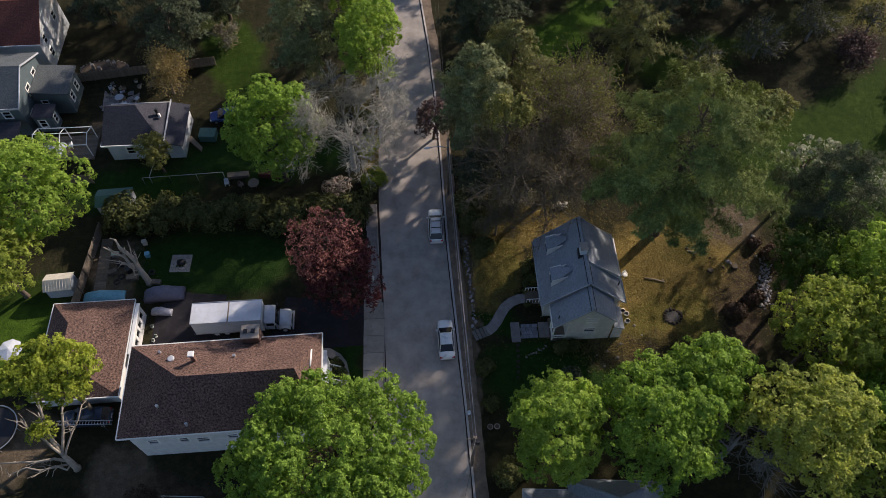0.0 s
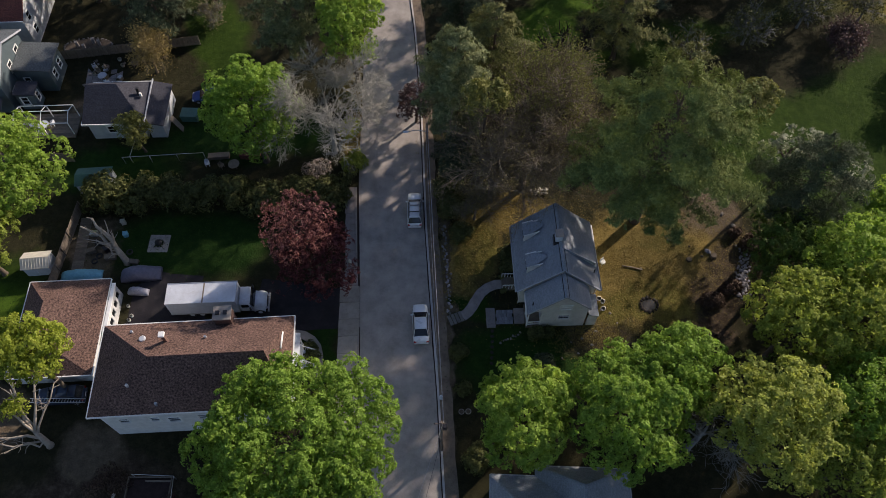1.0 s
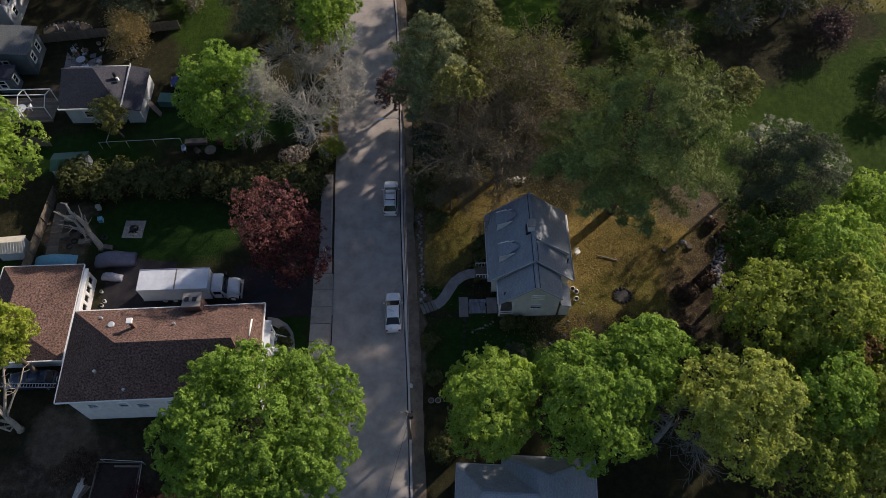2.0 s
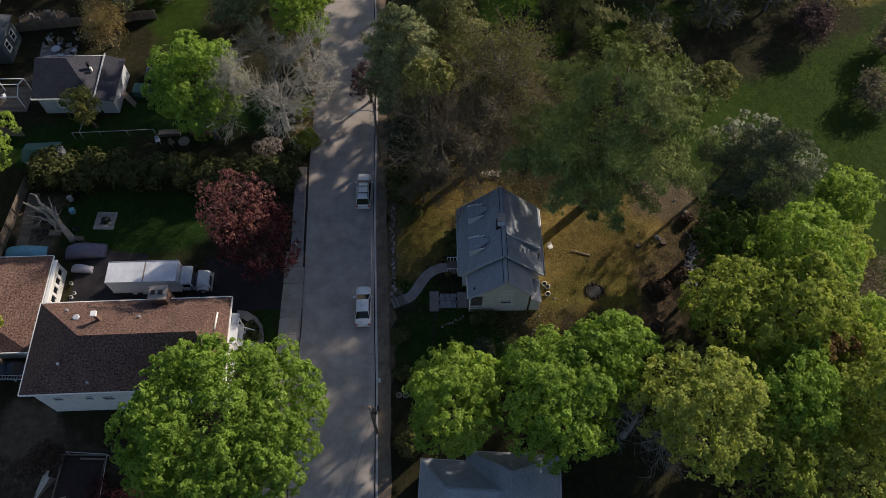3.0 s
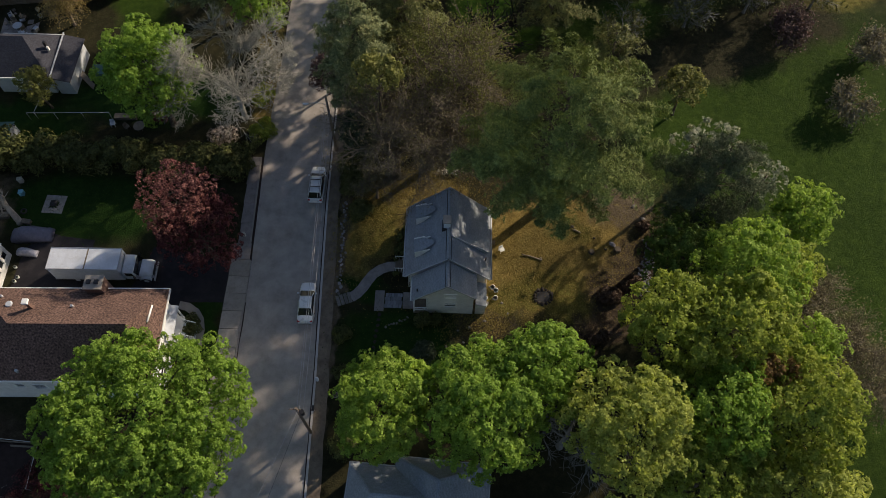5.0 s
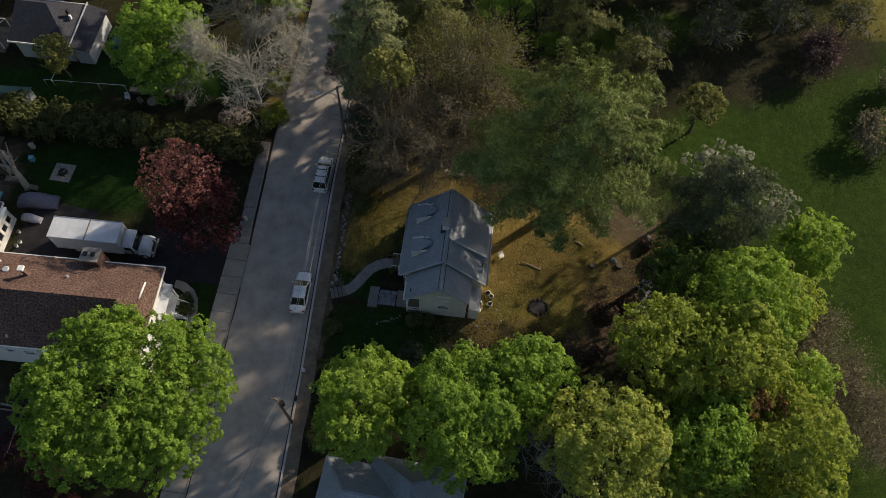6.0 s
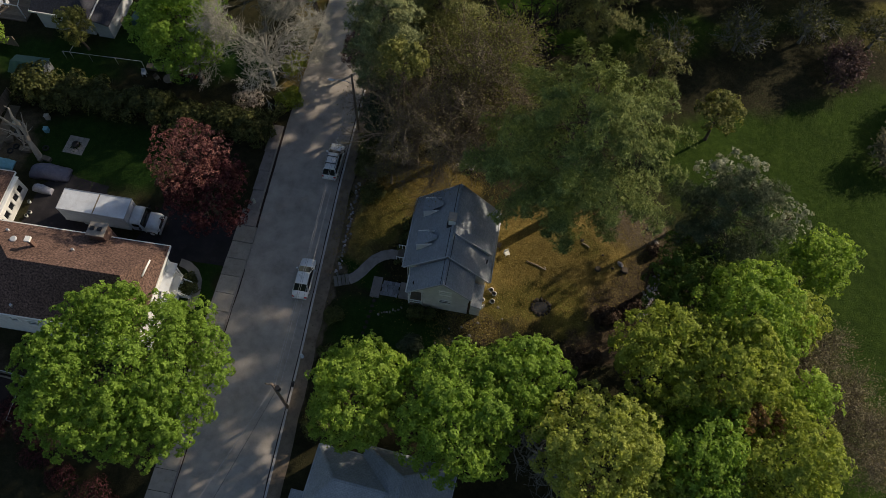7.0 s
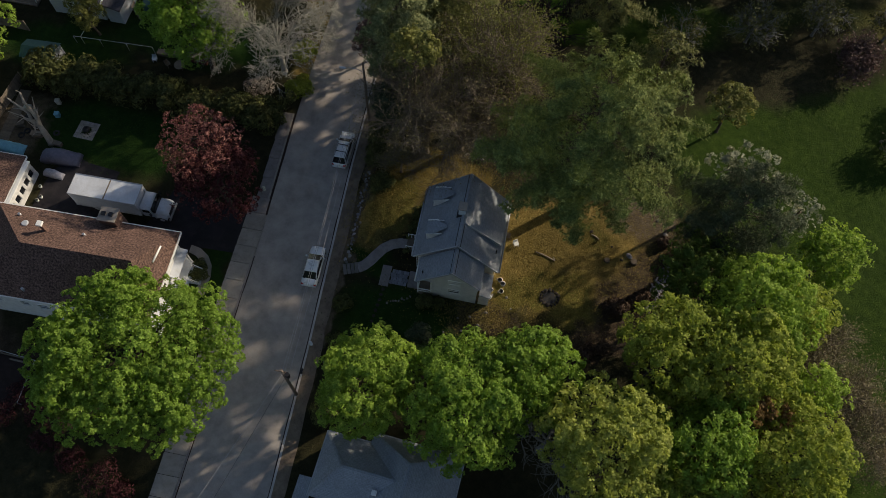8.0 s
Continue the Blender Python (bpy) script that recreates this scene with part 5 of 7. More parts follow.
def car(name, x, y, turn, L, W, roof, paint, label, wagon=False, z=0.0):
    """A parked car, nose towards +y: lofted body, glass house, roof, lamps, mirrors and wheels."""
    v = thing(name, x, y, z, turn, label, "car")
    w, h = W / 2, L / 2
    belt = 0.86 if not wagon else 0.98
    st = [(-h, 0.66, 0.36, belt - 0.2), (-h + 0.05, 0.82, 0.3, belt - 0.12), (-h + 0.2, 0.95, 0.26, belt - 0.03), (-h + 0.7, 1.0, 0.22, belt + 0.03), (-h * 0.35, 1.0, 0.2, belt), (0, 1.0, 0.2, belt - 0.01), (h * 0.4, 1.0, 0.2, belt - 0.02),
          (h - 0.95, 0.98, 0.22, belt - 0.04), (h - 0.45, 0.93, 0.24, belt - 0.12), (h - 0.18, 0.82, 0.26, belt - 0.2), (h - 0.05, 0.66, 0.3, belt - 0.28), (h, 0.5, 0.34, belt - 0.36)]
    part("body", loft([body_ring(yy, w * k, z0, zb) for yy, k, z0, zb in st]), paint, v)
    # glass house: base and top outlines
    b0, b1 = (-h + 0.6, h - 1.1) if not wagon else (-h + 0.16, h - 1.12)
    t0, t1 = (-h + 1.3, h - 2.0) if not wagon else (-h + 0.62, h - 1.9)
    bw, tw = w * 0.9, w * 0.74
    base = [(-bw, b0, belt - 0.02), (bw, b0, belt - 0.02), (bw, b1, belt - 0.02), (-bw, b1, belt - 0.02)]
    top = [(-tw, t0, roof - 0.05), (tw, t0, roof - 0.05), (tw, t1, roof - 0.05), (-tw, t1, roof - 0.05)]

    def pane(nm, i, j):
        A, B, C, D = (Vector(q) for q in (base[i], base[j], top[j], top[i]))
        m = (A + B + C + D) / 4
        pts = [m + (q - m) * 0.93 for q in (A, B, C, D)]
        n = (B - A).cross(D - A).normalized() * 0.02
        bm = bmesh.new()
        o = [bm.verts.new(q + n) for q in pts]
        i_ = [bm.verts.new(q - n * 2) for q in pts]
        bm.faces.new(o), bm.faces.new(i_[::-1])
        for k in range(4):
            bm.faces.new((o[k], o[(k + 1) % 4], i_[(k + 1) % 4], i_[k]))
        bmesh.ops.recalc_face_normals(bm, faces=bm.faces)
        bm.normal_update()
        part(nm, bm, M_GLASS, v, "dark tinted glass")

    shell = loft([[Vector(q) for q in base], [Vector(q) for q in top]])
    part("cabin", shell, paint, v)
    pane("rear_window", 0, 1), pane("side_window", 1, 2), pane("windshield", 2, 3), pane("side_window", 3, 0)
    part("roof", loft([[(-tw * 0.98, yy, roof - 0.06), (-tw * 0.8, yy, roof - 0.01 + e), (0, yy, roof + 0.02 + e), (tw * 0.8, yy, roof - 0.01 + e), (tw * 0.98, yy, roof - 0.06)] for yy, e in ((t0 - 0.03, -0.03), (t0 + 0.2, 0), ((t0 + t1) / 2, 0.02), (t1 - 0.2, 0), (t1 + 0.03, -0.03))]), paint, v)
    wheels(v, [(sx * (w - 0.1), yy) for sx in (-1, 1) for yy in (-h + 0.85, h - 0.85)], 0.32, 0.21)
    for sx in (-1, 1):
        part("headlight", boxes([(sx * w * 0.68 - 0.17, sx * w * 0.68 + 0.17, h - 0.28, h - 0.1, belt - 0.4, belt - 0.22)], 0.03), M_CLEARLENS, v, "clear headlight")
        part("tail_light", boxes([(sx * w * 0.74 - 0.13, sx * w * 0.74 + 0.13, -h - 0.01, -h + 0.16, belt - 0.26, belt - 0.1)], 0.02), M_REDLENS, v, "red tail light")
        part("mirror", boxes([(sx * (w + 0.08) - 0.1, sx * (w + 0.08) + 0.1, b1 - 0.42, b1 - 0.26, belt - 0.02, belt + 0.13)], 0.03), paint, v)
    part("bumper", boxes([(-w * 0.85, w * 0.85, -h - 0.05, -h + 0.1, 0.32, 0.52)], 0.03), paint, v)
    part("number_plate", boxes([(-0.26, 0.26, -h - 0.03, -h + 0.02, 0.56, 0.68)]), M_TRIM, v, "blank pale plate")
    if wagon:
        for sx in (-1, 1):
            bm = bmesh.new()
            tube(bm, [(sx * tw * 0.86, t0 + 0.1, roof + 0.07), (sx * tw * 0.86, t1 - 0.15, roof + 0.07)], 0.025, 6)
            part("roof_rail", bm, M_DARKMETAL, v)
        for yy in (t0 + 0.7, t1 - 0.55):
            part("crossbar", boxes([(-tw * 0.9, tw * 0.9, yy - 0.05, yy + 0.05, roof + 0.09, roof + 0.13)], 0.01), M_DARKMETAL, v, "black roof rack bar")
    return v


def box_truck(x, y, turn):
    """A long box truck, nose towards +x."""
    v = thing("box_truck", x, y, 0.12, turn, "white box truck parked on the drive", "truck")
    part("cargo_box", boxes([(-5.4, 2.05, -1.24, 1.24, 1.0, 3.45)], 0.03), M_WHITEPAINT, v, "white box with a dirty roof")
    for yy in (-1.25, 1.25):
        part("top_rail", boxes([(-5.42, 2.07, yy - 0.035, yy + 0.035, 3.4, 3.5)], 0.01), M_METAL, v)
        part("bottom_rail", boxes([(-5.42, 2.07, yy - 0.03, yy + 0.03, 0.95, 1.08)]), M_METAL, v)
    part("roof_seam", boxes([(-1.55, -1.4, -1.2, 1.2, 3.445, 3.458)]), M_WOOD, v, "dull rusty seam across the roof")
    for xx in (-5.42, 2.05):
        part("end_frame", boxes([(xx - 0.03, xx + 0.03, -1.25, 1.25, 3.38, 3.5)], 0.01), M_METAL, v)
    part("chassis", boxes([(-5.2, 4.6, -0.45, 0.45, 0.55, 0.9)], 0.02), M_DARKMETAL, v)
    part("rear_bumper", boxes([(-5.75, -5.42, -1.1, 1.1, 0.55, 0.7)], 0.02), M_DARKMETAL, v)
    cab = [[(xx, -wy, 0.9), (xx, -wy, zt - 0.35), (xx, -wy * 0.86, zt), (xx, wy * 0.86, zt), (xx, wy, zt - 0.35), (xx, wy, 0.9)] for xx, wy, zt in ((2.55, 1.1, 2.55), (2.7, 1.13, 2.62), (3.5, 1.13, 2.62), (3.75, 1.12, 2.5))]
    part("cab", loft(cab), M_WHITEPAINT, v, "white cab")
    part("windshield", loft([[(3.74, yy, 2.42), (4.12, yy * 1.04, 1.72), (4.04, yy * 1.04, 1.68), (3.66, yy, 2.38)] for yy in (-1.02, 1.02)]), M_GLASS, v)
    for s in (-1, 1):
        part("side_window", boxes([(2.8, 3.6, s * 1.135 - 0.01, s * 1.135 + 0.01, 1.75, 2.32)]), M_GLASS, v)
        part("door", boxes([(2.75, 3.78, s * 1.13 - 0.012, s * 1.13 + 0.012, 0.95, 1.72)], 0.005), M_WHITEPAINT, v)
        part("mirror", boxes([(3.72, 3.84, s * 1.4 - 0.11, s * 1.4 + 0.11, 1.6, 2.15)], 0.02), M_DARKMETAL, v)
        part("fender", loft([[(xx, s * (0.98 - 0.16), z), (xx, s * (0.98 + 0.2), z - 0.05), (xx, s * (0.98 + 0.2), z - 0.25), (xx, s * (0.98 - 0.16), z - 0.25)] for xx, z in ((3.95, 0.85), (4.15, 1.15), (4.55, 1.27), (4.95, 1.15), (5.15, 0.85))]), M_WHITEPAINT, v)
        part("headlight", boxes([(5.2, 5.34, s * 0.82 - 0.14, s * 0.82 + 0.14, 0.95, 1.2)], 0.03), M_CLEARLENS, v)
    hood = [[(xx, -wy, 0.7), (xx, -wy, zt - 0.25), (xx, -wy * 0.75, zt), (xx, wy * 0.75, zt), (xx, wy, zt - 0.25), (xx, wy, 0.7)] for xx, wy, zt in ((3.76, 1.08, 1.76), (4.4, 1.0, 1.7), (5.0, 0.92, 1.58), (5.28, 0.84, 1.4), (5.33, 0.8, 1.2))]
    part("hood", loft(hood), M_WHITEPAINT, v, "sloping white hood")
    part("grille", boxes([(5.32, 5.37, -0.6, 0.6, 0.8, 1.25)], 0.01), M_DARKMETAL, v)
    part("bumper", boxes([(5.36, 5.52, -1.12, 1.12, 0.5, 0.75)], 0.03), M_METAL, v)
    bm = bmesh.new()
    tube(bm, [(2.48, 0.9, 0.8), (2.48, 0.9, 2.9), (2.4, 0.95, 3.1)], 0.07, 8)
    part("exhaust_stack", bm, M_METAL, v)
    for ob in list(v.children):
        if ob.name.split(".")[0] in ("cab", "windshield", "side_window", "door", "mirror", "fender", "headlight", "hood", "grille", "bumper", "exhaust_stack"):
            ob.location.x = -0.42
    for xx, yy in ((4.13, -1.0), (4.13, 1.0), (-3.3, -0.98), (-3.3, 0.98), (-2.2, -0.98), (-2.2, 0.98)):
        bm = bmesh.new()
        tube(bm, [(xx, yy - 0.14, 0.48), (xx, yy - 0.12, 0.48), (xx, yy + 0.12, 0.48), (xx, yy + 0.14, 0.48)], [0.43, 0.48, 0.48, 0.43], 18)
        wh = part("wheel", bm, M_RUBBER, v, "black tyre")
        bm = bmesh.new()
        tube(bm, [(xx, yy - 0.15, 0.48), (xx, yy + 0.15, 0.48)], 0.26, 14)
        part("rim", bm, M_WHITEPAINT, wh)
    return v


def covered(name, x, y, turn, L, W, H, material, label, category):
    """Something long under a tarpaulin: a sagging, creased cover."""
    rng = np.random.default_rng(int(abs(x * 10)) + 5)
    v = thing(name, x, y, 0.118, turn, label, category)
    rows = []
    for i in range(17):
        t = i / 16
        k = math.sin(math.pi * min(1, max(0.02, t * 0.96 + 0.02))) ** 0.35
        hh = H * k * (0.82 + 0.18 * math.sin(t * 5.2)) + rng.normal(scale=0.03)
        ww = W / 2 * (0.75 + 0.25 * k)
        rows.append([(L * (t - 0.5), ww * math.cos(a) * (1 + rng.normal(scale=0.02)), max(0.0, hh * math.sin(a) ** 0.7 + rng.normal(scale=0.015))) for a in np.linspace(0.0, math.pi, 11)])
    part("cover", loft(rows), material, v)
    return v


car("sedan", 2.0, 34.6, 1.0, 4.65, 1.78, 1.45, M_SILVER, "silver four-door sedan parked at the kerb")
car("station_wagon", 1.55, 49.5, -0.5, 4.7, 1.8, 1.62, M_SILVER, "silver wagon with roof bars parked at the kerb", True)
box_truck(-19.7, 37.6, 0.8)
car("blue_car", -25.3, 68.6, 95, 4.6, 1.8, 1.5, M_BLUEPAINT, "blue car parked behind a maple", z=LOT)
car("dark_blue_van", -35.2, 27.6, 92, 4.9, 1.85, 1.7, M_DARKBLUE, "dark blue van between the garage and the house", True, z=LOT)
covered("covered_boat", -36.4, 42.0, 2, 4.6, 1.5, 0.95, M_TARPBLUE, "long boat under a pale blue tarpaulin", "boat")
covered("covered_car", -29.6, 41.9, 4, 4.5, 1.9, 1.5, M_TARPGREY, "car under a grey tarpaulin on the drive", "car")
covered("covered_motorcycle", -29.6, 39.7, -4, 2.3, 0.9, 1.05, M_TARPLIGHT, "motorcycle under a grey cover", "motorcycle")

# ---- street furniture ----
def wire(name, a, b, sag, r, label, material=None):
    pts = []
    for i in range(15):
        t = i / 14
        p = Vector(a).lerp(Vector(b), t)
        pts.append((p.x, p.y, p.z - sag * 4 * t * (1 - t)))
    bm = bmesh.new()
    tube(bm, pts, r, 5)
    single(name, bm, material or M_WIRE, label, "cable")


def utility_pole(x, y, H, label, arm=True):
    p = thing("utility_pole", x, y, 0.1, 0, label, "utility pole")
    bm = bmesh.new()
    tube(bm, [(0, 0, -0.1), (0, 0, H * 0.5), (0, 0, H)], [0.17, 0.145, 0.11], 10)
    part("pole", bm, M_POLE, p, "weathered round timber pole")
    if arm:
        part("crossarm", boxes([(-0.7, 0.35, -0.05, 0.05, H - 0.55, H - 0.44)], 0.01), M_POLE, p)
        for ix in (-0.62, -0.25, 0.25):
            bm = bmesh.new()
            tube(bm, [(ix, 0, H - 0.43), (ix, 0, H - 0.36), (ix, 0, H - 0.28)], [0.03, 0.055, 0.03], 8)
            part("insulator", bm, M_DARKMETAL, p)
        bm = bmesh.new()
        tube(bm, [(0.32, 0, H - 1.9), (0.32, 0, H - 1.1)], 0.22, 12)
        part("transformer", bm, M_DARKMETAL, p, "dark round transformer")
    part("ground_plate", boxes([(-0.2, 0.2, -0.2, 0.2, 0.0, 0.06)], 0.01), M_OLDCONC, p)
    return p


utility_pole(3.85, 20.9, 8.8, "tall wooden utility pole with a crossarm at the kerb")
lp = utility_pole(3.3, 54.5, 10.3, "tall wooden pole carrying a street lamp on a long arm", False)
bm = bmesh.new()
tube(bm, [(0, 0, 8.7), (-0.7, 0.05, 9.0), (-1.5, 0.1, 8.95), (-2.05, 0.12, 8.75)], 0.045, 8)
part("lamp_arm", bm, M_METAL, lp, "curved grey metal arm")
part("lamp_head", loft([[(-2.0 - t * 0.75, 0.12 + s * w, 8.75 - t * 0.06 + z) for s, z in ((-1, 0), (-0.6, 0.09), (0.6, 0.09), (1, 0), (0.5, -0.05), (-0.5, -0.05))] for t, w in ((0, 0.05), (0.2, 0.13), (0.7, 0.16), (1.0, 0.07))]), M_WHITEPAINT, lp, "pale flat lamp head")
for k, (dx, dz) in enumerate(((0.1, -0.3), (-0.4, -0.45), (0.25, -2.2))):
    wire("overhead_cable", (3.3 + dx * 0.4, 54.5, 9.9 + dz), (4.0 + dx * 0.5, 20.9, 8.5 + dz * 0.8), 0.55 + 0.12 * k, 0.017, "thin pale overhead cable between two poles", M_CABLE)
    wire("overhead_cable", (3.3 + dx * 0.4, 54.5, 9.9 + dz), (3.2 + dx, 96, 9.8 + dz), 0.6 + 0.1 * k, 0.014, "thin overhead cable along the upper road")
wire("service_cable", (4.0, 20.9, 8.4), (-5.2, -3.5, 6.2), 0.35, 0.017, "pale service cable crossing the road to a house", M_CABLE)
wire("service_cable", (4.05, 20.7, 7.4), (-3.2, -3.8, 5.8), 0.35, 0.017, "dark service cable crossing the road to a house")


def hydrant(x, y, label, paint):
    h = thing("fire_hydrant", x, y, 0.11, 0, label, "hydrant")
    bm = bmesh.new()
    tube(bm, [(0, 0, 0), (0, 0, 0.05), (0, 0, 0.06), (0, 0, 0.55), (0, 0, 0.57), (0, 0, 0.62), (0, 0, 0.72), (0, 0, 0.76)], [0.17, 0.17, 0.11, 0.11, 0.15, 0.15, 0.1, 0.03], 14)
    part("barrel", bm, paint, h)
    for s in (-1, 1):
        bm = bmesh.new()
        tube(bm, [(0, 0, 0.45), (s * 0.2, 0, 0.45)], 0.065, 10)
        part("outlet", bm, paint, h)


hydrant(3.95, 26.2, "pale grey fire hydrant beside the kerb", M_WHITEPAINT)
hydrant(-6.0, 42.7, "pale fire hydrant on the old pavement", M_CREAM)
mb = thing("mailbox", 4.0, 23.0, 0.1, 90, "black mailbox on a short timber post", "mailbox")
part("post", boxes([(-0.05, 0.05, -0.05, 0.05, 0, 1.05)]), M_POLE, mb)
part("mail_box", loft([[(xx, 0.12 * math.cos(a), 1.12 + 0.14 * max(-0.5, math.sin(a))) for a in np.linspace(0, 2 * math.pi, 12, endpoint=False)] for xx in (-0.28, 0.28)]), M_DARKMETAL, mb)


# ---- stones, logs and garden pieces ----
def stone_mesh(seed, flat=0.6):
    bm = bmesh.new()
    bmesh.ops.create_icosphere(bm, subdivisions=1, radius=1.0)
    for v in bm.verts:
        v.co *= 0.8 + 0.4 * (0.5 + noise.noise(v.co * 1.3 + Vector((seed * 3.1, seed, 0))))
        v.co.z *= flat
        v.co.x *= 1.2
    bm.normal_update()
    uv_metres(bm)
    me = bpy.data.meshes.new("stone")
    bm.to_mesh(me)
    bm.free()
    me.materials.append(M_STONE)
    return me


STONES = [stone_mesh(i) for i in range(6)]
DARK_STONES = []
for me in [stone_mesh(i + 9) for i in range(4)]:
    me.materials[0] = M_DARKSTONE
    DARK_STONES.append(me)
PALE_STONES = []
for me in [stone_mesh(i + 20) for i in range(4)]:
    me.materials[0] = M_RUBBLE
    PALE_STONES.append(me)
rs = random.Random(5)


def stone(x, y, r, name="stone", parent=None, label="", category="", group="", z=None, dark=False, pale=False):
    ob = new(name, rs.choice(DARK_STONES if dark else PALE_STONES if pale else STONES))
    zz = (ground_z(x, y) if z is None else z) + r * 0.2
    ob.matrix_basis = pose(x, y, zz, rs.uniform(-12, 12), rs.uniform(-12, 12), rs.uniform(0, 360)) @ Matrix.Diagonal((r, r * rs.uniform(0.8, 1.1), r * rs.uniform(0.8, 1.2), 1))
    if parent:
        ob.parent = parent
        ob.matrix_parent_inverse = parent.matrix_basis.inverted()
    return tagged(ob, label, category, group)


edging = thing("stone_edging", 5.1, 41, LOT, 0, "loose line of pale field stones along the garden", "edging")
y = 35.9
while y < 47.6:
    r = rs.uniform(0.09, 0.22)
    stone(5.25 - 0.02 * (y - 36) + rs.gauss(0, 0.16), y, r, "stone", edging, pale=rs.random() < 0.4)
    y += r * rs.uniform(1.0, 2.2)
rubble = thing("rubble_heap", 39.3, 39.6, 0, 0, "heap of pale broken stones on the stream bank", "rubble")
for i in range(130):
    t = rs.uniform(-1, 1)
    stone(39.1 + 0.8 * t + rs.gauss(0, 0.38), 40.2 + 3.1 * t + rs.gauss(0, 0.35), rs.uniform(0.08, 0.22), "stone", rubble, pale=True)
for px, py, r in ((35.4, 42.8, 0.4), (38.2, 47.9, 0.3), (33.4, 43.6, 0.16), (34.6, 42.2, 0.2), (31.0, 45.0, 0.25), (39.2, 46.2, 0.35), (22.3, 36.6, 0.3), (22.0, 35.8, 0.34), (21.6, 37.2, 0.22), (21.3, 35.2, 0.4), (22.9, 35.3, 0.28), (19.4, 32.4, 0.26), (18.2, 32.0, 0.2), (21.0, 33.2, 0.3), (23.5, 34.1, 0.22), (17.0, 30.2, 0.22), (18.8, 30.7, 0.24), (20.4, 31.6, 0.3)):
    stone(px, py, r * (0.6 if px < 25 else 0.9), "boulder", None, "loose boulder lying in the yard", "boulder", "boulders in the yard", dark=px < 35.3 and px > 25, pale=px == 35.4)
for i in range(9):
    stone(10.6 + 0.28 * i + rs.uniform(-0.05, 0.05), 32.2 + 0.13 * i + rs.uniform(-0.12, 0.12), rs.uniform(0.1, 0.16), "border_stone", None, "small white stone edging a flower bed", "stone", "white border stones")
for i in range(7):
    stone(9.8 - 0.06 * i, 33.6 - 0.62 * i, 0.22, "stepping_stone", None, "flat dark stepping stone in the lawn", "stone", "stepping stones", z=LOT - 0.08, dark=True)

pit = thing("fire_pit", 27.4, 36.2, LOT, 0, "ring of dark stones round a burnt fire pit", "fire pit")
part("ash_bed", prism([(0.75 * math.cos(a), 0.7 * math.sin(a)) for a in np.linspace(0, 6.2832, 16, endpoint=False)], -0.1, 0.05), M_DARKMETAL, pit, "black ash")
for a in np.linspace(0, 6.2832, 15, endpoint=False):
    stone(27.4 + 0.95 * math.cos(a), 36.2 + 0.85 * math.sin(a), rs.uniform(0.16, 0.26), "stone", pit, dark=True)


def log(x0, y0, x1, y1, r, label, z=LOT):
    bm = bmesh.new()
    d = Vector((x1 - x0, y1 - y0, 0))
    tube(bm, [(0, 0, r), tuple(d * 0.5 + Vector((0, 0.08, r))), (d.x, d.y, r)], [r, r * 0.95, r * 0.75], 9)
    ob = single("log", bm, M_PALEBARK, label, "log", m=pose(x0, y0, z))
    return ob


log(25.2, 41.25, 27.4, 40.6, 0.07, "pale bare log lying in the yard")
log(27.4, 40.6, 27.2, 41.0, 0.05, "short pale branch beside a log")
log(31.0, 44.6, 31.9, 44.2, 0.08, "short pale branch in the leaves")
for px, py, r, h in ((35.9, 42.2, 0.35, 0.4), (33.0, 41.8, 0.3, 0.3)):
    bm = bmesh.new()
    tube(bm, [(0, 0, 0), (0, 0, h * 0.6), (0, 0, h)], [r * 1.3, r, r * 0.95], 11)
    single("tree_stump", bm, M_BARK, "dark sawn tree stump in the yard", "stump", m=pose(px, py, ground_z(px, py) - 0.05))
pile = thing("wood_pile", 16.6, 51.8, LOT, 8, "pile of pale split firewood under a tree", "firewood")
for i in range(26):
    bm = bmesh.new()
    yy, zz = rs.uniform(-0.35, 0.35), rs.uniform(0.1, 0.55)
    xx = rs.uniform(-1.2, 1.0)
    tube(bm, [(xx, yy, zz), (xx + rs.uniform(0.1, 0.4), yy + rs.uniform(-0.35, 0.35), zz + 0.05)], rs.uniform(0.07, 0.12), 6)
    part("billet", bm, M_SPLIT, pile)


def chair(x, y, turn, paint, label, group="", z=LOT):
    c = thing("garden_chair", x, y, z, turn, label, "chair", group)
    part("seat", boxes([(-0.26, 0.26, -0.26, 0.26, 0.4, 0.45)], 0.01), paint, c)
    part("backrest", boxes([(-0.26, 0.26, 0.22, 0.27, 0.45, 0.95)], 0.01), paint, c)
    for lx in (-0.22, 0.22):
        for ly in (-0.22, 0.22):
            part("leg", boxes([(lx - 0.025, lx + 0.025, ly - 0.025, ly + 0.025, 0, 0.4)]), paint, c)
        part("armrest", boxes([(lx - 0.04, lx + 0.04, -0.24, 0.24, 0.62, 0.66)]), paint, c)
    return c


def table(x, y, r, h, paint, label):
    t = thing("garden_table", x, y, LOT, 0, label, "table")
    part("tabletop", prism([(r * math.cos(a), r * math.sin(a)) for a in np.linspace(0, 6.2832, 18, endpoint=False)], h - 0.04, h), paint, t)
    for a in (0.8, 2.4, 3.9, 5.5):
        part("leg", boxes([(r * 0.6 * math.cos(a) - 0.025, r * 0.6 * math.cos(a) + 0.025, r * 0.6 * math.sin(a) - 0.025, r * 0.6 * math.sin(a) + 0.025, 0, h - 0.04)]), paint, t)


chair(22.9, 41.6, 30, M_TRIM, "white garden chair in the yard")
chair(21.9, 42.4, 80, M_WOOD, "small grey wooden chair behind the house")
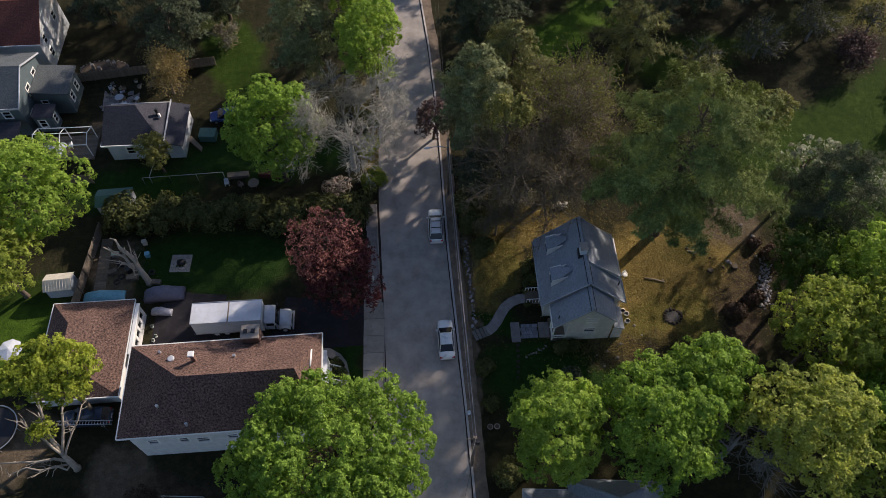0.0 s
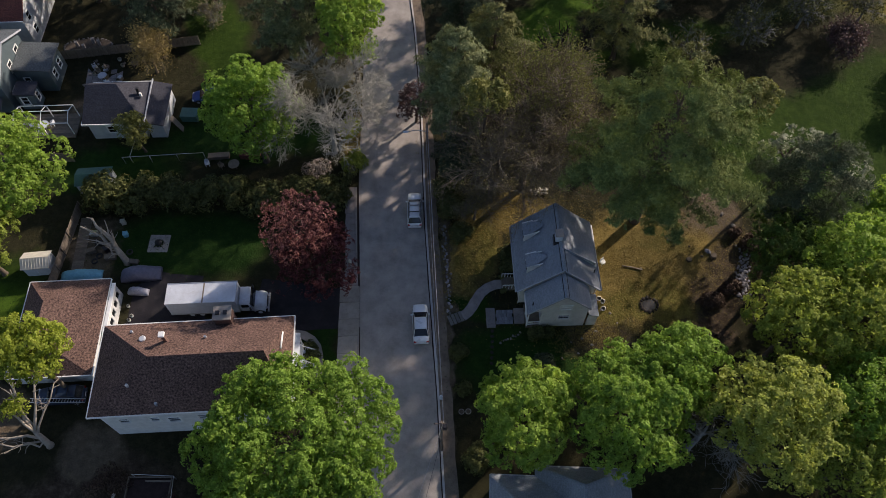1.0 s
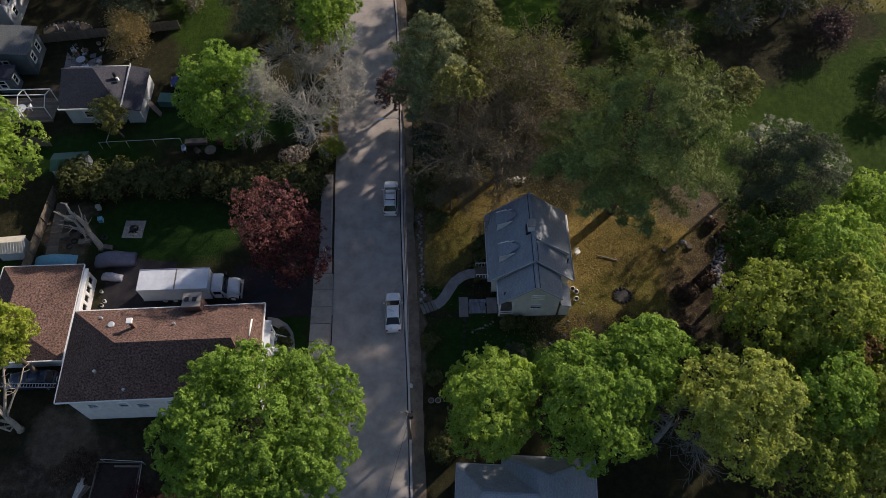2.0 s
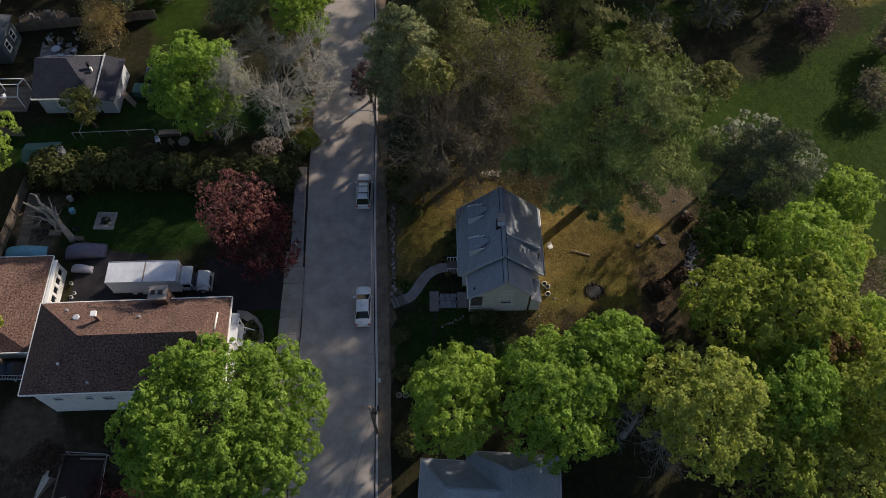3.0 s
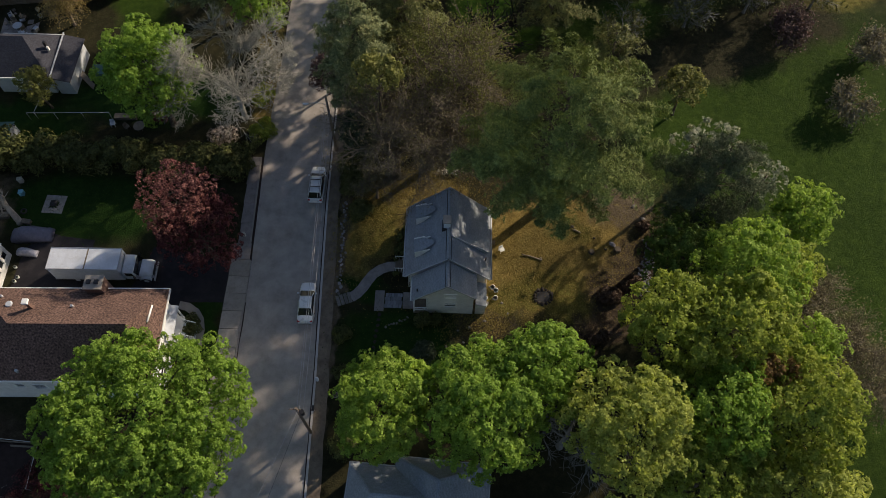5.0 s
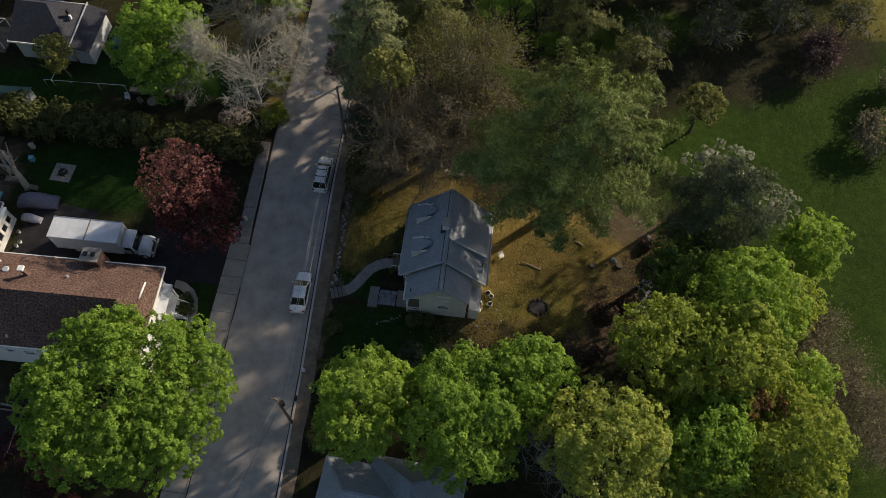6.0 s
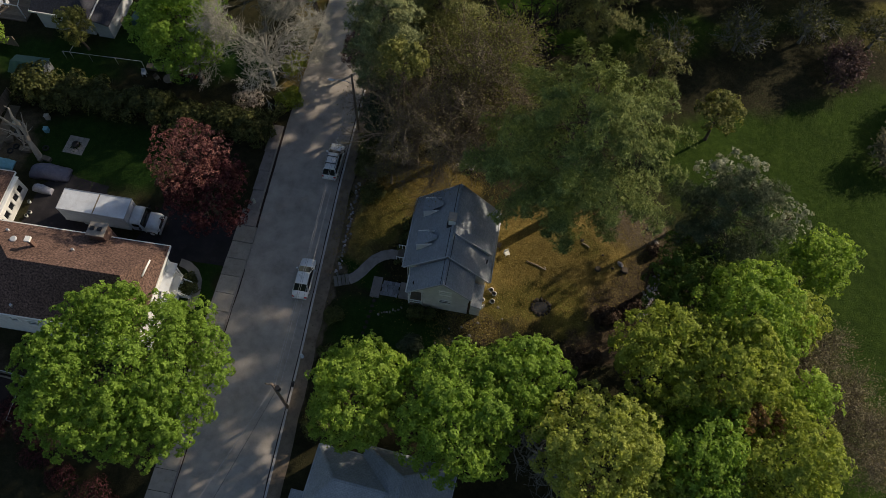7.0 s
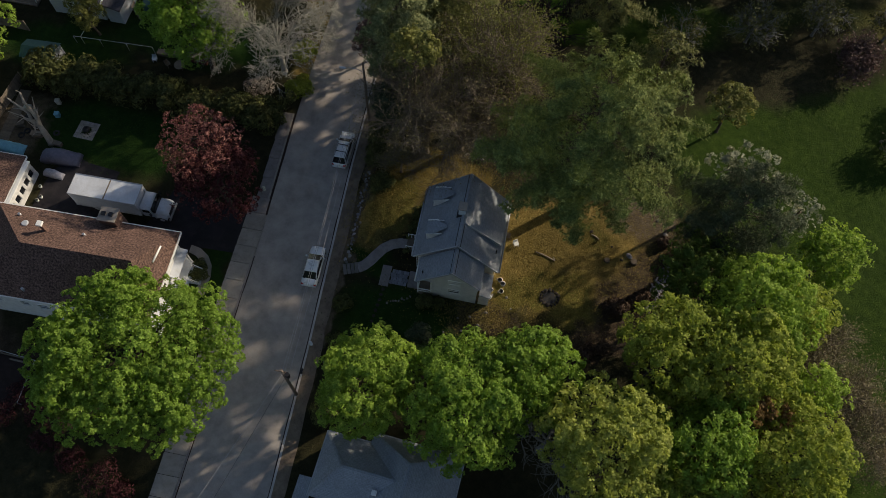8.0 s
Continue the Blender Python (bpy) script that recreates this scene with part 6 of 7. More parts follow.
# paved square with a fire bowl on the lawn
ps = thing("paved_square", -28.4, 46.1, LOT, -2, "square of pale paving stones in the lawn", "paving", "", "structure")
for i in range(7):
    for j in range(7):
        if 2 <= i <= 4 and 2 <= j <= 4:
            continue
        part("paver", boxes([(-1.19 + 0.34 * i, -0.87 + 0.34 * i, -1.19 + 0.34 * j, -0.87 + 0.34 * j, -0.1, 0.035 + rs.uniform(0, 0.012))]), M_CONC, ps)
fb = thing("fire_bowl", -28.4, 46.1, LOT, 0, "round black fire bowl ringed with stones", "fire bowl")
bm = bmesh.new()
tube(bm, [(0, 0, 0), (0, 0, 0.25), (0, 0, 0.28), (0, 0, 0.12)], [0.3, 0.45, 0.4, 0.25], 14)
part("bowl", bm, M_DARKMETAL, fb)
for a in np.linspace(0, 6.28, 9, endpoint=False):
    stone(-28.4 + 0.55 * math.cos(a), 46.1 + 0.55 * math.sin(a), 0.13, "stone", fb)
# stone patio by the cape house
pt = thing("stone_patio", 11.5, 35.2, LOT, 0, "small patio of blue-grey flagstones by the porch", "patio", "", "structure")
for i in range(6):
    for j in range(4):
        w = 0.29 + 0.02 * math.sin(i * 3 + j)
        part("flagstone", boxes([(-1.25 + 0.31 * i + 0.1 * (j % 2), -1.25 + 0.31 * i + 0.1 * (j % 2) + w, -0.8 + 0.43 * j, -0.4 + 0.43 * j, -0.1, 0.05 + rs.uniform(0, 0.015))], 0.0), M_BLUESTONE, pt)
part("landing", boxes([(0.75, 1.85, -0.85, 0.95, -0.1, 0.3)], 0.02), M_OLDCONC, pt)
part("side_path", boxes([(-2.3, -1.3, -1.2, 1.2, -0.1, 0.04)], 0.01), M_OLDCONC, pt)
fr = thing("front_stoop", 12.0, 39.3, LOT, 0, "small wooden stoop with white rails at the front door", "stoop")
part("deck", boxes([(-0.8, 0.85, -0.75, 0.75, 0, 0.4)], 0.01), M_WOOD, fr)
for yy in (-0.72, 0.72):
    part("rail", boxes([(-0.8, 0.7, yy - 0.03, yy + 0.03, 1.15, 1.22)]), M_TRIM, fr)
    for i in range(5):
        part("baluster", boxes([(-0.78 + 0.34 * i, -0.73 + 0.34 * i, yy - 0.02, yy + 0.02, 0.4, 1.15)]), M_TRIM, fr)
for i, yy in enumerate((-0.9, 0.9)):
    shrub(11.3, 39.3 + yy, 0.35, 0.6, L_HEDGE, "small potted shrub beside the front stoop", "potted_shrub", n=160, size=0.12)
rd = thing("round_step", 20.3, 34.75, LOT, 0, "half-round tan wooden step at the wing's corner", "step")
for i in range(9):
    xx = -0.6 + 0.135 * i
    hy = math.sqrt(max(0.02, 0.64 ** 2 - (xx + 0.06) ** 2))
    part("board", boxes([(xx, xx + 0.125, -hy, min(hy, 0.3), 0.0, 0.25)]), M_DECKWOOD, rd)


def planter(x, y, r, h, paint, label, z=LOT):
    p = thing("flower_pot", x, y, z, 0, label, "pot")
    bm = bmesh.new()
    tube(bm, [(0, 0, 0), (0, 0, h), (0, 0, h), (0, 0, h * 0.8)], [r * 0.75, r, r * 0.85, r * 0.8], 14)
    part("pot", bm, paint, p)
    bm = bmesh.new()
    tube(bm, [(0, 0, h * 0.6), (0, 0, h * 0.86)], r * 0.8, 12)
    part("soil", bm, M_BARK, p)


for px, py in ((21.1, 35.75), (21.05, 34.9), (21.9, 37.05), (22.25, 36.7), (22.2, 35.8)):
    planter(px, py, 0.27, 0.35, M_TRIM, "pale round flower pot beside the house")


def ring_tub(x, y):
    p = thing("ring_planter", x, y, LOT, 0, "round planter with a pale rim on the lawn", "planter")
    bm = bmesh.new()
    tube(bm, [(0.27 * math.cos(a), 0.27 * math.sin(a), 0.3) for a in np.linspace(0, 6.2832, 25)], 0.04, 8, False)
    part("rim", bm, M_CONC, p)
    bm = bmesh.new()
    tube(bm, [(0, 0, 0), (0, 0, 0.26)], [0.22, 0.26], 16)
    part("soil", bm, M_BARK, p)


ring_tub(6.0, 24.6), ring_tub(6.7, 24.6)

# ---- west gardens ----
def fence(x0, y0, x1, y1, h, label, material, board=0.16, gap=0.01):
    d = Vector((x1 - x0, y1 - y0))
    L = d.length
    f = thing("fence", x0, y0, LOT, math.degrees(math.atan2(d.y, d.x)), label, "fence")
    n = int(L / 2.2) + 1
    for i in range(n + 1):
        part("post", boxes([(i * L / n - 0.05, i * L / n + 0.05, -0.05, 0.05, 0, h + 0.08)]), material, f)
    k = int(L / (board + gap))
    me = None
    for i in range(k):
        ob = part("board", boxes([(0, board, 0.055, 0.075, 0.05, h)]), material, f) if me is None else new("board", me)
        me = ob.data
        ob.parent = f
        ob.matrix_basis = pose(i * (board + gap), 0, rs.uniform(-0.03, 0.03))
    for z in (0.3, h - 0.25):
        part("rail", boxes([(0, L, 0.02, 0.052, z, z + 0.08)]), material, f)


def pipe_rail(x0, y0, x1, y1, h, label):
    d = Vector((x1 - x0, y1 - y0))
    L = d.length
    f = thing("rail_fence", x0, y0, LOT, math.degrees(math.atan2(d.y, d.x)), label, "fence")
    n = max(1, int(L / 3.0))
    for i in range(n + 1):
        bm = bmesh.new()
        tube(bm, [(i * L / n, 0, 0), (i * L / n, 0, h)], 0.04, 8)
        part("post", bm, M_METAL, f)
    bm = bmesh.new()
    tube(bm, [(0, 0, h), (L, 0, h)], 0.035, 8)
    part("top_rail", bm, M_METAL, f, "pale metal top rail")


fence(-39.2, 40.6, -38.3, 51.2, 1.7, "grey weathered board fence along the garden", M_WOOD)
fence(-41.0, 58.6, -52.0, 59.0, 1.7, "dark board fence behind the maples", M_WOOD)
fence(-46.5, 76.3, -28.0, 78.6, 1.6, "dark board fence at the end of a garden", M_WOOD)
pipe_rail(-34.5, 58.0, -24.6, 58.4, 1.3, "pale metal rail fence behind the hedge")
pipe_rail(-33.6, 58.1, -33.2, 63.5, 1.3, "pale metal rail fence across the garden")
bw = thing("boardwalk", -37.4, 46.4, LOT, 3, "strip of pale grey planks beside the fence", "boardwalk", "", "structure")
for i in range(24):
    part("plank", boxes([(-0.65, 0.65, -3.6 + 0.3 * i, -3.32 + 0.3 * i, -0.05, 0.1 + rs.uniform(0, 0.015))]), M_WOOD, bw)


def tyre(x, y, z, lean, label):
    t = thing("tyre", x, y, z, rs.uniform(0, 180), label, "tyre")
    bm = bmesh.new()
    ring = [(0.3 * math.cos(a), 0.3 * math.sin(a), 0.1) for a in np.linspace(0, 6.2832, 17)]
    tube(bm, ring, 0.1, 8, False)
    ob = part("tread", bm, M_RUBBER, t)
    ob.matrix_basis = pose(0, 0, 0, lean, 0, 0)


def crate(x, y, w, d, h, turn, material, label, name="crate", z=LOT):
    c = thing(name, x, y, z, turn, label, name.replace("_", " "))
    part("body", boxes([(-w / 2, w / 2, -d / 2, d / 2, 0, h)], 0.02), material, c)
    part("lid", boxes([(-w / 2 - 0.03, w / 2 + 0.03, -d / 2 - 0.03, d / 2 + 0.03, h + 0.002, h + 0.05)], 0.01), material, c)


pipe_rail(-26.3, 19.2, -22.25, 18.9, 1.0, "pale rail fence round a bare garden bed")
pipe_rail(-22.2, 18.8, -22.1, 14.6, 1.0, "pale rail fence beside a bare garden bed")
planks = thing("plank_pile", -28.2, 16.2, LOT, 62, "loose heap of pale weathered planks", "planks")
for i in range(9):
    ob = part("plank", boxes([(-1.1, 1.1, -0.09, 0.09, 0.0, 0.05)], 0.008), M_SPLIT if i % 3 else M_WOOD, planks)
    ob.matrix_basis = pose(rs.uniform(-0.4, 0.4), rs.uniform(-0.5, 0.5), 0.055 * i, 0, rs.uniform(-3, 3), rs.uniform(-22, 22))
for i in range(5):
    log(-26.6 + 0.85 * i, 15.0 + rs.uniform(-0.3, 0.2), -25.7 + 0.85 * i, 15.1 + rs.uniform(-0.3, 0.2), rs.uniform(0.07, 0.12), "grey log lying at the edge of a garden bed", ground_z(-25, 15))
for px, py in ((-28.8, 19.4), (-27.6, 18.6), (-29.8, 18.2)):
    shrub(px, py, 1.2, 0.8, L_BRUSH, "heap of dead brown brushwood", "brush_heap", n=260, size=0.16)
tyre(-35.4, 43.9, LOT, 0, "old black tyre by the fence"), tyre(-35.0, 44.6, LOT, 0, "old black tyre among clutter"), tyre(-31.6, 45.0, LOT, 0, "old black tyre by a lopped tree")
for px, py, w, d, h, tn, mm in ((-36.0, 45.2, 0.9, 0.5, 0.5, 20, M_WOOD), (-35.3, 46.2, 0.7, 0.5, 0.6, -15, M_DARKMETAL), (-33.6, 44.3, 1.2, 0.6, 0.5, 5, M_WOOD), (-34.2, 45.3, 0.6, 0.6, 0.7, 40, M_DARKMETAL), (-32.4, 47.3, 0.5, 0.5, 0.6, 10, M_TARPBLUE), (-36.2, 47.6, 0.8, 0.6, 0.4, 0, M_METAL), (-31.0, 43.6, 1.4, 0.5, 0.4, -8, M_WOOD), (-33.0, 49.0, 0.5, 0.4, 0.7, 12, M_CREAM)):
    crate(px, py, w, d, h, tn, mm, "old box among garden clutter")
crate(-27.4, 65.3, 2.1, 1.5, 1.0, -4, M_GREENTIN, "dark grey-green storage box beside a blue car", "storage_box")
for px, py in ((-30.4, 37.9), (-29.8, 36.7), (-30.0, 36.2)):
    planter(px, py, 0.2, 0.32, M_TRIM, "white plastic bucket on the drive", 0.118)
um = thing("parasol", -44.2, 34.9, LOT, 0, "white octagonal garden parasol", "parasol")
bm = bmesh.new()
tube(bm, [(0, 0, 0), (0, 0, 2.5)], 0.03, 8)
part("pole", bm, M_METAL, um)
for i in range(8):
    a0, a1 = i * math.pi / 4, (i + 1) * math.pi / 4
    part("canopy_panel", slab([(0, 0, 2.6), (1.3 * math.cos(a0), 1.3 * math.sin(a0), 2.2), (1.3 * math.cos(a1), 1.3 * math.sin(a1), 2.2)], 0.02), M_WHITEPAINT, um)
um = thing("patio_umbrella", -44.6, 35.1, LOT, 0, "open white patio umbrella on the grass", "umbrella")
bm = bmesh.new()
tube(bm, [(0, 0, 0.05), (0, 0, 2.3)], 0.025, 8)
part("pole", bm, M_METAL, um)
part("base", boxes([(-0.25, 0.25, -0.25, 0.25, 0, 0.08)], 0.02), M_DARKMETAL, um)
part("canopy", loft([[(r * math.cos(a * math.pi / 4), r * math.sin(a * math.pi / 4), z) for a in range(8)] for r, z in ((0.88, 1.95), (0.9, 2.0), (0.45, 2.22), (0.04, 2.36))]), M_TRIM, um, "white octagonal canopy")
tp = thing("trampoline", -44.6, 26.8, LOT, 0, "round trampoline with a dark mat", "trampoline")
part("mat", prism([(2.3 * math.cos(a), 2.3 * math.sin(a)) for a in np.linspace(0, 6.2832, 24, endpoint=False)], 0.78, 0.8), M_DARKMETAL, tp)
bm = bmesh.new()
tube(bm, [(2.5 * math.cos(a), 2.5 * math.sin(a), 0.8) for a in np.linspace(0, 6.2832, 33)], 0.06, 8, False)
part("rim", bm, M_METAL, tp)
for a in np.linspace(0, 6.2832, 6, endpoint=False):
    part("leg", boxes([(2.5 * math.cos(a) - 0.03, 2.5 * math.cos(a) + 0.03, 2.5 * math.sin(a) - 0.03, 2.5 * math.sin(a) + 0.03, 0, 0.78)]), M_METAL, tp)
ld = thing("ladder", -37.6, 26.7, 1.95, -2, "long aluminium ladder lying on a van's rack", "ladder")
for yy in (-0.2, 0.2):
    part("rail", boxes([(0, 5.6, yy - 0.03, yy + 0.03, 0, 0.06)]), M_METAL, ld)
for i in range(18):
    part("rung", boxes([(0.25 + 0.3 * i, 0.29 + 0.3 * i, -0.17, 0.17, 0.01, 0.05)]), M_METAL, ld)
for px in (0.9, 4.6):
    part("rack_leg", boxes([(px - 0.03, px + 0.03, -0.25, 0.25, -0.12, 0.0), (px - 0.03, px + 0.03, -0.28, -0.22, -1.85, 0.0)]), M_DARKMETAL, ld)
# white pipe frame over a deck by the blue house
dk = thing("garden_deck", -45.6, 64.4, LOT, 0, "low wooden deck behind the blue house", "deck", "", "structure")
for i in range(16):
    part("board", boxes([(-3.9, 3.9, -2.0 + 0.25 * i, -1.77 + 0.25 * i, 0, 0.2)]), M_WOOD, dk)
pg = thing("pergola", -45.3, 64.4, 0.3, 0, "open white pipe frame standing over a deck", "pergola")
for xx in (-3.4, 0.0, 3.4):
    for yy in (-1.5, 1.5):
        part("post", boxes([(xx - 0.05, xx + 0.05, yy - 0.05, yy + 0.05, 0, 2.1)]), M_TRIM, pg)
    for yy in (-1.5, 1.5):
        edge_piece = boxes([(-0.04, 0.04, 0, 1.62, -0.04, 0.04)])
        bmesh.ops.transform(edge_piece, matrix=pose(xx, yy, 2.14, 22 if yy < 0 else -22, 0, 0) @ (Matrix.Identity(4) if yy < 0 else pose(0, -1.62, 0)), verts=edge_piece.verts)
        edge_piece.normal_update()
        part("rafter", edge_piece, M_TRIM, pg)
for yy, z in ((-1.5, 2.1), (1.5, 2.1), (0.0, 2.72)):
    part("beam", boxes([(-3.45, 3.45, yy - 0.04, yy + 0.04, z, z + 0.08)]), M_TRIM, pg)
table(-46.0, 64.2, 0.7, 0.72, M_WHITEPAINT, "white garden table on the deck")
for px, py, tn in ((-47.2, 64.0, 90), (-44.9, 64.4, -90), (-46.0, 63.0, 0)):
    chair(px, py, tn, M_WHITEPAINT, "white garden chair on the deck", "chairs on the deck", LOT + 0.2)
# furniture and beds north of the cottage
for px, py, tn, mm in ((-40.9, 73.5, 20, M_WOOD), (-40.0, 74.4, 100, M_WOOD), (-41.8, 74.6, -60, M_METAL), (-39.4, 71.6, 170, M_WHITEPAINT), (-38.5, 71.2, 150, M_WHITEPAINT), (-24.2, 57.4, 10, M_WHITEPAINT), (-22.4, 57.0, 60, M_WOOD)):
    chair(px, py, tn, mm, "garden chair on a back yard terrace", "back yard chairs")
table(-40.2, 72.6, 0.6, 0.7, M_METAL, "round grey garden table"), table(-36.2, 74.8, 0.55, 0.7, M_WOOD, "round wooden garden table"), table(-20.8, 57.0, 0.7, 0.7, M_WOOD, "round wooden table behind the hedge")
crate(-38.9, 70.2, 1.5, 1.1, 0.9, 4, M_WHITEPAINT, "white chest beside the cottage", "chest")
crate(-22.9, 58.6, 2.6, 0.7, 0.5, 3, M_WOOD, "long dark bench behind the hedge", "bench")
crate(-19.0, 58.6, 2.4, 1.0, 0.8, -5, M_REDROOF, "dark red chest behind the hedge", "chest")
bed = thing("flower_bed", -43.6, 78.8, LOT, 4, "oval flower bed edged with stones", "flower bed")
part("soil", prism([(3.2 * math.cos(a), 1.5 * math.sin(a)) for a in np.linspace(0, 6.2832, 20, endpoint=False)], -0.05, 0.12), M_BARK, bed)
for a in np.linspace(0, 6.2832, 30, endpoint=False):
    stone(-43.6 + 3.3 * math.cos(a), 78.8 + 1.6 * math.sin(a), 0.17, "stone", bed)
for px, py in ((-43.9, 78.2), (-42.0, 79.0), (-42.9, 79.4), (-45.0, 78.8)):
    crate(px, py, 0.35, 0.35, 0.9, 15, M_CONC, "pale stone garden post", "garden_post")
for i in range(16):
    px, py = rs.uniform(-42.6, -37.4), rs.uniform(70.6, 76.0)
    if i % 3 == 0:
        planter(px, py, rs.uniform(0.18, 0.3), rs.uniform(0.25, 0.4), M_CREAM, "pale pot on a back yard terrace")
    elif i % 3 == 1:
        crate(px, py, rs.uniform(0.3, 0.7), rs.uniform(0.3, 0.5), rs.uniform(0.2, 0.5), rs.uniform(0, 90), (M_METAL, M_WOOD, M_CONC)[i % 2], "small box on a back yard terrace")
    else:
        stone(px, py, rs.uniform(0.15, 0.3), "terrace_stone", None, "pale stone at the edge of a terrace", "stone", "terrace stones")
terrace = thing("terrace", -40.2, 73.0, LOT, 5, "grey paved terrace behind the cottage", "terrace", "", "structure")
for i in range(6):
    for j in range(5):
        part("slab", boxes([(-2.4 + 0.8 * i, -1.63 + 0.8 * i, -2.0 + 0.8 * j, -1.23 + 0.8 * j, -0.1, 0.02 + rs.uniform(0, 0.015))]), M_OLDCONC, terrace)

# ---- trees and shrubs in their places ----
broad_tree(-9.0, 19.4, (9.3, 7.9), 6.0, 9.2, L_MAPLE, "large maple in full bright green spring leaf by the road", lobes=130, dens=190, size=0.24, per=5, tuft=0.32)
broad_tree(11.4, 21.6, (4.1, 4.3), 4.8, 8.0, L_YOUNG, "round young maple in fresh green leaf", lobes=38, dens=170, size=0.26, per=5)
broad_tree(20.6, 21.2, (5.0, 5.4), 5.6, 9.3, L_MAPLE, "broad maple in yellowish green leaf", lobes=50, dens=140, size=0.26, per=5)
broad_tree(25.6, 24.4, (3.9, 3.7), 4.4, 9.8, L_MAPLE, "rounded maple in green leaf above a gap in the wood", lobes=32, dens=140, size=0.26, per=5)
broad_tree(32.4, 19.2, (5.2, 5.3), 5.2, 11.8, L_YELLOW, "maple with thin yellow-green spring leaves", lobes=50, dens=110, size=0.26, per=5)
broad_tree(37.6, 28.8, (4.5, 4.2), 4.8, 10.8, L_OLIVE, "broad tree with yellowish green leaves", lobes=42, dens=120)
broad_tree(43.3, 28.6, (4.6, 4.4), 5.0, 11.3, L_OLIVE, "tall tree with yellowish green leaves", lobes=42, dens=120)
broad_tree(41.0, 21.6, (4.4, 4.1), 4.8, 9.6, L_MAPLE, "tree with dull green leaves among others", lobes=40, dens=115)
broad_tree(48.4, 21.8, (4.5, 4.6), 4.8, 9.8, L_OLIVE, "olive green tree at the wood's edge", lobes=40, dens=115)
broad_tree(50.4, 28.0, (2.6, 2.5), 3.0, 8.4, L_YOUNG, "slim tree in fresh green leaf", lobes=20, dens=125)
broad_tree(45.6, 24.6, (2.0, 1.9), 2.8, 9.4, L_RUSSET, "small tree with russet young leaves", lobes=14, dens=120)
broad_tree(36.3, 23.6, (2.4, 3.2), 3.4, 5.0, L_DEEP, "low dark green tree in the wood", lobes=20, dens=110)
broad_tree(45.5, 34.4, (4.6, 4.1), 4.8, 10.8, L_YOUNG, "maple in fresh green leaf at the meadow's edge", lobes=46, dens=135)
broad_tree(50.2, 36.0, (2.6, 2.8), 3.6, 8.2, L_OLIVE, "olive green tree behind a fresh green maple", lobes=22, dens=125)
broad_tree(41.5, 38.6, (4.4, 4.5), 4.0, 6.3, L_DEEP, "dark green tree by the stream bank", lobes=30, dens=125)
broad_tree(54.0, 43.6, (3.2, 2.9), 3.0, 6.4, L_YOUNG, "small light green tree at the meadow's edge", lobes=24, dens=140)
broad_tree(44.6, 51.2, (3.6, 2.5), 2.4, 7.4, L_BLOSSOM, "loose tree with pale blossom behind a pine", "blossom_tree", lobes=22, dens=30)
broad_tree(51.1, 48.2, (2.0, 2.0), 2.4, 5.4, L_BLOSSOM, "small tree with white blossom by a pine", "blossom_tree", lobes=12, dens=26)
broad_tree(44.3, 61.4, (1.9, 2.2), 2.4, 4.6, L_MOSS, "small olive tree standing alone in the meadow", lobes=12, dens=110)
broad_tree(-16.9, 57.8, (5.0, 4.9), 6.4, 9.0, L_MAPLE, "dense green maple behind the hedge", lobes=50, dens=150)
broad_tree(-5.8, 70.6, (3.6, 4.8), 5.2, 10.6, L_YOUNG, "bright green tree leaning over the road", lobes=36, dens=130)
broad_tree(-6.6, 79.4, (3.8, 4.4), 5.0, 10.6, L_YOUNG, "green tree by the upper road", lobes=30, dens=130)
broad_tree(-10.2, 41.4, (3.6, 3.6), 4.0, 9.6, L_SALMON, "tall maple with salmon-red young leaves beside the drive", "red_maple_tree", lobes=40, dens=150, size=0.16, tuft=0.3)
broad_tree(-8.7, 39.8, (4.1, 4.4), 4.2, 6.0, L_RED, "low dark plum-leaved maple beside the drive", "plum_maple_tree", lobes=46, dens=140, size=0.2, tuft=0.28)
broad_tree(-44.7, 51.8, (6.3, 6.3), 5.0, 7.5, L_YOUNG, "large bright green maple by the fence", lobes=56, dens=130)
broad_tree(-45.3, 42.6, (3.7, 4.0), 4.0, 6.5, L_OLIVE, "olive green tree beside a shed", lobes=30, dens=110)
broad_tree(-34.6, 28.2, (4.3, 2.3), 1.9, 11.0, L_LIME, "tree with a flat bright lime-green crown", lobes=30, dens=240)
broad_tree(-32.3, 59.8, (1.5, 1.5), 3.2, 3.9, L_MOSS, "small upright olive-green tree by the cottage", lobes=14, dens=260, size=0.2)
pine_tree(27.6, 47.4, 10.7, 23.5, L_PINE, "huge spreading pine with olive needles", dens=4.4, shape=0.55, z0=0.31, gap=0.18, size=0.32, per=7, slim=0.16)
pine_tree(43.0, 44.2, 6.1, 17.5, L_DARKPINE, "dark broad pine by the meadow", ry=5.4, dens=3.2, shape=0.6, z0=0.36, size=0.34)
pine_tree(6.5, 57.2, 5.3, 21, L_BLUEPINE, "tall blue-green pine beside the road", dens=3.4, z0=0.3, size=0.36, slim=0.17)
pine_tree(11.4, 64.6, 5.8, 17, L_OLIVEPINE, "tall pine with yellowish grey-green needles", dens=3.0, size=0.38, slim=0.17)
pine_tree(9.0, 78.0, 6.0, 17, L_DARKPINE, "dark pine at the upper road", dens=1.8, size=0.4, slim=0.17)
pine_tree(6.5, 53.6, 2.6, 9, L_DARKPINE, "narrow dark conifer by the street lamp", dens=1.8)
pine_tree(29.0, 74.0, 6.0, 11, L_OLIVEPINE, "loose olive pine by a dark bare tree", z0=0.3, dens=1.6)
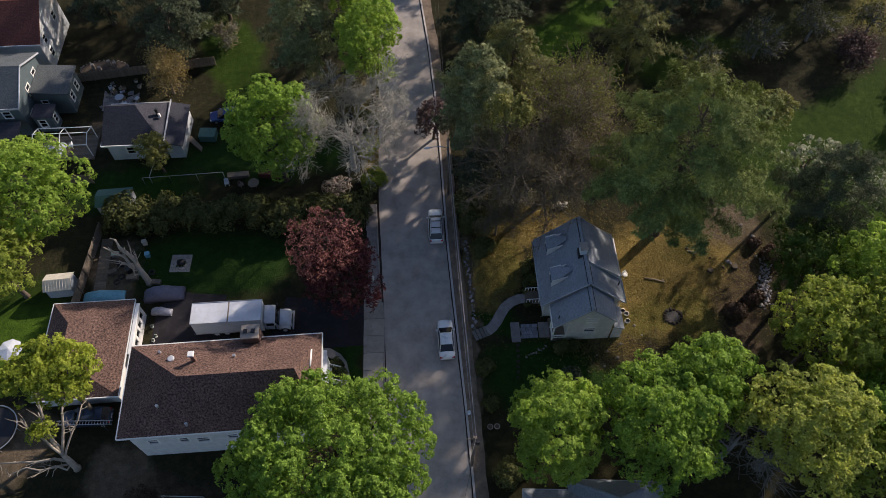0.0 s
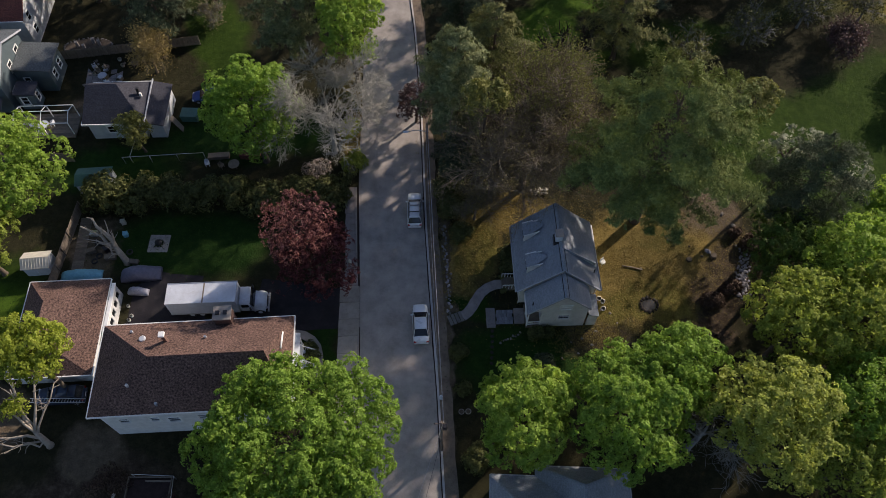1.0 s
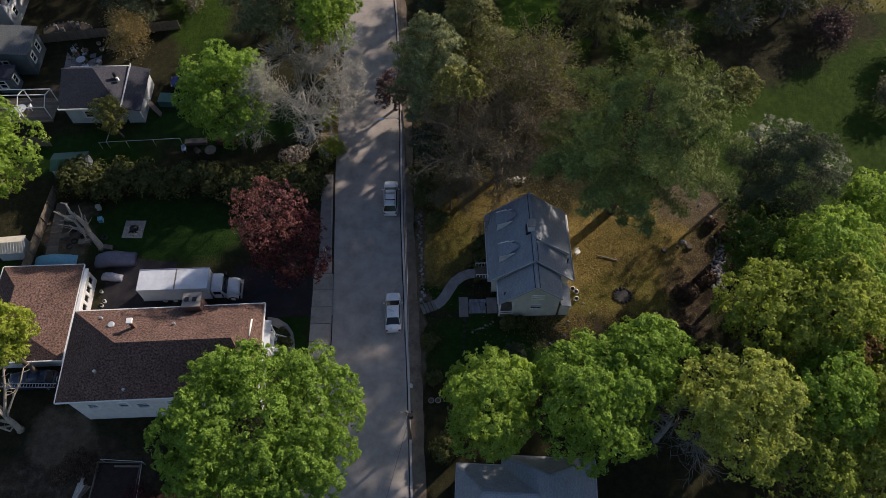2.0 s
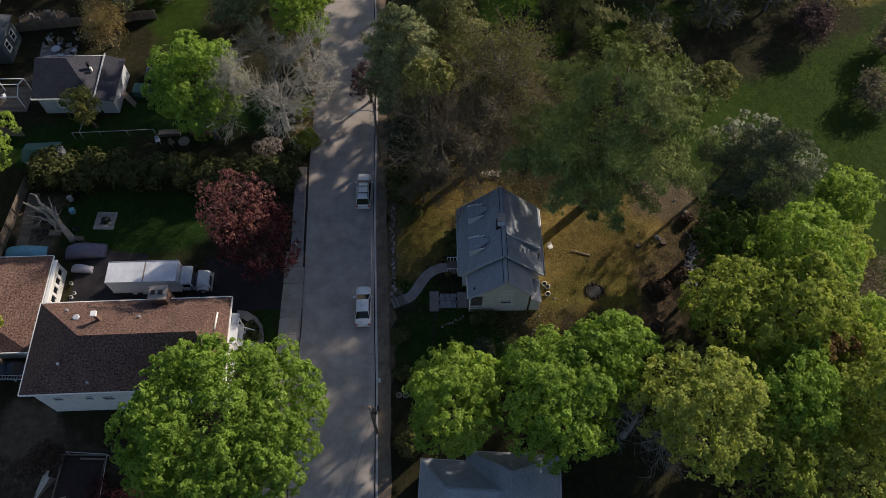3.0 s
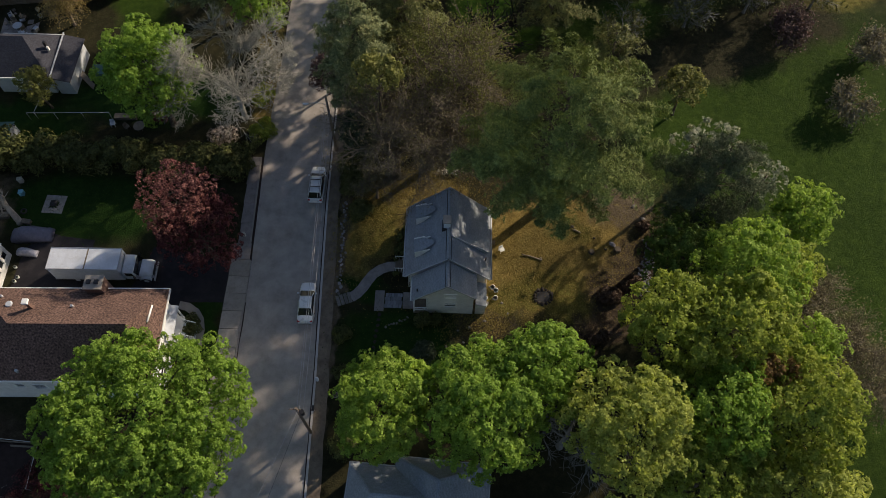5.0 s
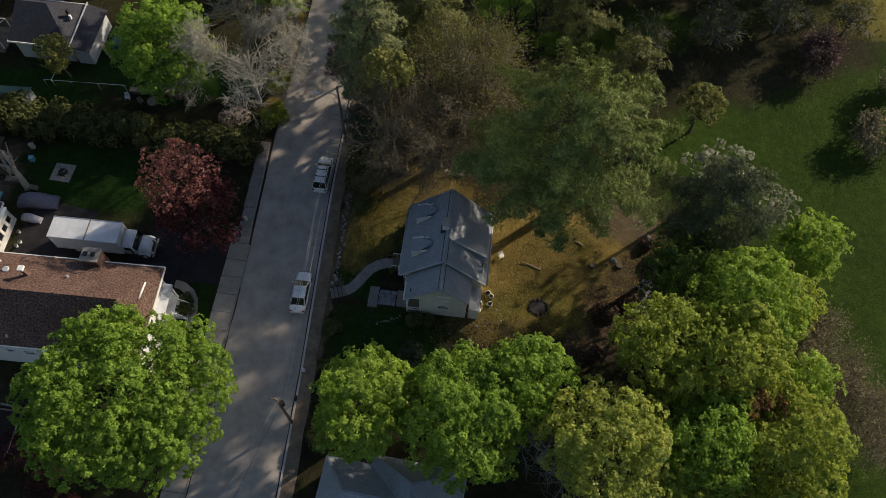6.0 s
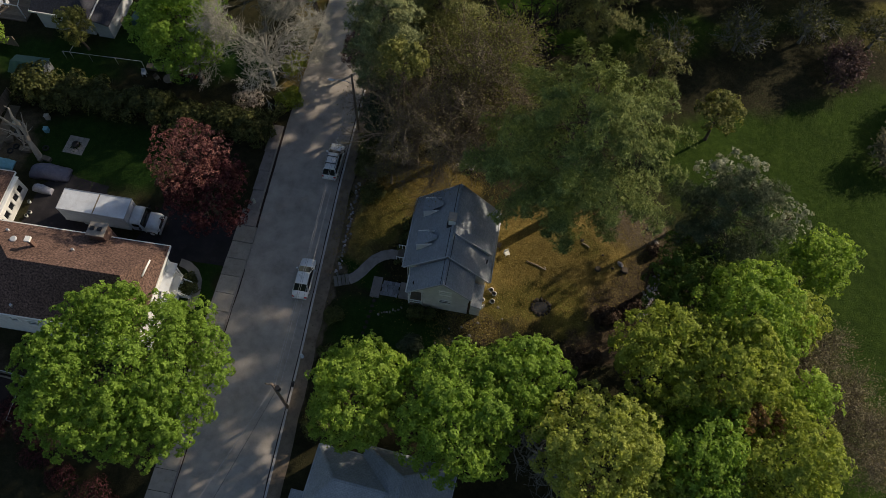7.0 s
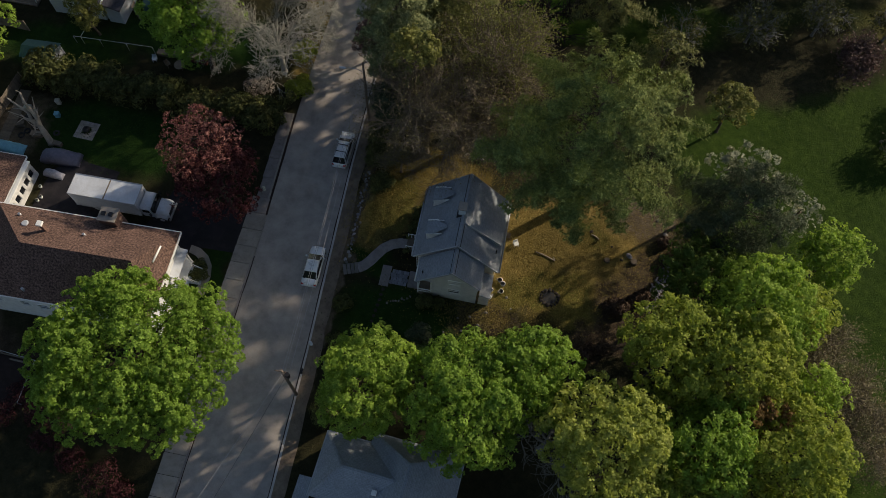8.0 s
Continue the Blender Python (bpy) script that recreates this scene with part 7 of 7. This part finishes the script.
for px, py, R, H, lm in ((-33.0, 80, 5.5, 16, L_DARKPINE), (-14.6, 76, 5.5, 18, L_BLUEPINE), (-44, 88, 5, 17, L_DARKPINE), (-27, 88, 5, 17, L_DARKPINE), (-27, 96, 6, 16, L_DARKPINE), (33, 84, 7, 10, L_DARKPINE), (43, 88, 7.5, 12, L_DARKPINE),
                         (55, 90, 7, 16, L_PINE), (66, 92, 7, 16, L_DARKPINE), (14, 88, 6, 15, L_DARKPINE), (32, 95, 7, 18, L_DARKPINE), (-45, 95, 7, 16, L_DARKPINE), (5, 98, 6, 16, L_PINE), (36, 66, 5.0, 9, L_OLIVEPINE)):
    pine_tree(px, py, R, H, lm, "dark pine in the woods beyond the houses", dens=1.5, size=0.4, z0=0.08, slim=0.2, per=5)
bare_tree(-8.4, 59.2, 15.5, 5.4, "tall pale grey tree still bare of leaves", M_TANBARK, depth=5, limbs=7, fat=1.1, thick=0.95)
bare_tree(14.6, 52.6, 18, 5.6, "tall brownish tree just coming into bud", M_TWIG, L_BUD, 6500, depth=4, limbs=11, budsize=0.11)
bare_tree(10.8, 51.4, 17, 3.8, "tall thin brown tree just coming into bud", M_TWIG, L_BUD, 5200, depth=4, limbs=10, budsize=0.11)
bare_tree(16.9, 57.6, 17, 6.0, "tree with a thin veil of mossy green buds", M_TWIG, L_MOSS, 12000, depth=4, limbs=9, budsize=0.13)
broad_tree(9.2, 52.0, (1.7, 1.8), 2.2, 16.6, L_MOSS, "slim tall tree with a tuft of olive-yellow leaves", lobes=12, dens=130)
bare_tree(8.6, 48.2, 6, 2.6, "low brown tree in bud beside the stone edging", M_TWIG, L_BUD, 2600, depth=4, limbs=6, budsize=0.11)
bare_tree(53.5, 31.5, 10, 4.5, "round grey tree with the first buds", M_TWIG, L_GREYBUD, 9000, depth=4, limbs=10, budsize=0.11)
bare_tree(56.6, 27.0, 11, 5.0, "wide grey tree with the first buds", M_TWIG, L_GREYBUD, 10000, depth=4, limbs=10, budsize=0.11)
bare_tree(22.0, 72.6, 10, 5.0, "dark tree with several black bare stems", M_BLACKBARK, depth=3, limbs=6, thick=2.2, fat=3.0, zfork=0.15)
broad_tree(40.0, 16.5, (5.0, 5.0), 4.6, 6.5, L_OLIVE, "olive green tree in the wood", lobes=28, dens=105)
broad_tree(47.5, 14.0, (5.4, 5.0), 4.6, 6.5, L_YELLOW, "yellow-green tree in the wood", lobes=28, dens=105)
bare_tree(28.4, 20.2, 13, 3.0, "small grey bare tree among maples", M_GREYBARK, depth=4, limbs=5)
bare_tree(-33.2, 73.6, 7.0, 1.0, "small upright tree with tan-yellow buds", M_TWIG, L_TANBUD, 7000, depth=4, limbs=6, budsize=0.12)
bare_tree(66.0, 62.5, 4.5, 3.0, "small pale blossoming tree in the meadow", M_GREYBARK, L_GREYBUD, 1500, depth=4, limbs=5, budsize=0.22)
bare_tree(70.5, 71, 5, 3.2, "pale blossoming tree in the meadow", M_GREYBARK, L_GREYBUD, 1500, depth=4, limbs=5, budsize=0.22)
bare_tree(60.5, 74, 5, 3.2, "small plum-coloured tree in bud", M_BARK, L_PLUM, 1800, depth=4, limbs=5, budsize=0.22)
for tx, ty, th in ((47.5, 76, 9), (56, 79, 9), (65, 80, 8), (38.5, 73, 8)):
    bare_tree(tx, ty, th * 0.8, 3.4, "thin brownish tree at the edge of the meadow", M_GREYBARK, L_DULL, 900, depth=3, limbs=9, budsize=0.22)
bare_tree(-26.6, 83.0, 3.6, 2.4, "pale brown bush still out of leaf", M_GREYBARK, L_GREYBUD, 900, depth=4, limbs=6)
shrub(-10.4, 55.6, 1.5, 1.5, L_PINK, "round bush with pinkish white blossom", n=420, size=0.2)
broad_tree(1.9, 63.6, (1.7, 2.2), 2.0, 3.6, L_PLUM, "small dark plum tree beside the road", "plum_tree", lobes=16, dens=170, size=0.24)
shrub(14.7, 28.8, 1.2, 2.4, L_DARKPINE, "dark grey-green conifer bush on the lawn", n=1000, size=0.2)
for sx, sy, R, H, lm in ((6.0, 31.2, 0.9, 0.5, L_HEDGE), (6.9, 46.0, 1.3, 1.4, L_HEDGE), (6.1, 49.5, 1.8, 1.6, L_HEDGE), (5.6, 52.5, 1.8, 1.8, L_HEDGE), (12.0, 41.3, 0.9, 1.1, L_HEDGE), (12.1, 43.2, 0.9, 1.1, L_HEDGE),
                         (14.4, 33.0, 0.8, 0.9, L_HEDGE), (15.8, 33.1, 0.6, 0.6, L_HEDGE), (-9.8, 31.2, 0.9, 0.9, L_HEDGE), (-9.9, 32.2, 0.7, 0.8, L_HEDGE), (6.4, 27.0, 0.8, 0.5, L_HEDGE), (7.5, 19.6, 1.4, 1.6, L_HEDGE), (-5.8, 57.0, 1.4, 1.0, L_OLIVE), (-6.6, 62.5, 1.5, 1.3, L_OLIVE), (-7.0, 66.0, 1.6, 1.4, L_HEDGE)):
    shrub(sx, sy, R, H, lm, "low dark green garden shrub", n=int(500 * R * R) + 150, size=0.2)
rb = random.Random(12)
for i in range(9):
    t = rb.uniform(-1, 1)
    shrub(36.3 + 5.2 * t + rb.uniform(-1.6, 1.6), 38.0 + 8.0 * t + rb.uniform(-1.0, 1.0), rb.uniform(0.6, 1.2), rb.uniform(0.4, 0.9), L_BRUSH, "tangle of reddish brown brush on the bank", "brush", n=500, size=0.22)

for px, py, R, H in ((-22.2, 15.6, 1.5, 0.9), (-20.0, 14.2, 1.2, 0.8), (-23.4, 13.2, 1.3, 0.9), (-18.2, 12.0, 1.4, 1.0), (-15.2, 10.6, 1.3, 0.8), (-11.6, 9.6, 1.6, 1.1), (-9.6, 8.6, 1.2, 0.9)):
    shrub(px, py, R, H, L_RED, "low dark red-leaved shrub in bare soil", "red_shrub", n=420, size=0.16)


def hedge():
    """One long clipped hedge, lumpy along its top."""
    rng = np.random.default_rng(77)
    hd = thing("hedge", -22, 52.0, LOT, -1.5, "long dense dark green hedge between two gardens", "hedge")
    n = 11000
    c = np.stack([np.linspace(-14.8, 15.2, 64), rng.normal(scale=0.45, size=64), 2.2 + rng.normal(scale=0.28, size=64)], 1)
    c = np.concatenate([c, c + np.stack([rng.normal(scale=0.3, size=64), rng.uniform(-1.8, 1.6, 64), rng.uniform(-1.4, -0.3, 64)], 1), c + np.stack([rng.normal(scale=0.3, size=64), rng.uniform(-1.7, 1.6, 64), rng.uniform(-0.8, 0.2, 64)], 1)])
    rad = rng.uniform(0.75, 1.3, len(c))
    p, nn = leafy_points(rng, c, rad, n)
    p[:, 2] = np.maximum(p[:, 2], 0.05)
    V, F = leaves_at(rng, p, nn, 0.3, 4)
    array_mesh("foliage", V, F, L_HEDGE, hd)
    segments_mesh("stemwork", [(np.array([x, y, 0.0]), np.array([x + 0.1, y, 1.6]), 0.05, 0.02) for x, y in zip(c[:64, 0], c[:64, 1])], M_BARK, hd)


hedge()


def dead_tree(x, y, H, r0, limbs, label):
    """A lopped tree: a short trunk and crooked limbs cut back to stubs."""
    TREES[0] += 1
    rng = np.random.default_rng(1700 + TREES[0])
    tr = thing("lopped_tree", x, y, ground_z(x, y) - 0.05, 0, label, "tree")
    bm = bmesh.new()
    lean = Vector((-0.25, 0.3, 1.0))
    tube(bm, [(0, 0, 0), (0, 0, 0.3), lean * (H * 0.5), lean * H], [r0 * 1.5, r0 * 1.1, r0, r0 * 0.7], 10)
    part("trunk", bm, M_PALEBARK, tr)
    for tip, r, k in limbs:
        bm = bmesh.new()
        b, t = lean * (H * k), Vector(tip)
        d = t - b
        pts = [b + d * f + Vector(rng.normal(scale=0.16, size=3)) * (1 if 0 < f < 1 else 0) + Vector((0, 0, 0.7 * f * (1 - f))) for f in (0, 0.2, 0.45, 0.7, 1.0)]
        tube(bm, pts, [r, r * 0.9, r * 0.75, r * 0.6, r * 0.35], 8)
        for _ in range(7):
            j = rng.integers(1, 4)
            p = pts[j].lerp(pts[j + 1], rng.uniform(0, 1))
            e = p + d.normalized() * rng.uniform(0.3, 0.9) + Vector(rng.normal(scale=0.55, size=3))
            tube(bm, [p, p.lerp(e, 0.5) + Vector(rng.normal(scale=0.08, size=3)), e], [r * 0.36, r * 0.26, r * 0.12], 5)
        part("limb", bm, M_PALEBARK, tr)
    return tr


dead_tree(-31.6, 43.6, 2.6, 0.34, [((-2.7, 3.0, 4.9), 0.27, 0.9), ((-4.0, 2.2, 4.6), 0.22, 0.8), ((-2.4, 1.0, 3.6), 0.19, 0.6), ((-0.5, 1.5, 3.9), 0.15, 1.0), ((-1.6, 0.7, 3.0), 0.15, 0.4)], "lopped dead tree with pale stubby limbs")
dead_tree(-35.4, 22.6, 2.4, 0.3, [((-7.0, 0.4, 1.6), 0.16, 0.5), ((-6.0, -0.8, 1.4), 0.13, 0.35), ((-2.3, 5.8, 7.5), 0.17, 1.0), ((-3.5, 3.0, 6.0), 0.14, 0.9), ((-1.9, 3.7, 6.2), 0.11, 0.8), ((0.1, 5.2, 6.5), 0.17, 1.0), ((1.5, 4.7, 5.0), 0.12, 0.8), ((-2.6, -0.6, 1.8), 0.12, 0.4)], "lopped tree with long bare grey limbs")
shrub(-37.4, 25.0, 1.1, 1.5, L_LIME, "tuft of lime green leaves on a lopped limb", n=260, size=0.26, z=3.9)


def ground_cover(name, n, seed, spots, material, size, label, per=2, tall=0.5):
    """Loose leaves or tufts strewn over the ground."""
    rng = np.random.default_rng(seed)
    P = []
    for cx, cy, rx, ry, turn, share in spots:
        k = int(n * share)
        q = rng.normal(scale=0.5, size=(k, 2)) * (rx, ry)
        a = radians(turn)
        P.append(np.stack([cx + q[:, 0] * math.cos(a) - q[:, 1] * math.sin(a), cy + q[:, 0] * math.sin(a) + q[:, 1] * math.cos(a)], 1))
    P = np.concatenate(P)
    keep = [(x < left_kerb(y) - 2.7 or x > right_kerb(y) + 0.6) for x, y in P]
    P = P[np.array(keep)]
    P3 = np.array([(x, y, ground_z(x, y) + 0.02) for x, y in P])
    V, F = leaves_at(rng, P3, unit(rng.normal(scale=0.3, size=P3.shape) + np.array([0, 0, 1.0])), size, per, -tall * 0.3, 0.6, 0.6, True)
    ob = array_mesh(name, V, F, material)
    tagged(ob, label, name.replace("_", " "), "", "stuff")


ground_cover("fallen_leaves", 42000, 31, [(28, 41.5, 13, 8, 12, 0.6), (8, 45, 4, 8, -18, 0.15), (21, 33, 5, 3, 0, 0.1), (12, 50, 8, 3, 0, 0.15)], L_DRY, 0.1, "dry brown leaves strewn over the yard")
ground_cover("grass_tufts", 16000, 32, [(62, 55, 26, 30, 0, 0.4), (12, 30, 8, 5, 0, 0.08), (-24, 46, 11, 5, 0, 0.08), (26, 76, 10, 8, 0, 0.1), (-25, 78, 6, 12, 20, 0.07), (-46, 39, 7, 7, 0, 0.07)], L_BLADE, 0.11, "tufts of green grass in lawns and meadow")
